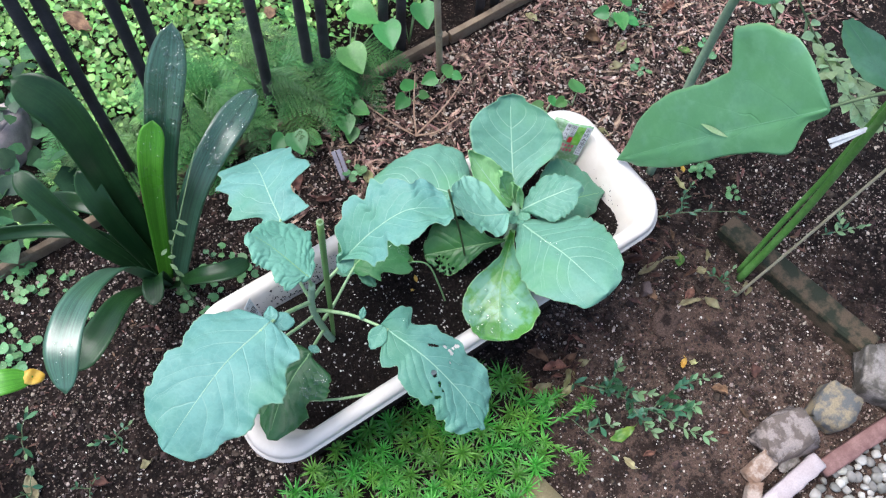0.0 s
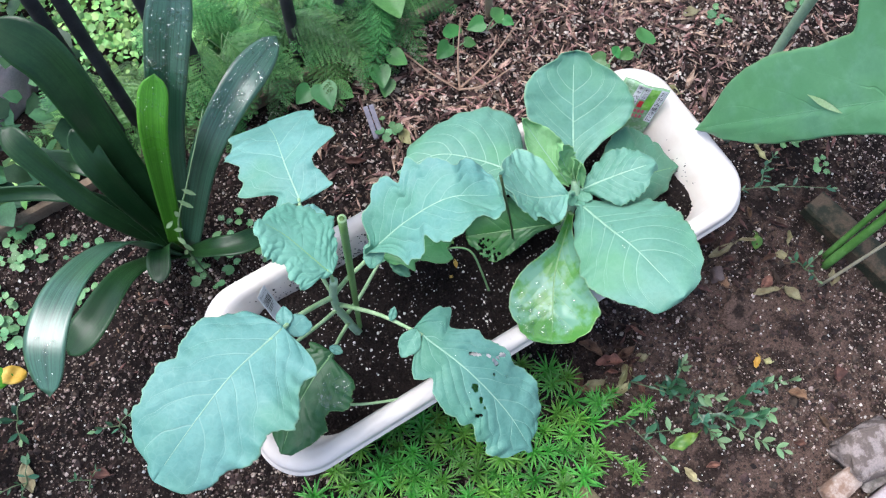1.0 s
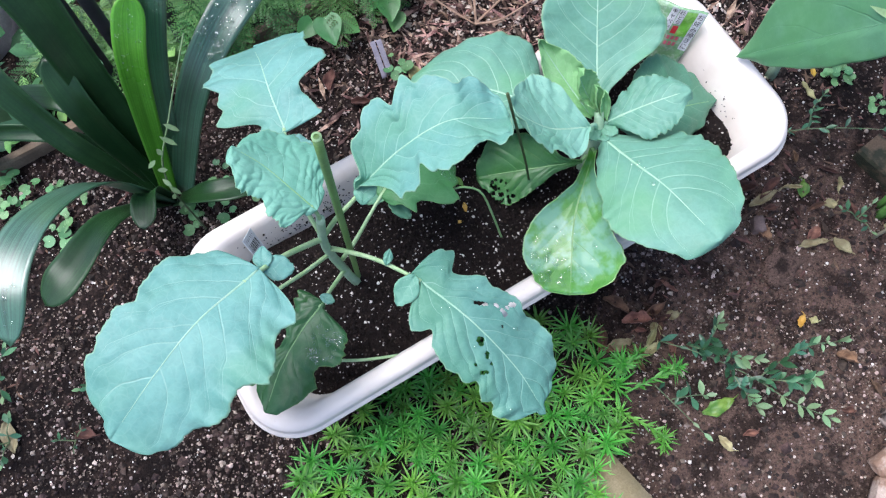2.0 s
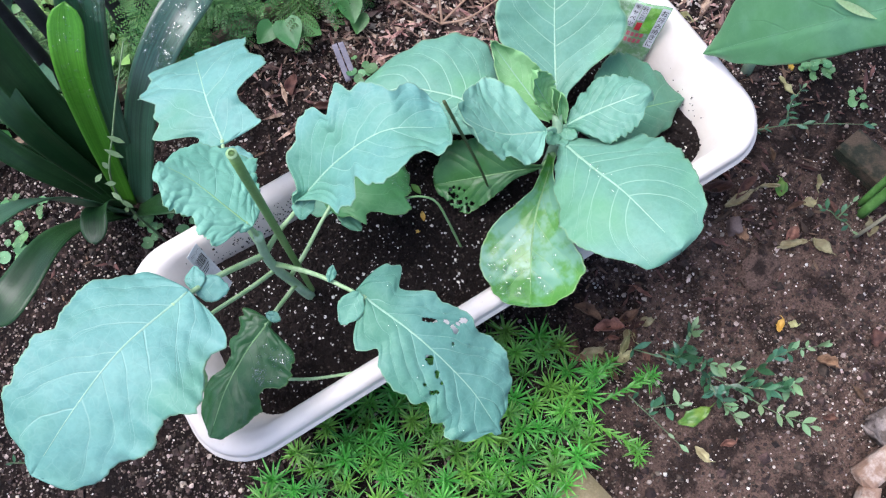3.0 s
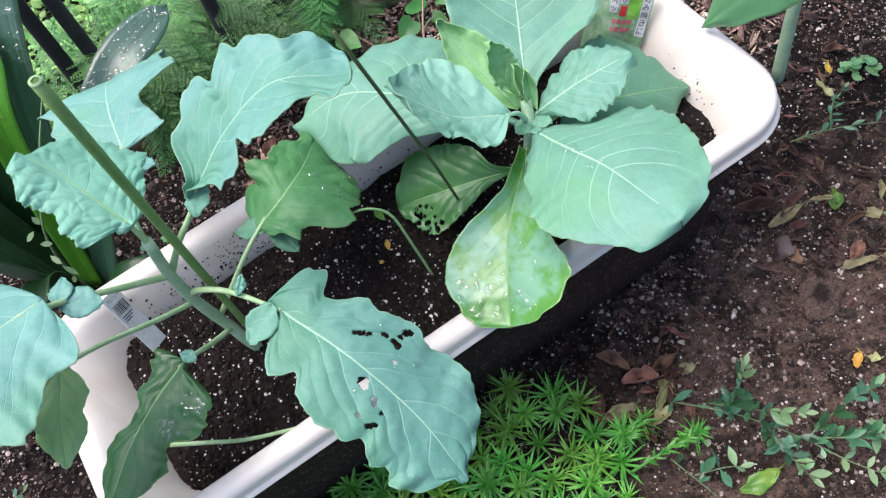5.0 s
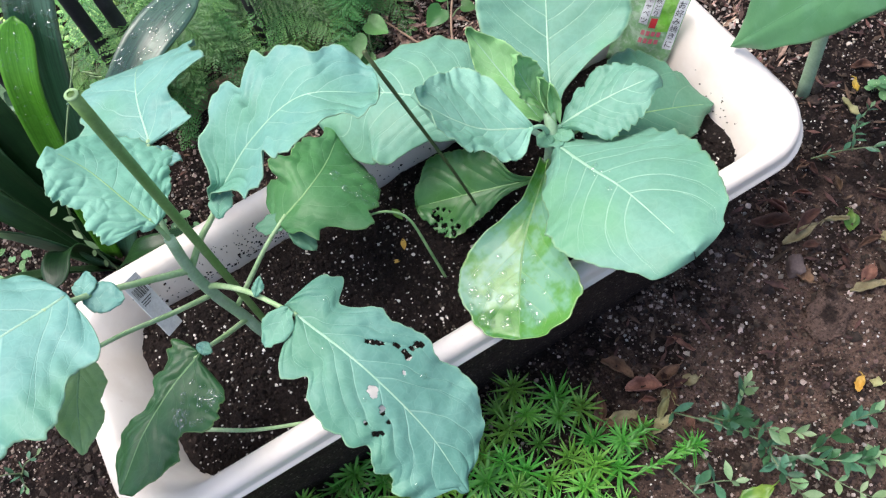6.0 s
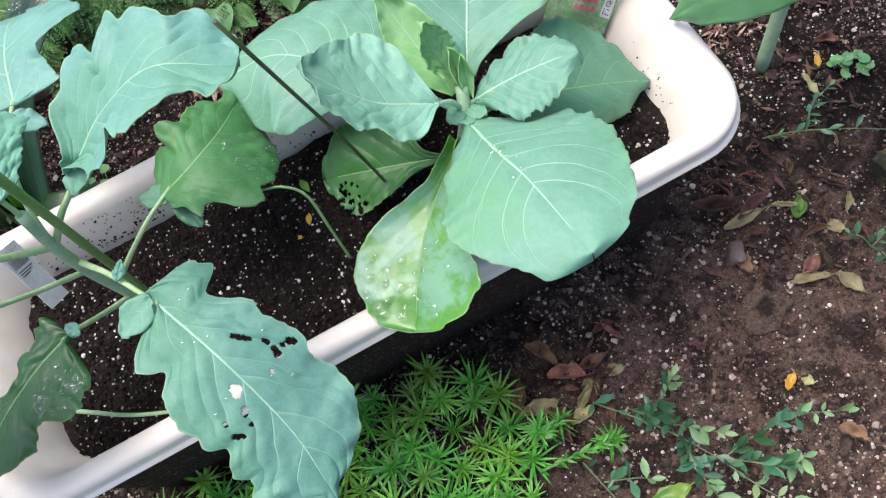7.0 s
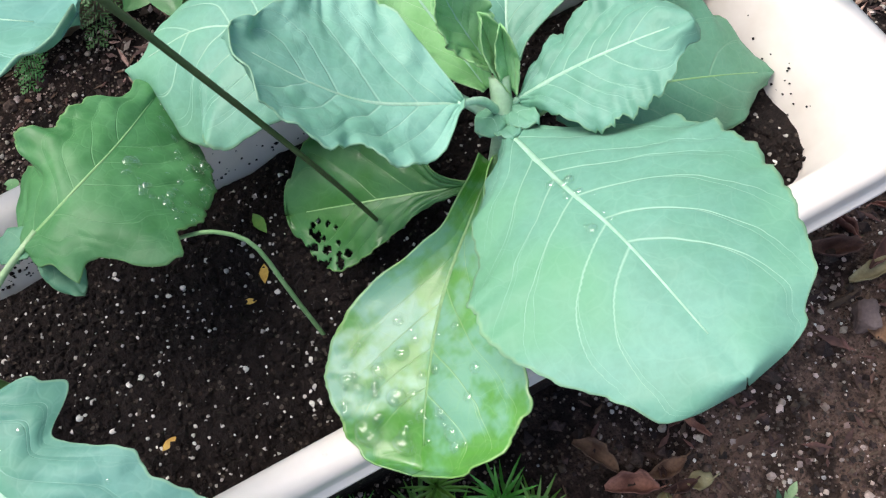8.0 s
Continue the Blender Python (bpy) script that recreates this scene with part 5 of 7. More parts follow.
def build_sedum():
    rnd = random.Random(11)
    pl = thing("sedum_clump", (-0.14, -0.23, 0.0), "low mat of bright green needle-leaved sedum rosettes", "plant")
    kinds = [rosette(k) for k in range(6)]
    pts, tries = [], 0
    while len(pts) < 215 and tries < 20000:
        tries += 1
        x, y = rnd.uniform(-0.38, 0.07), rnd.uniform(-0.46, -0.08)
        if not inside(x, y, SEDUM_BED) or any((x - a) ** 2 + (y - b) ** 2 < 0.0200 ** 2 for a, b, _ in pts):
            continue
        if abs(x) < 0.29 and y > -0.092:
            continue
        z = 0.034 + 0.016 * noise.noise(Vector((x * 14, y * 14, 3))) + rnd.uniform(-0.024, 0.018)
        pts.append((x, y, z))
    for x, y, z in pts:
        tilt = Euler((rnd.uniform(-0.35, 0.35), rnd.uniform(-0.35, 0.35), rnd.uniform(0, 6.28)))
        placed("rosette", rnd.choice(kinds), pl, Matrix.Translation((x, y, z + ground_height(x, y))) @ tilt.to_matrix().to_4x4() @ Matrix.Scale(rnd.uniform(0.75, 1.3), 4))
    for k, (a, b) in enumerate((((0.045, -0.235, 0.015), (0.118, -0.243, 0.02)), ((0.04, -0.215, 0.02), (0.085, -0.205, 0.025)), ((0.03, -0.25, 0.01), (0.055, -0.30, 0.02)))):
        bm = bmesh.new()
        line = bez([a, Vector(a).lerp(Vector(b), 0.5) + Vector((0, 0, 0.006)), b], 12)
        tube(bm, line, [0.0016, 0.001], 5)
        for i in range(2, 13):
            for q in range(2):
                d = Vector((rnd.uniform(-1, 1), rnd.uniform(-1, 1), rnd.uniform(0, 0.8))).normalized() * 0.6 + (line[i] - line[i - 1]).normalized() * 0.7
                leaflet(bm, line[i], line[i] + d.normalized() * rnd.uniform(0.010, 0.016), (0, 0, 1), 0.0026, 0.3, 0.1, 3, 0.4)
        part("runner", bm, SEDUM, pl)
        placed("rosette", kinds[k], pl, Matrix.Translation(b) @ Euler((0.3, 0.5, k)).to_matrix().to_4x4() @ Matrix.Scale(0.8, 4))


build_sedum()

# ---- leafy sprigs and weeds lying on the soil ----
sprig((0.19, -0.30, 0.0), [[(0.120, -0.205, 0.012), (0.154, -0.249, 0.022), (0.184, -0.297, 0.022), (0.206, -0.343, 0.020), (0.236, -0.384, 0.014)],
                           [(0.188, -0.303, 0.020), (0.225, -0.300, 0.026), (0.264, -0.303, 0.026), (0.305, -0.319, 0.018)],
                           [(0.150, -0.243, 0.020), (0.170, -0.235, 0.028), (0.190, -0.222, 0.030)],
                           [(0.170, -0.270, 0.020), (0.165, -0.300, 0.026), (0.168, -0.330, 0.02)], [(0.145, -0.225, 0.012), (0.165, -0.255, 0.03), (0.20, -0.285, 0.03)], [(0.20, -0.31, 0.02), (0.225, -0.33, 0.03), (0.25, -0.335, 0.02)]], 13,
      "dark green myrtle-like twig with small oval leaves on the soil", 0.28, seed=5, scale=0.98, spread_up=0.8)
sprig((0.10, -0.28, 0.0), [[(0.083, -0.246, 0.012), (0.090, -0.280, 0.014), (0.100, -0.322, 0.010)], [(0.09, -0.27, 0.014), (0.115, -0.28, 0.016), (0.128, -0.287, 0.012)]], 3,
      "thin twig with a few pale green leaves at its tip", 0.5, seed=7, spread_up=0.3)
sprig((0.47, -0.08, 0.0), [[(0.415, -0.055, 0.006), (0.445, -0.072, 0.018), (0.492, -0.100, 0.02), (0.54, -0.13, 0.015)], [(0.45, -0.075, 0.015), (0.47, -0.055, 0.025), (0.50, -0.045, 0.02)]], 8,
      "dull dark green sprig with narrow leaves on shaded soil", 0.0, seed=9, scale=0.7)
sprig((0.68, -0.255, 0.0), [[(0.63, -0.235, 0.005), (0.66, -0.25, 0.014), (0.70, -0.265, 0.012)], [(0.66, -0.25, 0.012), (0.675, -0.225, 0.016)]], 4, "withered pale sprig on the soil", 0.8, seed=10, scale=0.8)
for k, (x, y, n, r) in enumerate(((-0.49, 0.39, 16, 0.035), (-0.456, 0.318, 14, 0.03), (-0.552, 0.303, 18, 0.035), (-0.513, 0.421, 12, 0.035), (-0.575, 0.35, 12, 0.03), (-0.43, 0.36, 9, 0.03), (-0.285, 0.235, 14, 0.035),
                                  (-0.20, 0.235, 10, 0.03), (-0.23, 0.27, 10, 0.03), (0.547, -0.026, 12, 0.022), (0.035, 0.300, 8, 0.02), (0.63, 0.30, 8, 0.025), (0.37, 0.215, 5, 0.015), (0.60, 0.20, 6, 0.016), (0.72, 0.16, 6, 0.02), (0.56, -0.09, 5, 0.015))):
    clover((x, y, 0.0), n, r, 40 + k)
for k, (x, y, sc) in enumerate(((-0.60, 0.182, 1.15), (-0.49, 0.105, 1.0), (-0.62, 0.10, 1.0), (-0.55, 0.06, 0.6), (0.43, -0.205, 0.9), (0.655, 0.285, 1.0))):
    rr = random.Random(k)
    paths = [[(x, y, 0.004), (x + 0.012 * math.cos(a), y + 0.012 * math.sin(a), 0.016), (x + 0.026 * sc * math.cos(a), y + 0.026 * sc * math.sin(a), 0.016)] for a in (rr.uniform(0, 1) + 2.1 * q for q in range(3))]
    sprig((x, y, 0.0), paths, 2, "small seedling weed with oval grey-green leaves", 0.0, seed=60 + k, thick=0.001, scale=0.85 * sc, name="seedling_weed", category="weed")

heart_plant((0.195, 0.365), [(0.202, 0.374, 0.030, 75, 1.0), (0.188, 0.366, 0.028, 200, 0.95), (0.215, 0.362, 0.02, 320, 0.6)], seed=1)
heart_plant((0.262, 0.37), [(0.257, 0.375, 0.025, 170, 0.9), (0.275, 0.372, 0.025, 20, 0.9), (0.29, 0.366, 0.02, 300, 0.6)], seed=2)
heart_plant((0.085, 0.375), [(0.07, 0.375, 0.05, 250, 1.1), (0.096, 0.385, 0.05, 300, 0.95), (0.075, 0.36, 0.03, 230, 0.9)], seed=3)
heart_plant((-0.015, 0.39), [(-0.018, 0.392, 0.05, 260, 1.3), (-0.035, 0.40, 0.045, 200, 1.0), (0.0, 0.385, 0.04, 300, 1.0)], seed=4)
heart_plant((0.44, 0.205), [(0.446, 0.207, 0.035, 60, 1.15), (0.425, 0.212, 0.02, 180, 0.7)], "single fresh green seedling leaf on a stalk", seed=5)
heart_plant((0.385, 0.215), [(0.382, 0.221, 0.02, 150, 0.9), (0.40, 0.22, 0.02, 30, 0.7)], seed=6)
heart_plant((0.14, 0.475), [(0.128, 0.45, 0.115, 265, 1.7), (0.20, 0.445, 0.135, 250, 1.6), (0.165, 0.49, 0.15, 300, 1.6), (0.19, 0.50, 0.13, 80, 1.4)], "tall heart-leaved plant behind the fence posts", seed=7)
heart_plant((0.27, 0.48), [(0.276, 0.45, 0.13, 250, 1.5), (0.25, 0.50, 0.14, 120, 1.5), (0.30, 0.49, 0.12, 20, 1.4)], "tall heart-leaved plant behind the fence posts", seed=8)
heart_plant((0.63, 0.31), [(0.625, 0.305, 0.03, 250, 1.1), (0.645, 0.318, 0.035, 30, 1.0), (0.61, 0.32, 0.03, 150, 0.9), (0.64, 0.29, 0.02, 300, 0.7)], seed=9)


# ---- fence, timber edging, fronds behind ----
def build_fence():
    fn = thing("fence", (0, 0.466, 0.0), "dark weathered picket fence of thin upright posts", "fence")
    for x in (-0.305, -0.277, -0.199, -0.168, -0.021, 0.056, 0.091, 0.206, 0.243, 0.42, 0.455):
        bm = bmesh.new()
        rnd = random.Random(x)
        pts = [Vector((x + 0.02 * z + rnd.uniform(-0.001, 0.001), 0.466 + rnd.uniform(-0.001, 0.001), z)) for z in (-0.03, 0.05, 0.15, 0.25, 0.4, 0.55, 0.7)]
        tube(bm, pts, [0.0088, 0.0092, 0.009, 0.0085, 0.0088, 0.0085, 0.008], 10)
        part("post", bm, POST, fn)
    bm = bmesh.new()
    box(bm, (0.85, 0.022, 0.03), pose(0.075, 0.488, 0.62), 0.003)
    part("rail", bm, POST, fn)


def plank(bm, a, b, w, h, seed, wob=0.002):
    """A worn timber from a to b."""
    a, b = Vector(a), Vector(b)
    d = b - a
    sd = Vector((-d.y, d.x, 0)).normalized()
    n = 18
    prev = None
    for i in range(n + 1):
        c = a.lerp(b, i / n)
        row = []
        for u, v in ((-1, -1), (1, -1), (1, 0.8), (0.8, 1), (-0.8, 1), (-1, 0.8)):
            k = Vector((noise.noise(Vector((i * 0.5, u * 2, seed))), noise.noise(Vector((i * 0.5, v * 2, seed + 5))), 0)) * wob
            row.append(bm.verts.new(c + sd * (u * w / 2 + k.x) + Vector((0, 0, v * h / 2 + k.y))))
        if prev:
            for q in range(6):
                bm.faces.new((prev[q], prev[(q + 1) % 6], row[(q + 1) % 6], row[q]))
        else:
            bm.faces.new(row[::-1])
        prev = row
    bm.faces.new(prev)


def build_edging():
    for k, (x0, x1) in enumerate(((-0.95, -0.16), (-0.155, 0.33), (0.335, 1.1))):
        bm = bmesh.new()
        plank(bm, (x0, 0.4415, 0.000), (x1, 0.445 + (0.012 if k == 2 else 0), 0.002), 0.014, 0.05, k)
        ob = part("timber_edging", bm, TIMBER, smooth_faces=False)
        tagged(ob, "weathered brown timber edging board half sunk in soil", "edging", "edging boards")
    bm = bmesh.new()
    plank(bm, (0.506, -0.130, -0.002), (0.542, -0.420, 0.010), 0.042, 0.040, 9, 0.0016)
    tagged(part("mossy_timber", bm, MOSSY, smooth_faces=False), "mossy old timber beam lying in the bed", "timber")


build_fence()
build_edging()


def frond_mesh(seed):
    """A lacy drooping frond along y: narrow side fronds with fine pointed segments."""
    rnd = random.Random(seed)
    bm = bmesh.new()
    n = 12
    axis = [Vector((0.005 * math.sin(i * 0.5 + seed), 0.13 * i / n, 0.020 * math.sin(math.pi * 0.7 * i / n) - 0.045 * (i / n) ** 2)) for i in range(n + 1)]
    tube(bm, axis, [0.0010, 0.0004], 4)
    for i in range(1, n + 1):
        ln = 0.050 * (1 - (i - 1) / n) ** 0.9 + 0.006
        for sg in (-1, 1):
            d = Vector((sg * 0.78, 0.60, rnd.uniform(-0.35, 0.0))).normalized()
            m = max(3, int(ln / 0.0036))
            p = axis[i] + Vector((0, sg * 0.0015, 0))
            for q in range(m + 1):
                sag = Vector((0, 0, -0.010 * (q / m) ** 2))
                c = p + d * (ln * q / m) + sag * (ln / 0.05)
                sz = 0.0100 * (1 - 0.8 * q / m) * min(1.0, 0.45 + 3 * q / m) + 0.0012
                for s2 in (-1, 1):
                    e = (d * 0.72 + Vector((-d.y, d.x, 0)) * 0.70 * s2 + Vector((0, 0, rnd.uniform(-0.25, 0.15)))).normalized()
                    leaflet(bm, c, c + e * sz * rnd.uniform(0.85, 1.15), (0, 0, 1), 0.0027, 0.1, 0.1, 2, 0.35)
    return mesh_of("frond", bm, FERN)


def build_ferns():
    fr = [frond_mesh(k) for k in range(3)]
    rnd = random.Random(5)
    for k, (x, y, h, n) in enumerate(((-0.215, 0.51, 0.10, 9), (-0.12, 0.50, 0.13, 10), (-0.03, 0.500, 0.11, 10), (0.045, 0.480, 0.085, 8), (0.130, 0.485, 0.09, 8), (-0.16, 0.57, 0.14, 9), (-0.05, 0.57, 0.14, 9), (0.06, 0.55, 0.12, 8), (-0.30, 0.57, 0.10, 7))):
        pl = thing("fern", (x, y, 0.0), "lacy green fern-like fronds behind the timber edging", "fern", "ferns along the fence")
        bm = bmesh.new()
        for q in range(n):
            a = rnd.uniform(-2.8, -0.35) if rnd.random() < 0.8 else rnd.uniform(0, 6.28)
            z = h * rnd.uniform(0.3, 1.15)
            p = Vector((x + 0.025 * math.cos(a), y + 0.02 * math.sin(a), z))
            d = Vector((math.cos(a), math.sin(a), rnd.uniform(-0.35, 0.25)))
            placed("frond", rnd.choice(fr), pl, pose_to(p, d, (0, -0.4, 1), rnd.uniform(0.5, 0.95)))
            tube(bm, [Vector((x, y, -0.005)), Vector((x, y, z * 0.6)), p], [0.0014, 0.0008], 4)
        part("stalk", bm, STEM_PALE, pl)


build_ferns()


def leaf_carpet(name, count, area, size, zr, material, label, seed, kind="stuff", tilt=0.7, category="ground cover"):
    """Many small leaves in one mesh."""
    rnd = random.Random(seed)
    verts, faces = [], []
    for _ in range(count):
        x, y = rnd.uniform(*area[0]), rnd.uniform(*area[1])
        if name == "ground_cover" and x < -0.30 and y < 0.70 + 0.10 * noise.noise(Vector((x * 9, y * 9, 0))):
            continue
        if name == "ground_cover":
            rim = min(x - area[0][0], area[0][1] - x, area[1][1] - y)
            if rim < 0.12 + 0.16 * noise.noise(Vector((x * 4, y * 4, 5))) + 0.05 * rnd.random():
                continue
        z = rnd.uniform(*zr) + 0.03 * noise.noise(Vector((x * 6, y * 6, 1)))
        ln = rnd.uniform(*size)
        a = rnd.uniform(0, 6.28)
        m = Matrix.Translation((x, y, max(z, 0.006))) @ Euler((rnd.uniform(-tilt, tilt), rnd.uniform(-tilt, tilt), a)).to_matrix().to_4x4()
        w = ln * rnd.uniform(0.36, 0.52)
        b = len(verts)
        for q in ((0, 0, 0), (-w * 0.85, ln * 0.28, ln * 0.07), (0, ln * 0.35, 0), (w * 0.85, ln * 0.28, ln * 0.07), (-w * 0.72, ln * 0.65, ln * 0.04), (0, ln * 0.68, -ln * 0.02), (w * 0.72, ln * 0.65, ln * 0.04), (0, ln, -ln * 0.10)):
            verts.append(m @ Vector(q))
        faces += [(b, b + 2, b + 1), (b, b + 3, b + 2), (b + 1, b + 2, b + 5, b + 4), (b + 2, b + 3, b + 6, b + 5), (b + 4, b + 5, b + 7), (b + 5, b + 6, b + 7)]
    me = bpy.data.meshes.new(name)
    me.from_pydata(verts, [], faces)
    me.materials.append(material)
    me.shade_smooth()
    return tagged(new(name, me), label, category, kind=kind)


def island(nt, col, amount):
    g = nt.nodes.new("ShaderNodeNewGeometry")
    h = nd(nt, "ShaderNodeHueSaturation", Saturation=1.0)
    r = g.outputs["Random Per Island"]
    nt.links.new(smooth(nt, r, 0, 1, 1 - amount, 1 + amount), h.inputs["Value"])
    nt.links.new(smooth(nt, math_node(nt, "FRACT", math_node(nt, "MULTIPLY", r, 9.1)), 0, 1, 0.475, 0.52), h.inputs["Hue"])
    nt.links.new(col, h.inputs["Color"])
    return h.outputs[0]


for m_, am in ((COVER, 0.5), (UNDERGROWTH, 0.5), (BARK, 0.7), (LITTER, 0.6), (PALECHIP, 0.35), (GRIT, 0.55), (CRUMB, 0.5), (DRYCRUMB, 0.5), (PERLITE, 0.45)):
    nt_ = m_.node_tree
    p_ = nt_.nodes["Principled BSDF"]
    src = p_.inputs["Base Color"].links[0].from_socket
    nt_.links.new(island(nt_, src, am), p_.inputs["Base Color"])

leaf_carpet("ground_cover", 72000, ((-1.42, 0.87), (0.53, 1.68)), (0.006, 0.016), (0.0, 0.12), COVER, "bright green carpet of small-leaved plants behind the fence", 21)
leaf_carpet("low_weeds", 260, ((-0.5, -0.12), (0.455, 0.56)), (0.010, 0.024), (0.0, 0.05), COVER, "low green weeds along the fence foot", 22)

leaf_carpet("dark_undergrowth", 520, ((-1.15, -0.30), (0.455, 0.74)), (0.022, 0.052), (0.01, 0.13), UNDERGROWTH, "broad-leaved undergrowth along the fence, its shade put into the dark green", 23)

# ---- canes, dry stems ----
def build_canes():
    c = thing("bamboo_cane", (0.281, 0.395, 0.0), "pale bamboo cane standing in the bed", "cane")
    bm = bmesh.new()
    tube(bm, bez([(0.283, 0.398, -0.03), (0.281, 0.394, 0.0), (0.268, 0.402, 0.30), (0.262, 0.405, 0.6)], 14), [0.0062, 0.0055], 10)
    part("cane", bm, CANE, c)
    for z in (0.11, 0.27):
        bm = bmesh.new()
        tube(bm, [Vector((0.2765, 0.3965, z - 0.002)), Vector((0.2762, 0.3966, z + 0.002))], 0.0067, 10)
        part("node", bm, CANE, c)
    d = thing("dead_vine", (0.165, 0.30, 0.0), "dry forked pale brown vine lying on the litter", "vine")
    for path in ([(0.079, 0.434, 0.03), (0.11, 0.415, 0.03), (0.14, 0.345, 0.018), (0.165, 0.300, 0.008)], [(0.165, 0.300, 0.008), (0.24, 0.318, 0.02), (0.306, 0.346, 0.03)], [(0.167, 0.300, 0.008), (0.185, 0.335, 0.03), (0.221, 0.386, 0.05)], [(0.165, 0.30, 0.008), (0.20, 0.285, 0.012), (0.26, 0.29, 0.01)]):
        bm = bmesh.new()
        tube(bm, bez(path, 14), [0.0019, 0.0011], 6)
        part("branch", bm, DRYSTEM, d)


build_canes()


# ---- tall broad-leaved plant beside the far end ----
def build_broad_plant():
    pl = thing("aubergine_plant", (0.461, -0.216, 0.0), "tall plant with thick green stem, one big matt lobed leaf and added unseen shade leaves", "plant")
    for pts, r in (([(0.461, -0.216, -0.01), (0.492, -0.213, 0.10), (0.512, -0.210, 0.20), (0.500, -0.207, 0.39), (0.473, -0.209, 0.50)], (0.0064, 0.005)), ([(0.470, -0.205, -0.01), (0.505, -0.198, 0.12), (0.535, -0.195, 0.24), (0.545, -0.19, 0.42)], (0.0045, 0.004))):
        bm = bmesh.new()
        tube(bm, bez(pts, 18), list(r), 10)
        part("stem", bm, FRESH_STEM, pl)
    lf, at, nrm = blade(pl, (0.356, -0.172, 0.501), (0.307, -0.010, 0.231), (-0.967, 0.10, 0.234), [9, 23, 37, 39, 34, 30, 29, 27, 27, 27, 28, 28, 28, 28, 27, 26, 22, 19, 16, 10, 4], [90, 103, 109, 113, 112, 72, 67, 66, 64, 67, 67, 67, 66, 63, 60, 53, 45, 35, 23, 14, 5],
                        AUBERGINE, RIB_DULL, bow=-0.002, bend=0.003, cup=-0.003, ruffle=0.003, quilt=0.0, rows=70, veins=5, seed=51, ext=(0.09, 0.02), rib_r=0.0009, teeth=0.004, label="large matt green lobed leaf")
    petiole(pl, [(0.473, -0.209, 0.50), (0.43, -0.20, 0.514), (0.388, -0.184, 0.508), (0.359, -0.1715, 0.4995)], 0.0032, 0.0022, STEM_DULL)
    bm = bmesh.new()
    leaflet(bm, at(0.34, 0.22)[0] + nrm * 0.003, at(0.453, -0.27)[0] + nrm * 0.0035, nrm, 0.0075, 0.12, 0.0, 6)
    tagged(part("fallen_leaf", bm, SAGE), "small pale yellow leaf lying on the big leaf", "leaf")
    # added upper stem and three leaves, out of view, to shade the bed
    bm = bmesh.new()
    tube(bm, bez([(0.545, -0.19, 0.42), (0.575, -0.17, 0.50), (0.612, -0.13, 0.58), (0.625, -0.10, 0.63)], 12), [0.005, 0.004], 9)
    part("stem", bm, FRESH_STEM, pl)
    for k, (b, yaw, ln) in enumerate((((0.60, -0.145, 0.555), 195, 0.10), ((0.625, -0.10, 0.63), 150, 0.13), ((0.625, -0.10, 0.63), 60, 0.16))):
        d = Vector((math.cos(radians(yaw)), math.sin(radians(yaw)), 0))
        p0 = Vector(b) + d * 0.03 + Vector((0, 0, 0.02))
        petiole(pl, [b, Vector(b) + d * 0.015 + Vector((0, 0, 0.014)), p0], 0.0035, 0.0025, STEM)
        blade(pl, p0, p0 + d * ln, (0, 0, 1), [18, 50, 70, 68, 62, 56, 44, 26, 8], [18, 52, 68, 70, 60, 56, 44, 26, 8], AUBERGINE, RIB_DULL, bend=0.010, cup=-0.008, ruffle=0.006, seed=110 + k, veins=5, rows=30, cols=9, teeth=0.004, ext=(0.05, 0.03))
    blade(pl, (0.545, -0.19, 0.42), (0.565, -0.080, 0.43), (0.1, 0.1, 1), [6, 20, 30, 34, 33, 28, 20, 8], [6, 20, 30, 34, 33, 28, 20, 8], AUBERGINE, RIB_DULL, seed=52, veins=5, ruffle=0.004, teeth=0.004)
    p2 = thing("tall_stem_plant", (0.472, 0.022, 0.0), "tall grey-green stem with a leaf, under an added unseen crown for shade", "plant")
    bm = bmesh.new()
    tube(bm, bez([(0.470, 0.020, -0.01), (0.480, 0.030, 0.1), (0.492, 0.040, 0.2), (0.482, 0.034, 0.33), (0.447, 0.013, 0.45), (0.43, 0.0, 0.50)], 18), [0.0075, 0.0055], 10)
    part("stem", bm, STEM, p2)
    blade(p2, (0.445, 0.010, 0.46), (0.53, -0.01, 0.44), (0, 0.1, 1), [5, 12, 18, 20, 18, 12, 5], [5, 12, 18, 20, 18, 12, 5], AUBERGINE, RIB_DULL, seed=53, veins=5, ruffle=0.003, teeth=0.004)
    # added stem and crown of six leaves, unseen, that darken the soil below
    bm = bmesh.new()
    tube(bm, bez([(0.43, 0.0, 0.50), (0.425, 0.04, 0.62), (0.44, 0.10, 0.74), (0.46, 0.14, 0.82)], 10), [0.0055, 0.004], 9)
    part("stem", bm, STEM, p2)
    for k, (b, yaw, ln, dz) in enumerate((((0.455, 0.13, 0.80), 175, 0.15, 0.0), ((0.46, 0.14, 0.82), 100, 0.18, 0.04), ((0.46, 0.14, 0.81), 20, 0.22, 0.0), ((0.45, 0.12, 0.78), -35, 0.24, -0.02), ((0.445, 0.11, 0.76), -80, 0.18, -0.01), ((0.46, 0.14, 0.82), 60, 0.20, 0.03))):
        d = Vector((math.cos(radians(yaw)), math.sin(radians(yaw)), 0))
        p0 = Vector(b) + d * 0.05 + Vector((0, 0, 0.015))
        petiole(p2, [b, Vector(b) + d * 0.025 + Vector((0, 0, 0.012)), p0], 0.0035, 0.0025, STEM)
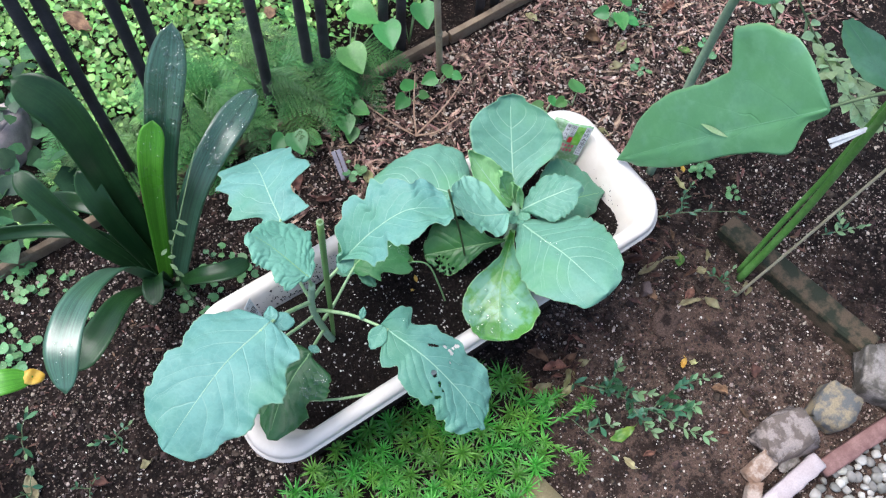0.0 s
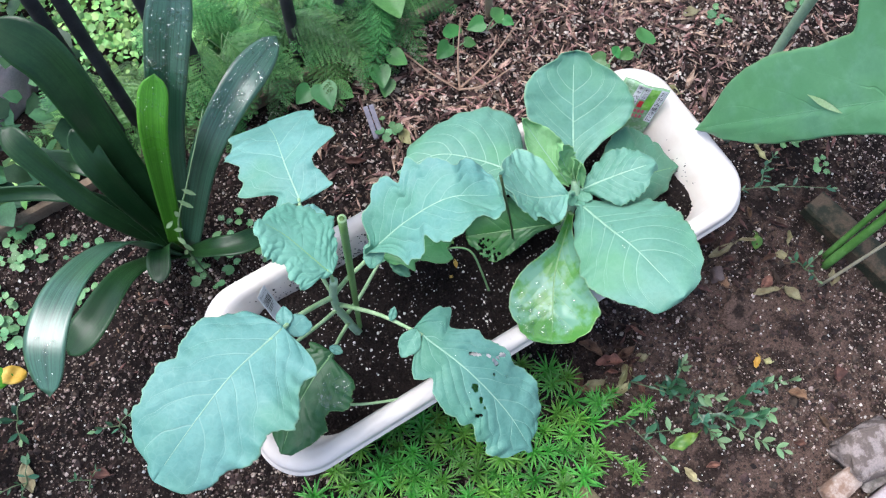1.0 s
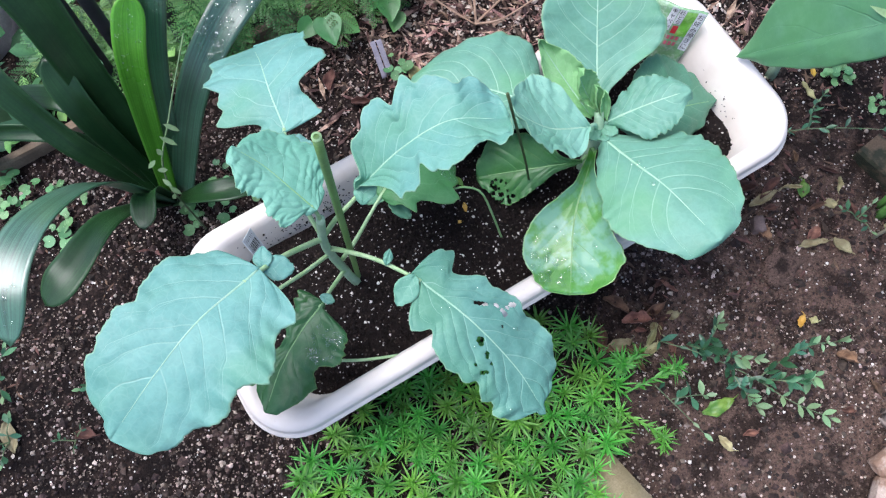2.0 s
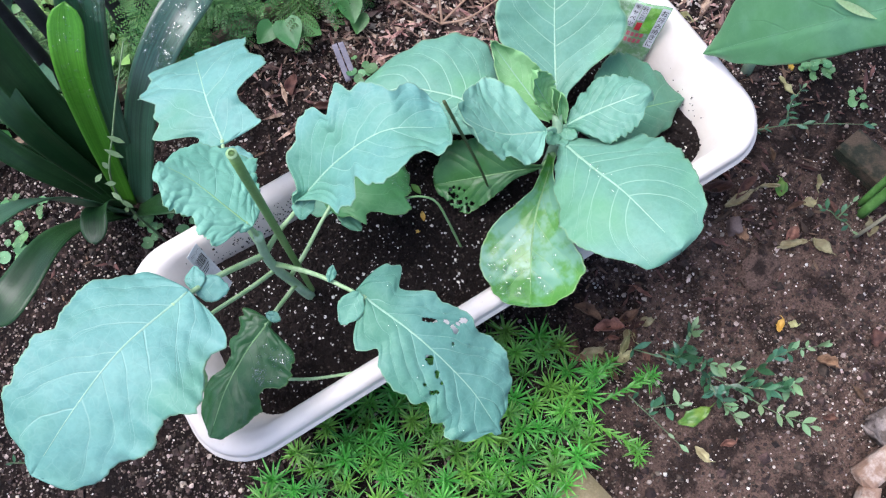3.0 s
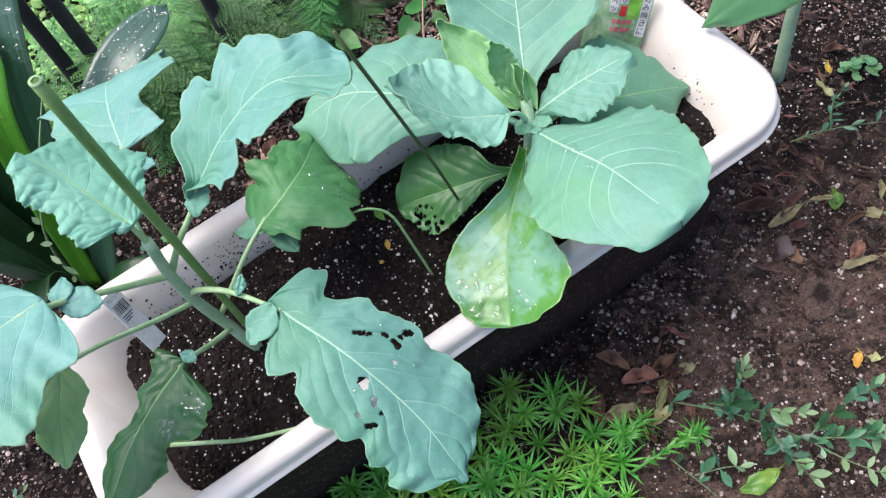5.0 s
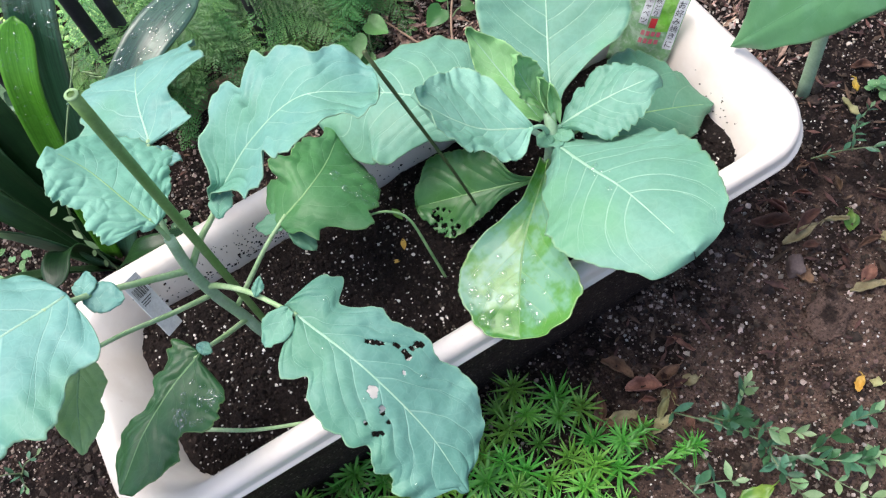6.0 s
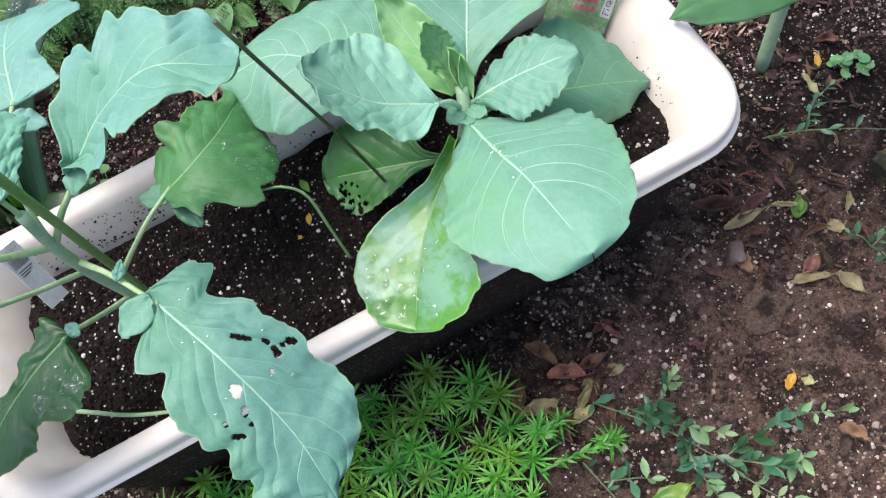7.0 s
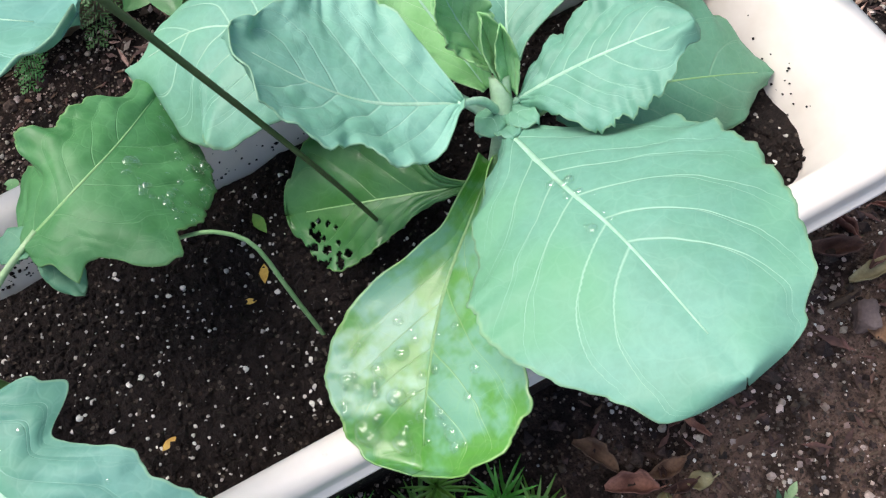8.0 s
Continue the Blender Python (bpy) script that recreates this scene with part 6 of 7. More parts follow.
        blade(p2, p0, p0 + d * ln + Vector((0, 0, dz)), (0, 0, 1), [20, 60, 78, 72, 66, 60, 46, 28, 8], [20, 58, 76, 74, 64, 60, 48, 28, 8], AUBERGINE, RIB_DULL, bend=0.012, cup=-0.008, ruffle=0.006, seed=90 + k, veins=5, rows=30, cols=9, teeth=0.004, ext=(0.05, 0.03))
    cn = thing("thin_cane", (0.432, -0.235, 0.0), "thin brown cane leaning in the soil", "cane")
    bm = bmesh.new()
    tube(bm, bez([(0.432, -0.235, -0.01), (0.49, -0.24, 0.14), (0.557, -0.244, 0.3), (0.63, -0.25, 0.48)], 10), [0.0024, 0.002], 7)
    part("cane", bm, CANE, cn)
    tg = thing("plant_tie", (0.475, -0.194, 0.386), "white plastic tie tag hanging on the stem", "tag")
    bm = bmesh.new()
    for k in (0, 1):
        plank(bm, (0.450, -0.187 - 0.006 * k, 0.386 - 0.004 * k), (0.500, -0.202, 0.392), 0.006, 0.0008, 3 + k, 0.0)
    part("strip", bm, WHITECARD, tg)
    sprig((0.68, 0.0, 0.0), [[(0.68, 0.0, 0.0), (0.665, 0.03, 0.2), (0.60, 0.06, 0.40)], [(0.60, 0.06, 0.40), (0.622, -0.03, 0.32), (0.615, -0.10, 0.30), (0.60, -0.18, 0.285)], [(0.62, -0.03, 0.315), (0.65, -0.09, 0.28), (0.66, -0.16, 0.26)],
                             [(0.615, -0.06, 0.31), (0.585, -0.11, 0.325), (0.575, -0.17, 0.32)], [(0.618, -0.08, 0.305), (0.63, -0.13, 0.30), (0.625, -0.19, 0.28)]], 17,
          "shrub with pale sage-green oval leaves", 0.0, seed=77, thick=0.002, leaves=[SAGE_LEAF], spread_up=0.35, scale=1.15, name="pale_shrub")


build_broad_plant()


# ---- stones, edging bars, pebbles ----
def rock(bm, at, size, m_rot, seed, rough):
    """A broken stone: flat faces, worn edges, uneven skin."""
    rnd = random.Random(seed * 7 + 1)
    corner = [Vector((x, y, z)) for x in (-1, 1) for y in (-1, 1) for z in (-1, 1)]
    pts = [bm.verts.new(Vector((c.x * rnd.uniform(0.55, 1.05), c.y * rnd.uniform(0.55, 1.05), c.z * rnd.uniform(0.75, 1.0)))) for c in corner]
    pts += [bm.verts.new(Vector((math.cos(a) * rnd.uniform(0.85, 1.1), math.sin(a) * rnd.uniform(0.85, 1.1), rnd.uniform(-0.6, 0.75)))) for a in (0.3, 1.7, 3.4, 4.9)]
    r = bmesh.ops.convex_hull(bm, input=pts)
    bmesh.ops.delete(bm, geom=[v for v in bm.verts if not v.link_faces], context="VERTS")
    bmesh.ops.bevel(bm, geom=list(bm.edges), offset=0.055, segments=2, affect="EDGES")
    bmesh.ops.triangulate(bm, faces=list(bm.faces))
    bmesh.ops.subdivide_edges(bm, edges=[e for e in bm.edges if e.calc_length() > 0.25], cuts=3, use_grid_fill=True)
    off = Vector((seed * 3.7, seed * 1.3, seed * 2.1))
    for v in bm.verts:
        c = v.co * (1 + rough * 0.7 * noise.noise(v.co * 1.8 + off) + 0.07 * noise.noise(v.co * 4.5 + off) + 0.03 * noise.noise(v.co * 11 + off))
        v.co = Vector(at) + m_rot @ Vector((c.x * size[0], c.y * size[1], c.z * size[2]))


def stone(name, at, size, yaw, material, label, seed, rough=0.2):
    bm = bmesh.new()
    rock(bm, at, size, Euler((0.05, -0.04, radians(yaw))).to_matrix(), seed, rough)
    return tagged(part(name, bm, material), label, "stone", "stones by the path")


stone("rock", (0.338, -0.448, 0.016), (0.050, 0.040, 0.026), -12, ROCK_SPOT, "mottled grey and pinkish flat rock", 1)
stone("rock", (0.422, -0.452, 0.018), (0.036, 0.030, 0.030), 20, ROCK_OCHRE, "grey rock with ochre veins", 2)
stone("rock", (0.520, -0.462, 0.022), (0.045, 0.040, 0.035), 40, ROCK_GREY, "large rough grey rock", 3)
stone("rock", (0.268, -0.458, 0.012), (0.029, 0.015, 0.014), 8, ROCK_TAN, "tan block of broken stone", 4, 0.1)
stone("rock", (0.228, -0.486, 0.010), (0.026, 0.012, 0.012), 38, ROCK_TAN, "narrow tan stone chip", 5, 0.1)
stone("rock", (0.312, -0.476, 0.006), (0.020, 0.010, 0.010), 0, ROCK_GREY, "small grey stone wedged under the rock", 6)
stone("soil_clod", (0.305, -0.206, 0.001), (0.027, 0.020, 0.0055), 20, SOIL, "flat dark clod of hardened soil", 7, 0.5)
stone("rock", (0.318, -0.205 + 0.06, 0.004), (0.012, 0.008, 0.007), 60, GRIT, "small dull stone on the soil", 8)
stone("rock", (-0.44, 0.66, 0.03), (0.07, 0.05, 0.05), 30, PALEBAR, "pale stone beyond the fence", 9)


def build_bars():
    for k, (a, b, m_, lab) in enumerate((((0.215, -0.505, 0.012), (0.346, -0.499, 0.016), PALEBAR, "pale faded edging bar beside the pebbles"), ((0.345, -0.512, 0.010), (0.60, -0.530, 0.014), PINKBAR, "dull red edging bar beside the rocks"))):
        bm = bmesh.new()
        plank(bm, a, b, 0.026, 0.024, 20 + k, 0.002)
        tagged(part("edging_bar", bm, m_), lab, "edging")
    bm = bmesh.new()
    box(bm, (0.055, 0.11, 0.026), pose(-0.026, -0.340, 0.010, 0, 0, 10), 0.003)
    tagged(part("stone_slab", bm, SLAB), "sandy yellow slab edge under the sedum", "slab")
    rnd = random.Random(8)
    shapes = []
    for k in range(5):
        b2 = bmesh.new()
        lump(b2, (0, 0, 0), (0.0080, 0.0066, 0.0050), Matrix.Identity(3), 30 + k, 0.25, 2)
        shapes.append(mesh_of("pebble_mesh", b2, PEBBLE))
    pts = []
    while len(pts) < 280:
        x, y = rnd.uniform(0.24, 0.62), rnd.uniform(-0.68, -0.525)
        if all((x - a) ** 2 + (y - b) ** 2 < 9 and (x - a) ** 2 + (y - b) ** 2 > 0.0088 ** 2 for a, b in pts):
            pts.append((x, y))
    for x, y in pts:
        ob = new("pebble", rnd.choice(shapes))
        ob.matrix_world = Matrix.Translation((x, y, ground_height(x, y) + 0.004)) @ Euler((rnd.uniform(-0.5, 0.5), rnd.uniform(-0.5, 0.5), rnd.uniform(0, 6.28))).to_matrix().to_4x4() @ Matrix.Scale(rnd.uniform(0.7, 1.35), 4)
        tagged(ob, "pale rounded garden pebble", "pebble", "pebbles on the path")


build_bars()


# ---- label, tag and packet ----
def glyph(sign):
    """One printed sign as a flat mesh, an em wide."""
    cu = bpy.data.curves.new("sign", "FONT")
    cu.body = sign
    tmp = new("sign", cu)
    bpy.context.view_layer.update()
    me = bpy.data.meshes.new_from_object(tmp.evaluated_get(bpy.context.evaluated_depsgraph_get()))
    bpy.data.objects.remove(tmp)
    me.materials.clear()
    me.materials.append(INK)
    return me


def build_label():
    lb = thing("plant_label", (-0.236, 0.055, 0.18), "white plastic plant label with a barcode, stuck in the soil", "label")
    top_l, top_r = Vector((-0.2455, 0.0705, 0.2560)), Vector((-0.2330, 0.0845, 0.2445))
    down = Vector((0.0057, -0.0300, -0.0485)).normalized()
    across = (top_r - top_l).normalized()
    nz = across.cross(down).normalized()
    nz = nz if nz.z > 0 else -nz

    def card(bm, u0, u1, v0, v1, lift):
        q = [top_l + across * (u * 1.45) + down * v + nz * lift for u, v in ((u0, v0), (u1, v0), (u1, v1), (u0, v1))]
        f = bm.faces.new([bm.verts.new(p) for p in q])
        return f

    bm = bmesh.new()
    f = card(bm, 0, 0.015, 0, 0.062, 0)
    r = bmesh.ops.extrude_face_region(bm, geom=[f])
    for v in r["geom"]:
        if isinstance(v, bmesh.types.BMVert):
            v.co -= nz * 0.0006
    part("card", bm, WHITECARD, lb, "", False)
    bm = bmesh.new()
    u = 0.002
    rnd = random.Random(4)
    while u < 0.0125:
        w = rnd.choice((0.0003, 0.0005, 0.0008))
        card(bm, u, u + w, 0.010, 0.020, 0.0003)
        u += w + rnd.choice((0.0003, 0.0006))
    part("barcode", bm, INK, lb, "", False)
    bm = bmesh.new()
    for k in range(3):
        card(bm, 0.002, 0.012 - 0.002 * k, 0.0225 + 0.0022 * k, 0.0233 + 0.0022 * k, 0.0003)
    part("print", bm, INK, lb, "", False)
    for k, sign in enumerate("\u30d6\u30ed\u30c3\u30b3\u30ea\u30fc"):
        me = glyph(sign)
        for vert in me.vertices:
            vert.co = top_l + across * (0.0022 + 0.0029 * k + vert.co.x * 0.0029) + down * (0.0062 - vert.co.y * 0.0036) + nz * 0.0004
        ob = new("printed_sign", me)
        ob.parent = lb
        ob.matrix_parent_inverse = Matrix.Translation(-lb.location)
    tg = thing("marker_tag", (0.02, 0.31, 0.0), "folded grey-lilac plastic marker strip in the soil", "tag")
    for k, (a, b) in enumerate((((0.022, 0.336, 0.034), (0.0155, 0.295, 0.004)), ((0.0305, 0.334, 0.034), (0.0245, 0.295, 0.006)))):
        bm = bmesh.new()
        plank(bm, a, b, 0.0072, 0.0012, 40 + k, 0.0003)
        part("strip", bm, LILAC, tg)


build_label()


def build_packet():
    """A crumpled seed packet propped in the far corner of the pot."""
    pk = thing("seed_packet", (0.275, 0.05, 0.175), "crumpled green seed packet with dark print propped in the planter", "packet")
    o = Vector((0.252, 0.0756, 0.190))
    ux, uz = Vector((0.0225, -0.029, 0.0)), Vector((0.020, 0.005, 0.050))
    nz = uz.cross(ux).normalized()
    nz = nz if nz.y < 0 or nz.z > 0 else -nz

    def at(u, v, lift=0.0):
        bulge = 0.004 * math.sin(math.pi * min(max(u, 0), 1)) + 0.0018 * noise.noise(Vector((u * 3, v * 4, 2)))
        return o + ux * u + uz * v + nz * (bulge + lift)

    def sheet(bm, u0, u1, v0, v1, lift, nu=8, nv=10):
        g = [[bm.verts.new(at(u0 + (u1 - u0) * i / nu, v0 + (v1 - v0) * j / nv, lift)) for i in range(nu + 1)] for j in range(nv + 1)]
        for j in range(nv):
            for i in range(nu):
                bm.faces.new((g[j][i], g[j][i + 1], g[j + 1][i + 1], g[j + 1][i]))

    bm = bmesh.new()
    sheet(bm, -0.30, 1.24, -0.34, 1.06, 0, 16, 12)
    ob = part("pouch", bm, PACKGREEN, pk)
    so = ob.modifiers.new("thick", "SOLIDIFY")
    so.thickness, so.offset = 0.003, -1.0
    bm = bmesh.new()
    sheet(bm, 0.68, 0.98, 0.40, 1.02, 0.0005)
    part("lime_panel", bm, LIME, pk)
    bm = bmesh.new()
    sheet(bm, 0.50, 0.66, 0.46, 0.64, 0.0008, 3, 3)
    part("red_mark", bm, RED, pk)
    bm = bmesh.new()
    for j in range(2):
        for i in range(4):
            sheet(bm, 0.36 + 0.13 * i, 0.45 + 0.13 * i, 0.16 + 0.14 * j, 0.25 + 0.14 * j, 0.0008, 1, 1)
    part("pink_print", bm, PINK, pk)
    for u0, u1, v0, v1 in ((0.99, 1.22, 0.08, 1.04), (0.46, 0.66, 0.68, 1.05), (0.22, 0.44, 0.50, 1.05)):
        bm = bmesh.new()
        sheet(bm, u0, u1, v0, v1, 0.0006, 3, 8)
        part("white_band", bm, WHITECARD, pk)

    def column(words, u0, v_top, wide, tall):
        """Writing that runs downwards, sign by sign."""
        for k, sign in enumerate(words):
            me = glyph(sign)
            for vert in me.vertices:
                vert.co = at(u0 + vert.co.x * wide, v_top - tall * (k + 0.85) + vert.co.y * tall * 0.95, 0.0012)
            ob = new("printed_sign", me)
            ob.parent = pk
            ob.matrix_parent_inverse = Matrix.Translation(-pk.location)

    column("\u304a\u597d\u307f\u713c\u304d\u306b", 1.005, 1.02, 0.20, 0.152)
    column("\u79cb\u3069\u308a", 0.475, 1.04, 0.165, 0.118)
    column("\u30ad\u30e3\u30d9\u30c4", 0.235, 1.04, 0.185, 0.130)


build_packet()


# ---- fallen leaves ----
def fallen(at, length, width, yaw, material, label, curl=0.15, seed=1, tilt=0.0, lift=0.004, roll=0.0):
    rnd = random.Random(seed)
    x, y = at
    bm = bmesh.new()
    n, cols = 9, 3
    prev = None
    for i in range(n + 1):
        s = i / n
        w = width / 2 * math.sin(math.pi * min(max(s, 0.03), 0.97)) ** 0.8 * (1 + 0.40 * noise.noise(Vector((s * 5, seed * 1.3, 0))))
        row = []
        for j in range(-cols, cols + 1):
            v = j / cols
            z = curl * w * v * v * 1.6 + curl * length * 0.35 * (s - 0.5) ** 2 * 2 + 0.0045 * noise.noise(Vector((s * 4, v * 1.5, seed * 1.7))) + 0.0022 * noise.noise(Vector((s * 9, v * 4, seed * 2.7)))
            if roll:
                a = roll * v
                z += w * (1 - math.cos(a)) / roll
                v = math.sin(a) / roll
            row.append(bm.verts.new((v * w * (1 + 0.35 * noise.noise(Vector((s * 7, 3 * v, seed * 4.1)))) + 0.10 * length * math.sin(2.6 * s + seed), (s - 0.5) * length, z)))
        if prev:
            for j in range(2 * cols):
                bm.faces.new((prev[j], prev[j + 1], row[j + 1], row[j]))
        prev = row
    x0 = 0.10 * length * math.sin(seed)
    tube(bm, [Vector((x0, -length * 0.49, 0.002)), Vector((x0 + 0.002, -length * 0.62, 0.002)), Vector((x0 + 0.004, -length * 0.72, 0.0))], 0.0006, 4)
    m = Matrix.Translation((x, y, ground_height(x, y) + lift)) @ Euler((rnd.uniform(-0.15, 0.15) + tilt, rnd.uniform(-0.2, 0.2), radians(yaw))).to_matrix().to_4x4()
    ob = part("fallen_leaf", bm, material)
    ob.matrix_world = m
    so = ob.modifiers.new("thick", "SOLIDIFY")
    so.thickness = 0.0006
    return tagged(ob, label, "leaf", "fallen leaves on the soil")


BROWN_L, PALE_L, YEL_L, GRN_L = "curled brown dead leaf on the soil", "pale withered leaf on the soil", "small yellow fallen leaf on the soil", "green fallen leaf turning yellow at its edge"
for k, (x, y, ln, w, yaw, m_, lab, cu) in enumerate((
        (0.316, -0.159, 0.028, 0.018, 20, DRYLEAF, BROWN_L, 0.2), (0.362, -0.203, 0.045, 0.014, 60, PALELEAF, PALE_L, 0.25), (0.392, -0.223, 0.034, 0.018, 10, PALELEAF, PALE_L, 0.2), (0.372, -0.190, 0.03, 0.016, 100, DRYLEAF, BROWN_L, 0.3),
        (0.417, -0.169, 0.020, 0.014, 70, PALELEAF, PALE_L, 0.2), (0.399, -0.136, 0.030, 0.019, 150, GREENFALL, GRN_L, 0.3), (0.287, -0.275, 0.022, 0.009, 130, YELLOWLEAF, YEL_L, 0.3), (0.300, -0.281, 0.013, 0.010, 30, PALELEAF, PALE_L, 0.2),
        (0.303, -0.339, 0.034, 0.020, 20, DRYLEAF, "tan dead leaf on the soil", 0.25), (0.136, -0.304, 0.050, 0.019, 75, GREENFALL, GRN_L, 0.15), (0.078, -0.180, 0.040, 0.018, 80, PALELEAF, "greenish withered leaf on the soil", 0.2),
        (0.083, -0.206, 0.052, 0.015, 15, DRYLEAF, BROWN_L, 0.5), (0.107, -0.208, 0.032, 0.017, 110, PALELEAF, "greenish withered leaf on the soil", 0.2), (0.112, -0.170, 0.05, 0.018, 60, DRYLEAF, BROWN_L, 0.45), (0.155, -0.186, 0.022, 0.016, 60, PALELEAF, PALE_L, 0.2),
        (0.140, -0.166, 0.042, 0.014, 75, DRYLEAF, BROWN_L, 0.4), (0.060, -0.165, 0.045, 0.014, 140, DRYLEAF, BROWN_L, 0.4), (0.118, -0.345, 0.028, 0.012, 20, PALELEAF, PALE_L, 0.2), (0.150, -0.352, 0.024, 0.012, 80, DRYLEAF, BROWN_L, 0.3), (0.10, -0.14, 0.05, 0.016, 30, DRYLEAF, BROWN_L, 0.4),
        (0.36, -0.115, 0.06, 0.014, 95, DRYLEAF, BROWN_L, 0.4), (0.345, -0.12, 0.05, 0.013, 75, PALELEAF, "greenish withered leaf on the soil", 0.3), (0.33, -0.09, 0.06, 0.018, 60, DRYLEAF, BROWN_L, 0.5), (0.39, -0.01, 0.04, 0.02, 10, DRYLEAF, BROWN_L, 0.3), (0.497, -0.025, 0.034, 0.010, 10, PALELEAF, PALE_L, 0.3),
        (0.525, -0.005, 0.022, 0.008, 150, YELLOWLEAF, YEL_L, 0.3), (0.545, 0.01, 0.035, 0.012, 50, DRYLEAF, BROWN_L, 0.3), (0.265, -0.39, 0.02, 0.014, 40, DRYLEAF, BROWN_L, 0.2), (0.31, -0.385, 0.03, 0.010, 170, DRYLEAF, BROWN_L, 0.2), (0.455, -0.235, 0.03, 0.016, 140, PALELEAF, "pale yellow-green withered leaf", 0.3),
        (0.37, -0.345, 0.03, 0.018, 150, DRYLEAF, BROWN_L, 0.3), (0.563, 0.300, 0.045, 0.034, 40, DRYLEAF, "tan dead leaf on the litter", 0.2), (0.563, 0.228, 0.034, 0.020, 70, PALELEAF, PALE_L, 0.2), (0.496, 0.402, 0.03, 0.02, 10, PALELEAF, PALE_L, 0.2), (0.60, 0.26, 0.04, 0.022, 100, PALELEAF, PALE_L, 0.2), (0.694, 0.187, 0.03, 0.02, 30, GREENFALL, GRN_L, 0.2),
        (0.73, 0.277, 0.05, 0.022, 110, DRYLEAF, BROWN_L, 0.3), (0.335, 0.225, 0.03, 0.016, 120, PALELEAF, PALE_L, 0.2), (0.45, 0.13, 0.032, 0.010, 25, PALELEAF, PALE_L, 0.2), (-0.615, 0.105, 0.05, 0.022, 160, PALELEAF, "pale yellow-green withered leaf", 0.2), (-0.535, 0.06, 0.035, 0.018, 40, DRYLEAF, BROWN_L, 0.2),
        (-0.03, 0.28, 0.04, 0.018, 60, DRYLEAF, BROWN_L, 0.3), (0.055, 0.275, 0.035, 0.018, 10, PALELEAF, PALE_L, 0.3), (-0.05, 0.33, 0.04, 0.02, 150, DRYLEAF, BROWN_L, 0.3), (-0.11, 0.18, 0.04, 0.014, 80, PALELEAF, PALE_L, 0.3), (-0.47, 0.045, 0.02, 0.012, 80, PALELEAF, PALE_L, 0.2))):
    fallen((x, y), ln * (0.72 if m_ is DRYLEAF else 0.82), w * (1.0 if m_ is DRYLEAF else 0.9), yaw, m_, lab, cu * 1.5, k, roll=(0.9 + 1.1 * ((k * 37) % 10) / 10 if m_ is DRYLEAF else 0.0))
rr = random.Random(31)
for k in range(30):
    x, y = (rr.gauss(0.115, 0.032), rr.gauss(-0.192, 0.018)) if k < 15 else (rr.uniform(0.33, 0.46), rr.uniform(-0.20, -0.05))
    m_ = rr.choice((DRYLEAF, DRYLEAF, LITTER, PALELEAF))
    fallen((x, y), rr.uniform(0.012, 0.030), rr.uniform(0.006, 0.013), rr.uniform(0, 360), m_, PALE_L if m_ is PALELEAF else BROWN_L, 0.5, 120 + k, rr.uniform(-0.3, 0.3), 0.005, rr.uniform(1.2, 2.2))
for k, (x, y, z, ln) in enumerate(((-0.225, 0.744, 0.11, 0.09), (-0.06, 0.695, 0.12, 0.08), (0.062, 0.591, 0.10, 0.06), (-0.03, 0.67, 0.11, 0.06), (0.03, 0.62, 0.10, 0.04))):
    ob = fallen((x, y), ln * 0.6, ln * 0.35, 40 + 50 * k, DRYLEAF, "large brown dead leaf caught in the green carpet", 0.4, 80 + k, 0.3, z)


# ---- soil crumbs, perlite, bark: uncountable bits ----
def bits(name, count, place, size, material, label, seed, flat=0.7, long=1.0, category="grit", knobbly=False):
    rnd = random.Random(seed)
    verts, faces = [], []
    base = [(1, 0, 0), (-1, 0, 0), (0, 1, 0), (0, -1, 0), (0, 0, 1), (0, 0, -1)]
    tri = [(0, 2, 4), (2, 1, 4), (1, 3, 4), (3, 0, 4), (2, 0, 5), (1, 2, 5), (3, 1, 5), (0, 3, 5)]
    if knobbly:
        mids, more = {}, []
        base = [Vector(q) for q in base]

        def mid(i, j):
            key = (min(i, j), max(i, j))
            if key not in mids:
                mids[key] = len(base)
                base.append(((base[i] + base[j]) / 2).normalized() * 0.93)
            return mids[key]

        for i, j, k in tri:
            a, b, c = mid(i, j), mid(j, k), mid(k, i)
            more += [(i, a, c), (a, j, b), (c, b, k), (a, b, c)]
        tri = more
    made = 0
    while made < count:
        p = place(rnd)
        if p is None:
            continue
        made += 1
        r = rnd.uniform(*size) * (1.0 if rnd.random() < 0.85 else 1.7)
        e = Euler((rnd.uniform(-0.5, 0.5), rnd.uniform(-0.5, 0.5), rnd.uniform(0, 6.28))).to_matrix()
        b = len(verts)
        for q in base:
            v = Vector((q[0] * r * long * rnd.uniform(0.7, 1.2), q[1] * r * rnd.uniform(0.7, 1.2), q[2] * r * flat * rnd.uniform(0.7, 1.2)))
            verts.append(Vector(p) + e @ v)
        faces += [(b + i, b + j, b + k) for i, j, k in tri]
    me = bpy.data.meshes.new(name)
    me.from_pydata(verts, [], faces)
    me.materials.append(material)
    return tagged(new(name, me), label, category, kind="stuff")


def on_bed(xr, yr, clump=0.0, lift=0.001):
    def f(rnd):
        x, y = rnd.uniform(*xr), rnd.uniform(*yr)
        if abs(x) < 0.28 and abs(y) < 0.08:
            return None
        if clump and noise.noise(Vector((x * 7, y * 7, 4.0))) < rnd.uniform(-0.5, 0.5) * clump:
            return None
        return (x, y, ground_height(x, y) + lift)
    return f


def in_pot(rnd):
    x, y = rnd.uniform(-0.268, 0.268), rnd.uniform(-0.082, 0.082)
    return (x, y, soil_top(x, y) + 0.0008)


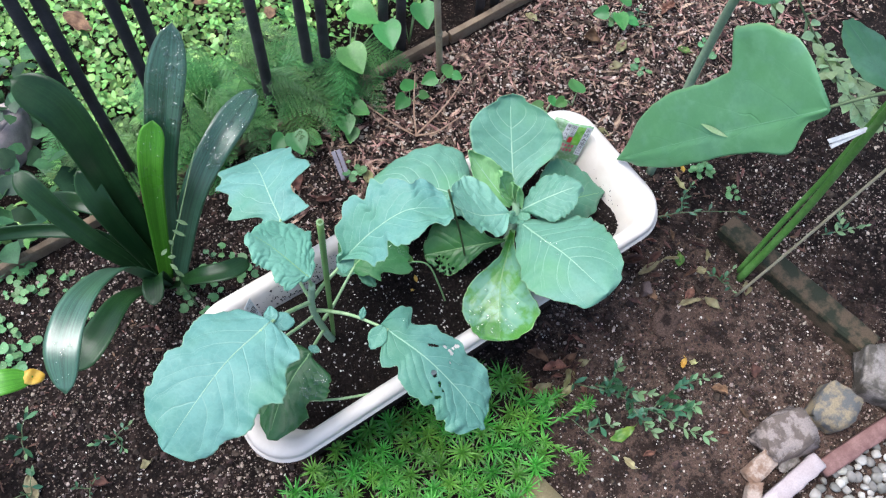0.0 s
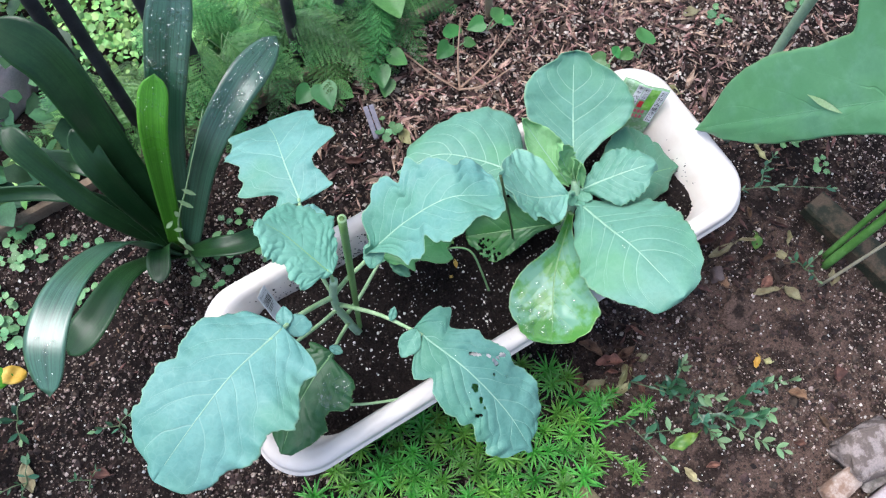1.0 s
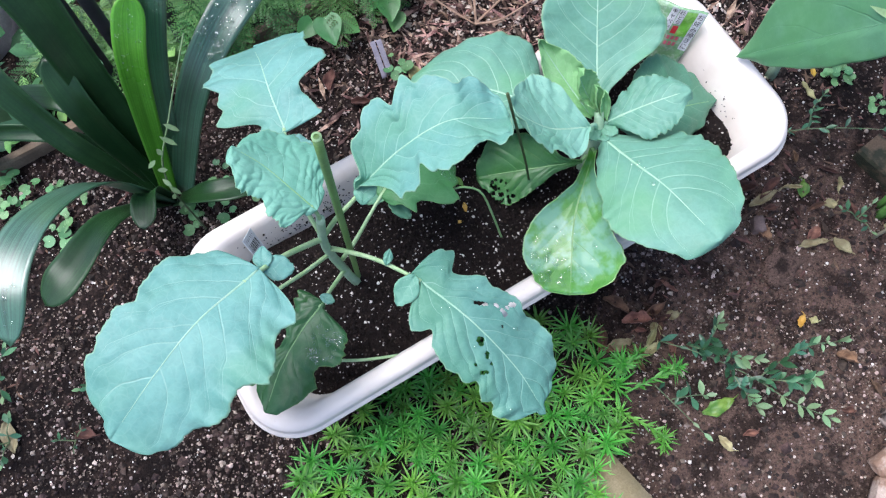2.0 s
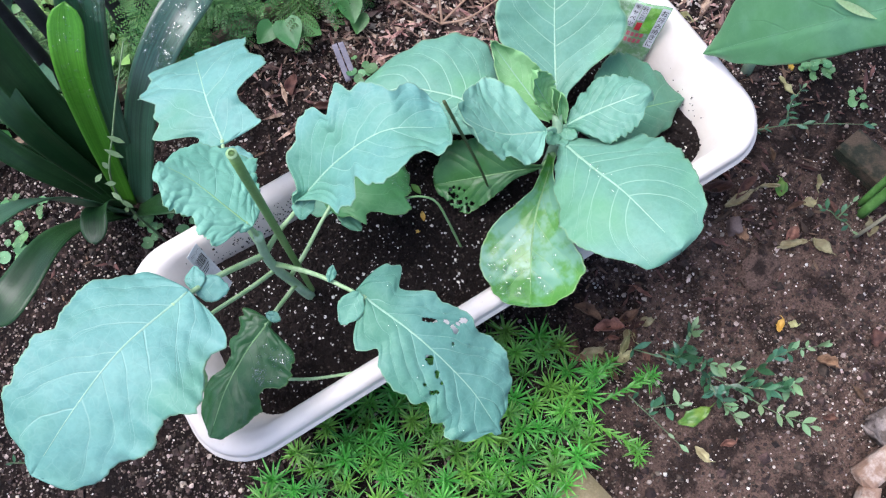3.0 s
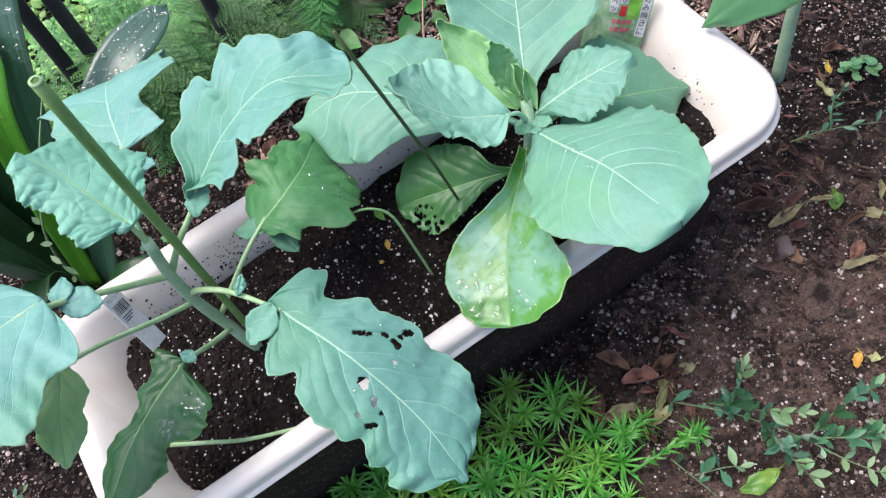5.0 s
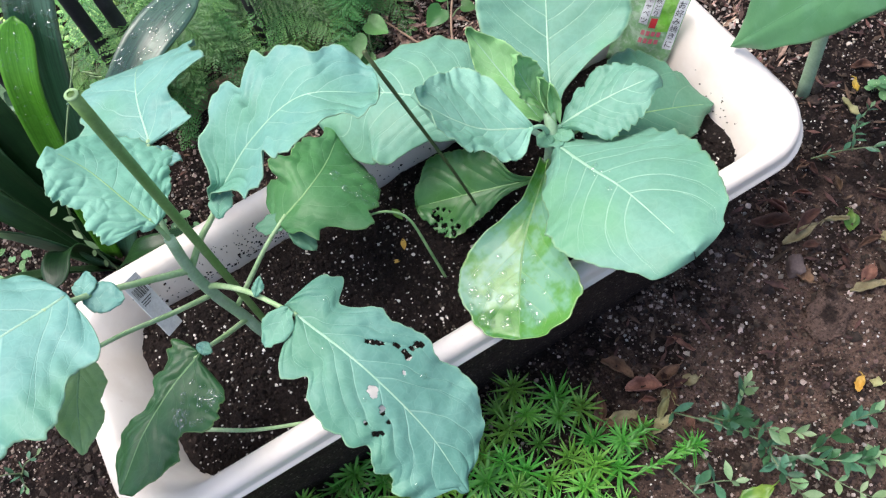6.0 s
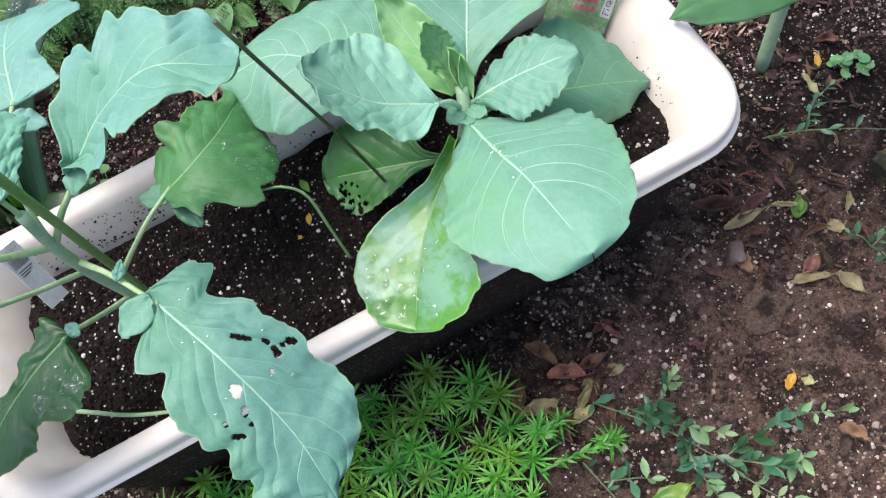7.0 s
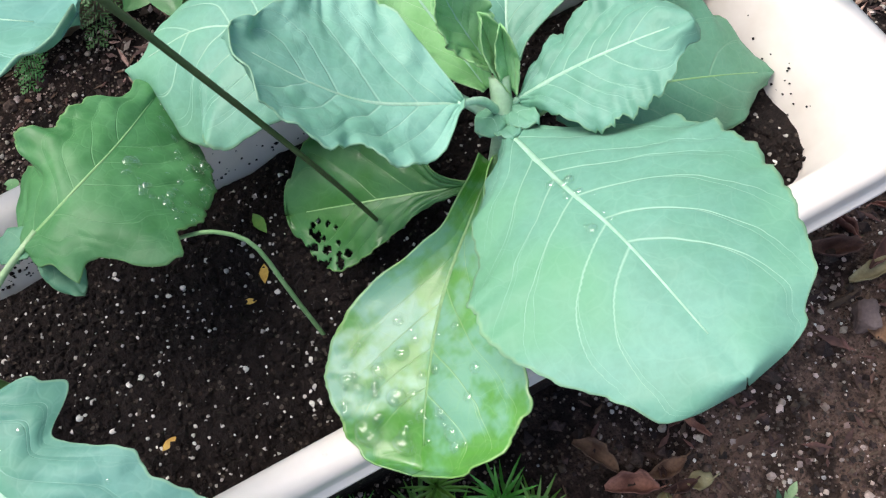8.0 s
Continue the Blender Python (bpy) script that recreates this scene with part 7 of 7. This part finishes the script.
bits("pale_grit", 7600, on_bed((-0.75, 0.85), (-0.62, 0.43), 1.0), (0.0006, 0.0022), PALECHIP, "pale tan and pinkish grit on the soil", 16, knobbly=True)
bits("perlite_grains", 4200, on_bed((-0.75, 0.85), (-0.62, 0.43)), (0.0005, 0.0015), PERLITE, "white perlite grains scattered over the soil", 1, knobbly=True)
bits("grit_grains", 12000, on_bed((-0.75, 0.9), (-0.62, 0.43), 1.0), (0.0007, 0.0024), GRIT, "tan and brown grit in the soil", 2)
bits("soil_clods", 1500, on_bed((-0.75, 0.9), (-0.62, 0.43), 0.8, -0.001), (0.0022, 0.0055), CRUMB, "loose dark lumps of garden soil", 13, 0.75, 1.0, "soil", True)
def on_dry(rnd):
    x, y = rnd.gauss(0.30, 0.13), rnd.gauss(-0.32, 0.10)
    if y > -0.13 or y < -0.6:
        return None
    return (x, y, ground_height(x, y) + 0.001)


bits("dry_crumbs", 6500, on_dry, (0.0006, 0.0018), DRYCRUMB, "crumbs of dried brown soil", 17, 0.8, 1.0, "soil")
bits("fine_grit", 26000, on_bed((-0.75, 0.9), (-0.62, 0.43), 0.9), (0.0004, 0.0011), GRIT, "fine pale and brown grit in the soil", 12)
bits("soil_crumbs", 11000, on_bed((-0.75, 0.9), (-0.62, 0.43)), (0.0014, 0.0045), CRUMB, "loose dark soil crumbs", 3, 0.8)
bits("potting_crumbs", 6000, in_pot, (0.0010, 0.0032), POT_SOIL, "loose crumbs of black potting soil", 4, 0.8)
bits("potting_perlite", 1500, in_pot, (0.0005, 0.0013), PERLITE, "white perlite grains in the potting soil", 5, knobbly=True)


def back_bed(rnd):
    x, y = rnd.uniform(-0.1, 1.15), rnd.uniform(0.06, 0.43)
    if rnd.random() > 0.15 + 1.1 * min(1.0, max(0.0, (y - 0.05) / 0.2)) * min(1.0, max(0.1, (x + 0.1) / 0.3)):
        return None
    return (x, y, ground_height(x, y) + 0.003)


def side_bed(rnd):
    x, y = rnd.uniform(0.10, 0.75), rnd.uniform(-0.25, 0.10)
    if x < 0.31 and y > -0.1:
        return None
    return (x, y, ground_height(x, y) + 0.003)


bits("pale_chips", 3200, back_bed, (0.0010, 0.0030), PALECHIP, "pale chips and husks among the bark litter", 14, 0.5, 1.5, "mulch")
bits("fine_litter", 5000, back_bed, (0.0006, 0.0014), LITTER, "fine dark leaf and bark litter", 15, 0.5, 4.0, "mulch")
bits("bark_shreds", 5200, back_bed, (0.0009, 0.0030), BARK, "reddish brown bark shreds and litter", 6, 0.45, 5.2, "mulch")
bits("bark_scraps", 620, side_bed, (0.0010, 0.0024), LITTER, "brown bark scraps and leaf litter", 7, 0.35, 4.0, "mulch")
bits("bark_scraps", 520, on_bed((-0.7, 0.0), (0.10, 0.43)), (0.0009, 0.0022), LITTER, "brown bark scraps and leaf litter", 8, 0.35, 4.0, "mulch")


def pot_bit(x, y, ln, material, label, yaw):
    bm = bmesh.new()
    d = Vector((math.cos(radians(yaw)), math.sin(radians(yaw)), 0.15)) * ln
    p = Vector((x, y, soil_top(x, y) + 0.002))
    leaflet(bm, p, p + d, (0, -0.2, 1), ln * 0.45, 0.3, 0.2, 4)
    ob = part("leaf_scrap", bm, material)
    tagged(ob, label, "leaf", "leaf scraps on the potting soil")


pot_bit(-0.028, 0.007, 0.012, YELLOWLEAF, "small yellow leaf scrap on potting soil", 70)
pot_bit(-0.036, 0.000, 0.008, YELLOWLEAF, "small yellow leaf scrap on potting soil", 160)
pot_bit(-0.112, -0.052, 0.010, YELLOWLEAF, "orange-yellow leaf scrap on potting soil", 20)
pot_bit(-0.015, 0.034, 0.016, GREENFALL, "small green leaf scrap on potting soil", 100)


def on_wall(rnd):
    z = 0.174 + 0.036 * rnd.random() ** 1.8
    k = rnd.random()
    if k < 0.94:
        return (rnd.gauss(-0.13, 0.07), 0.0868 + (z - 0.168) * 0.178, z)
    return (0.2755 + (z - 0.178) * 0.36, rnd.gauss(-0.025, 0.02), 0.171 + (z - 0.178) * 0.7)


bits("wall_crumbs", 380, on_wall, (0.0004, 0.0013), POT_SOIL, "soil crumbs stuck to the inner wall of the planter", 9)
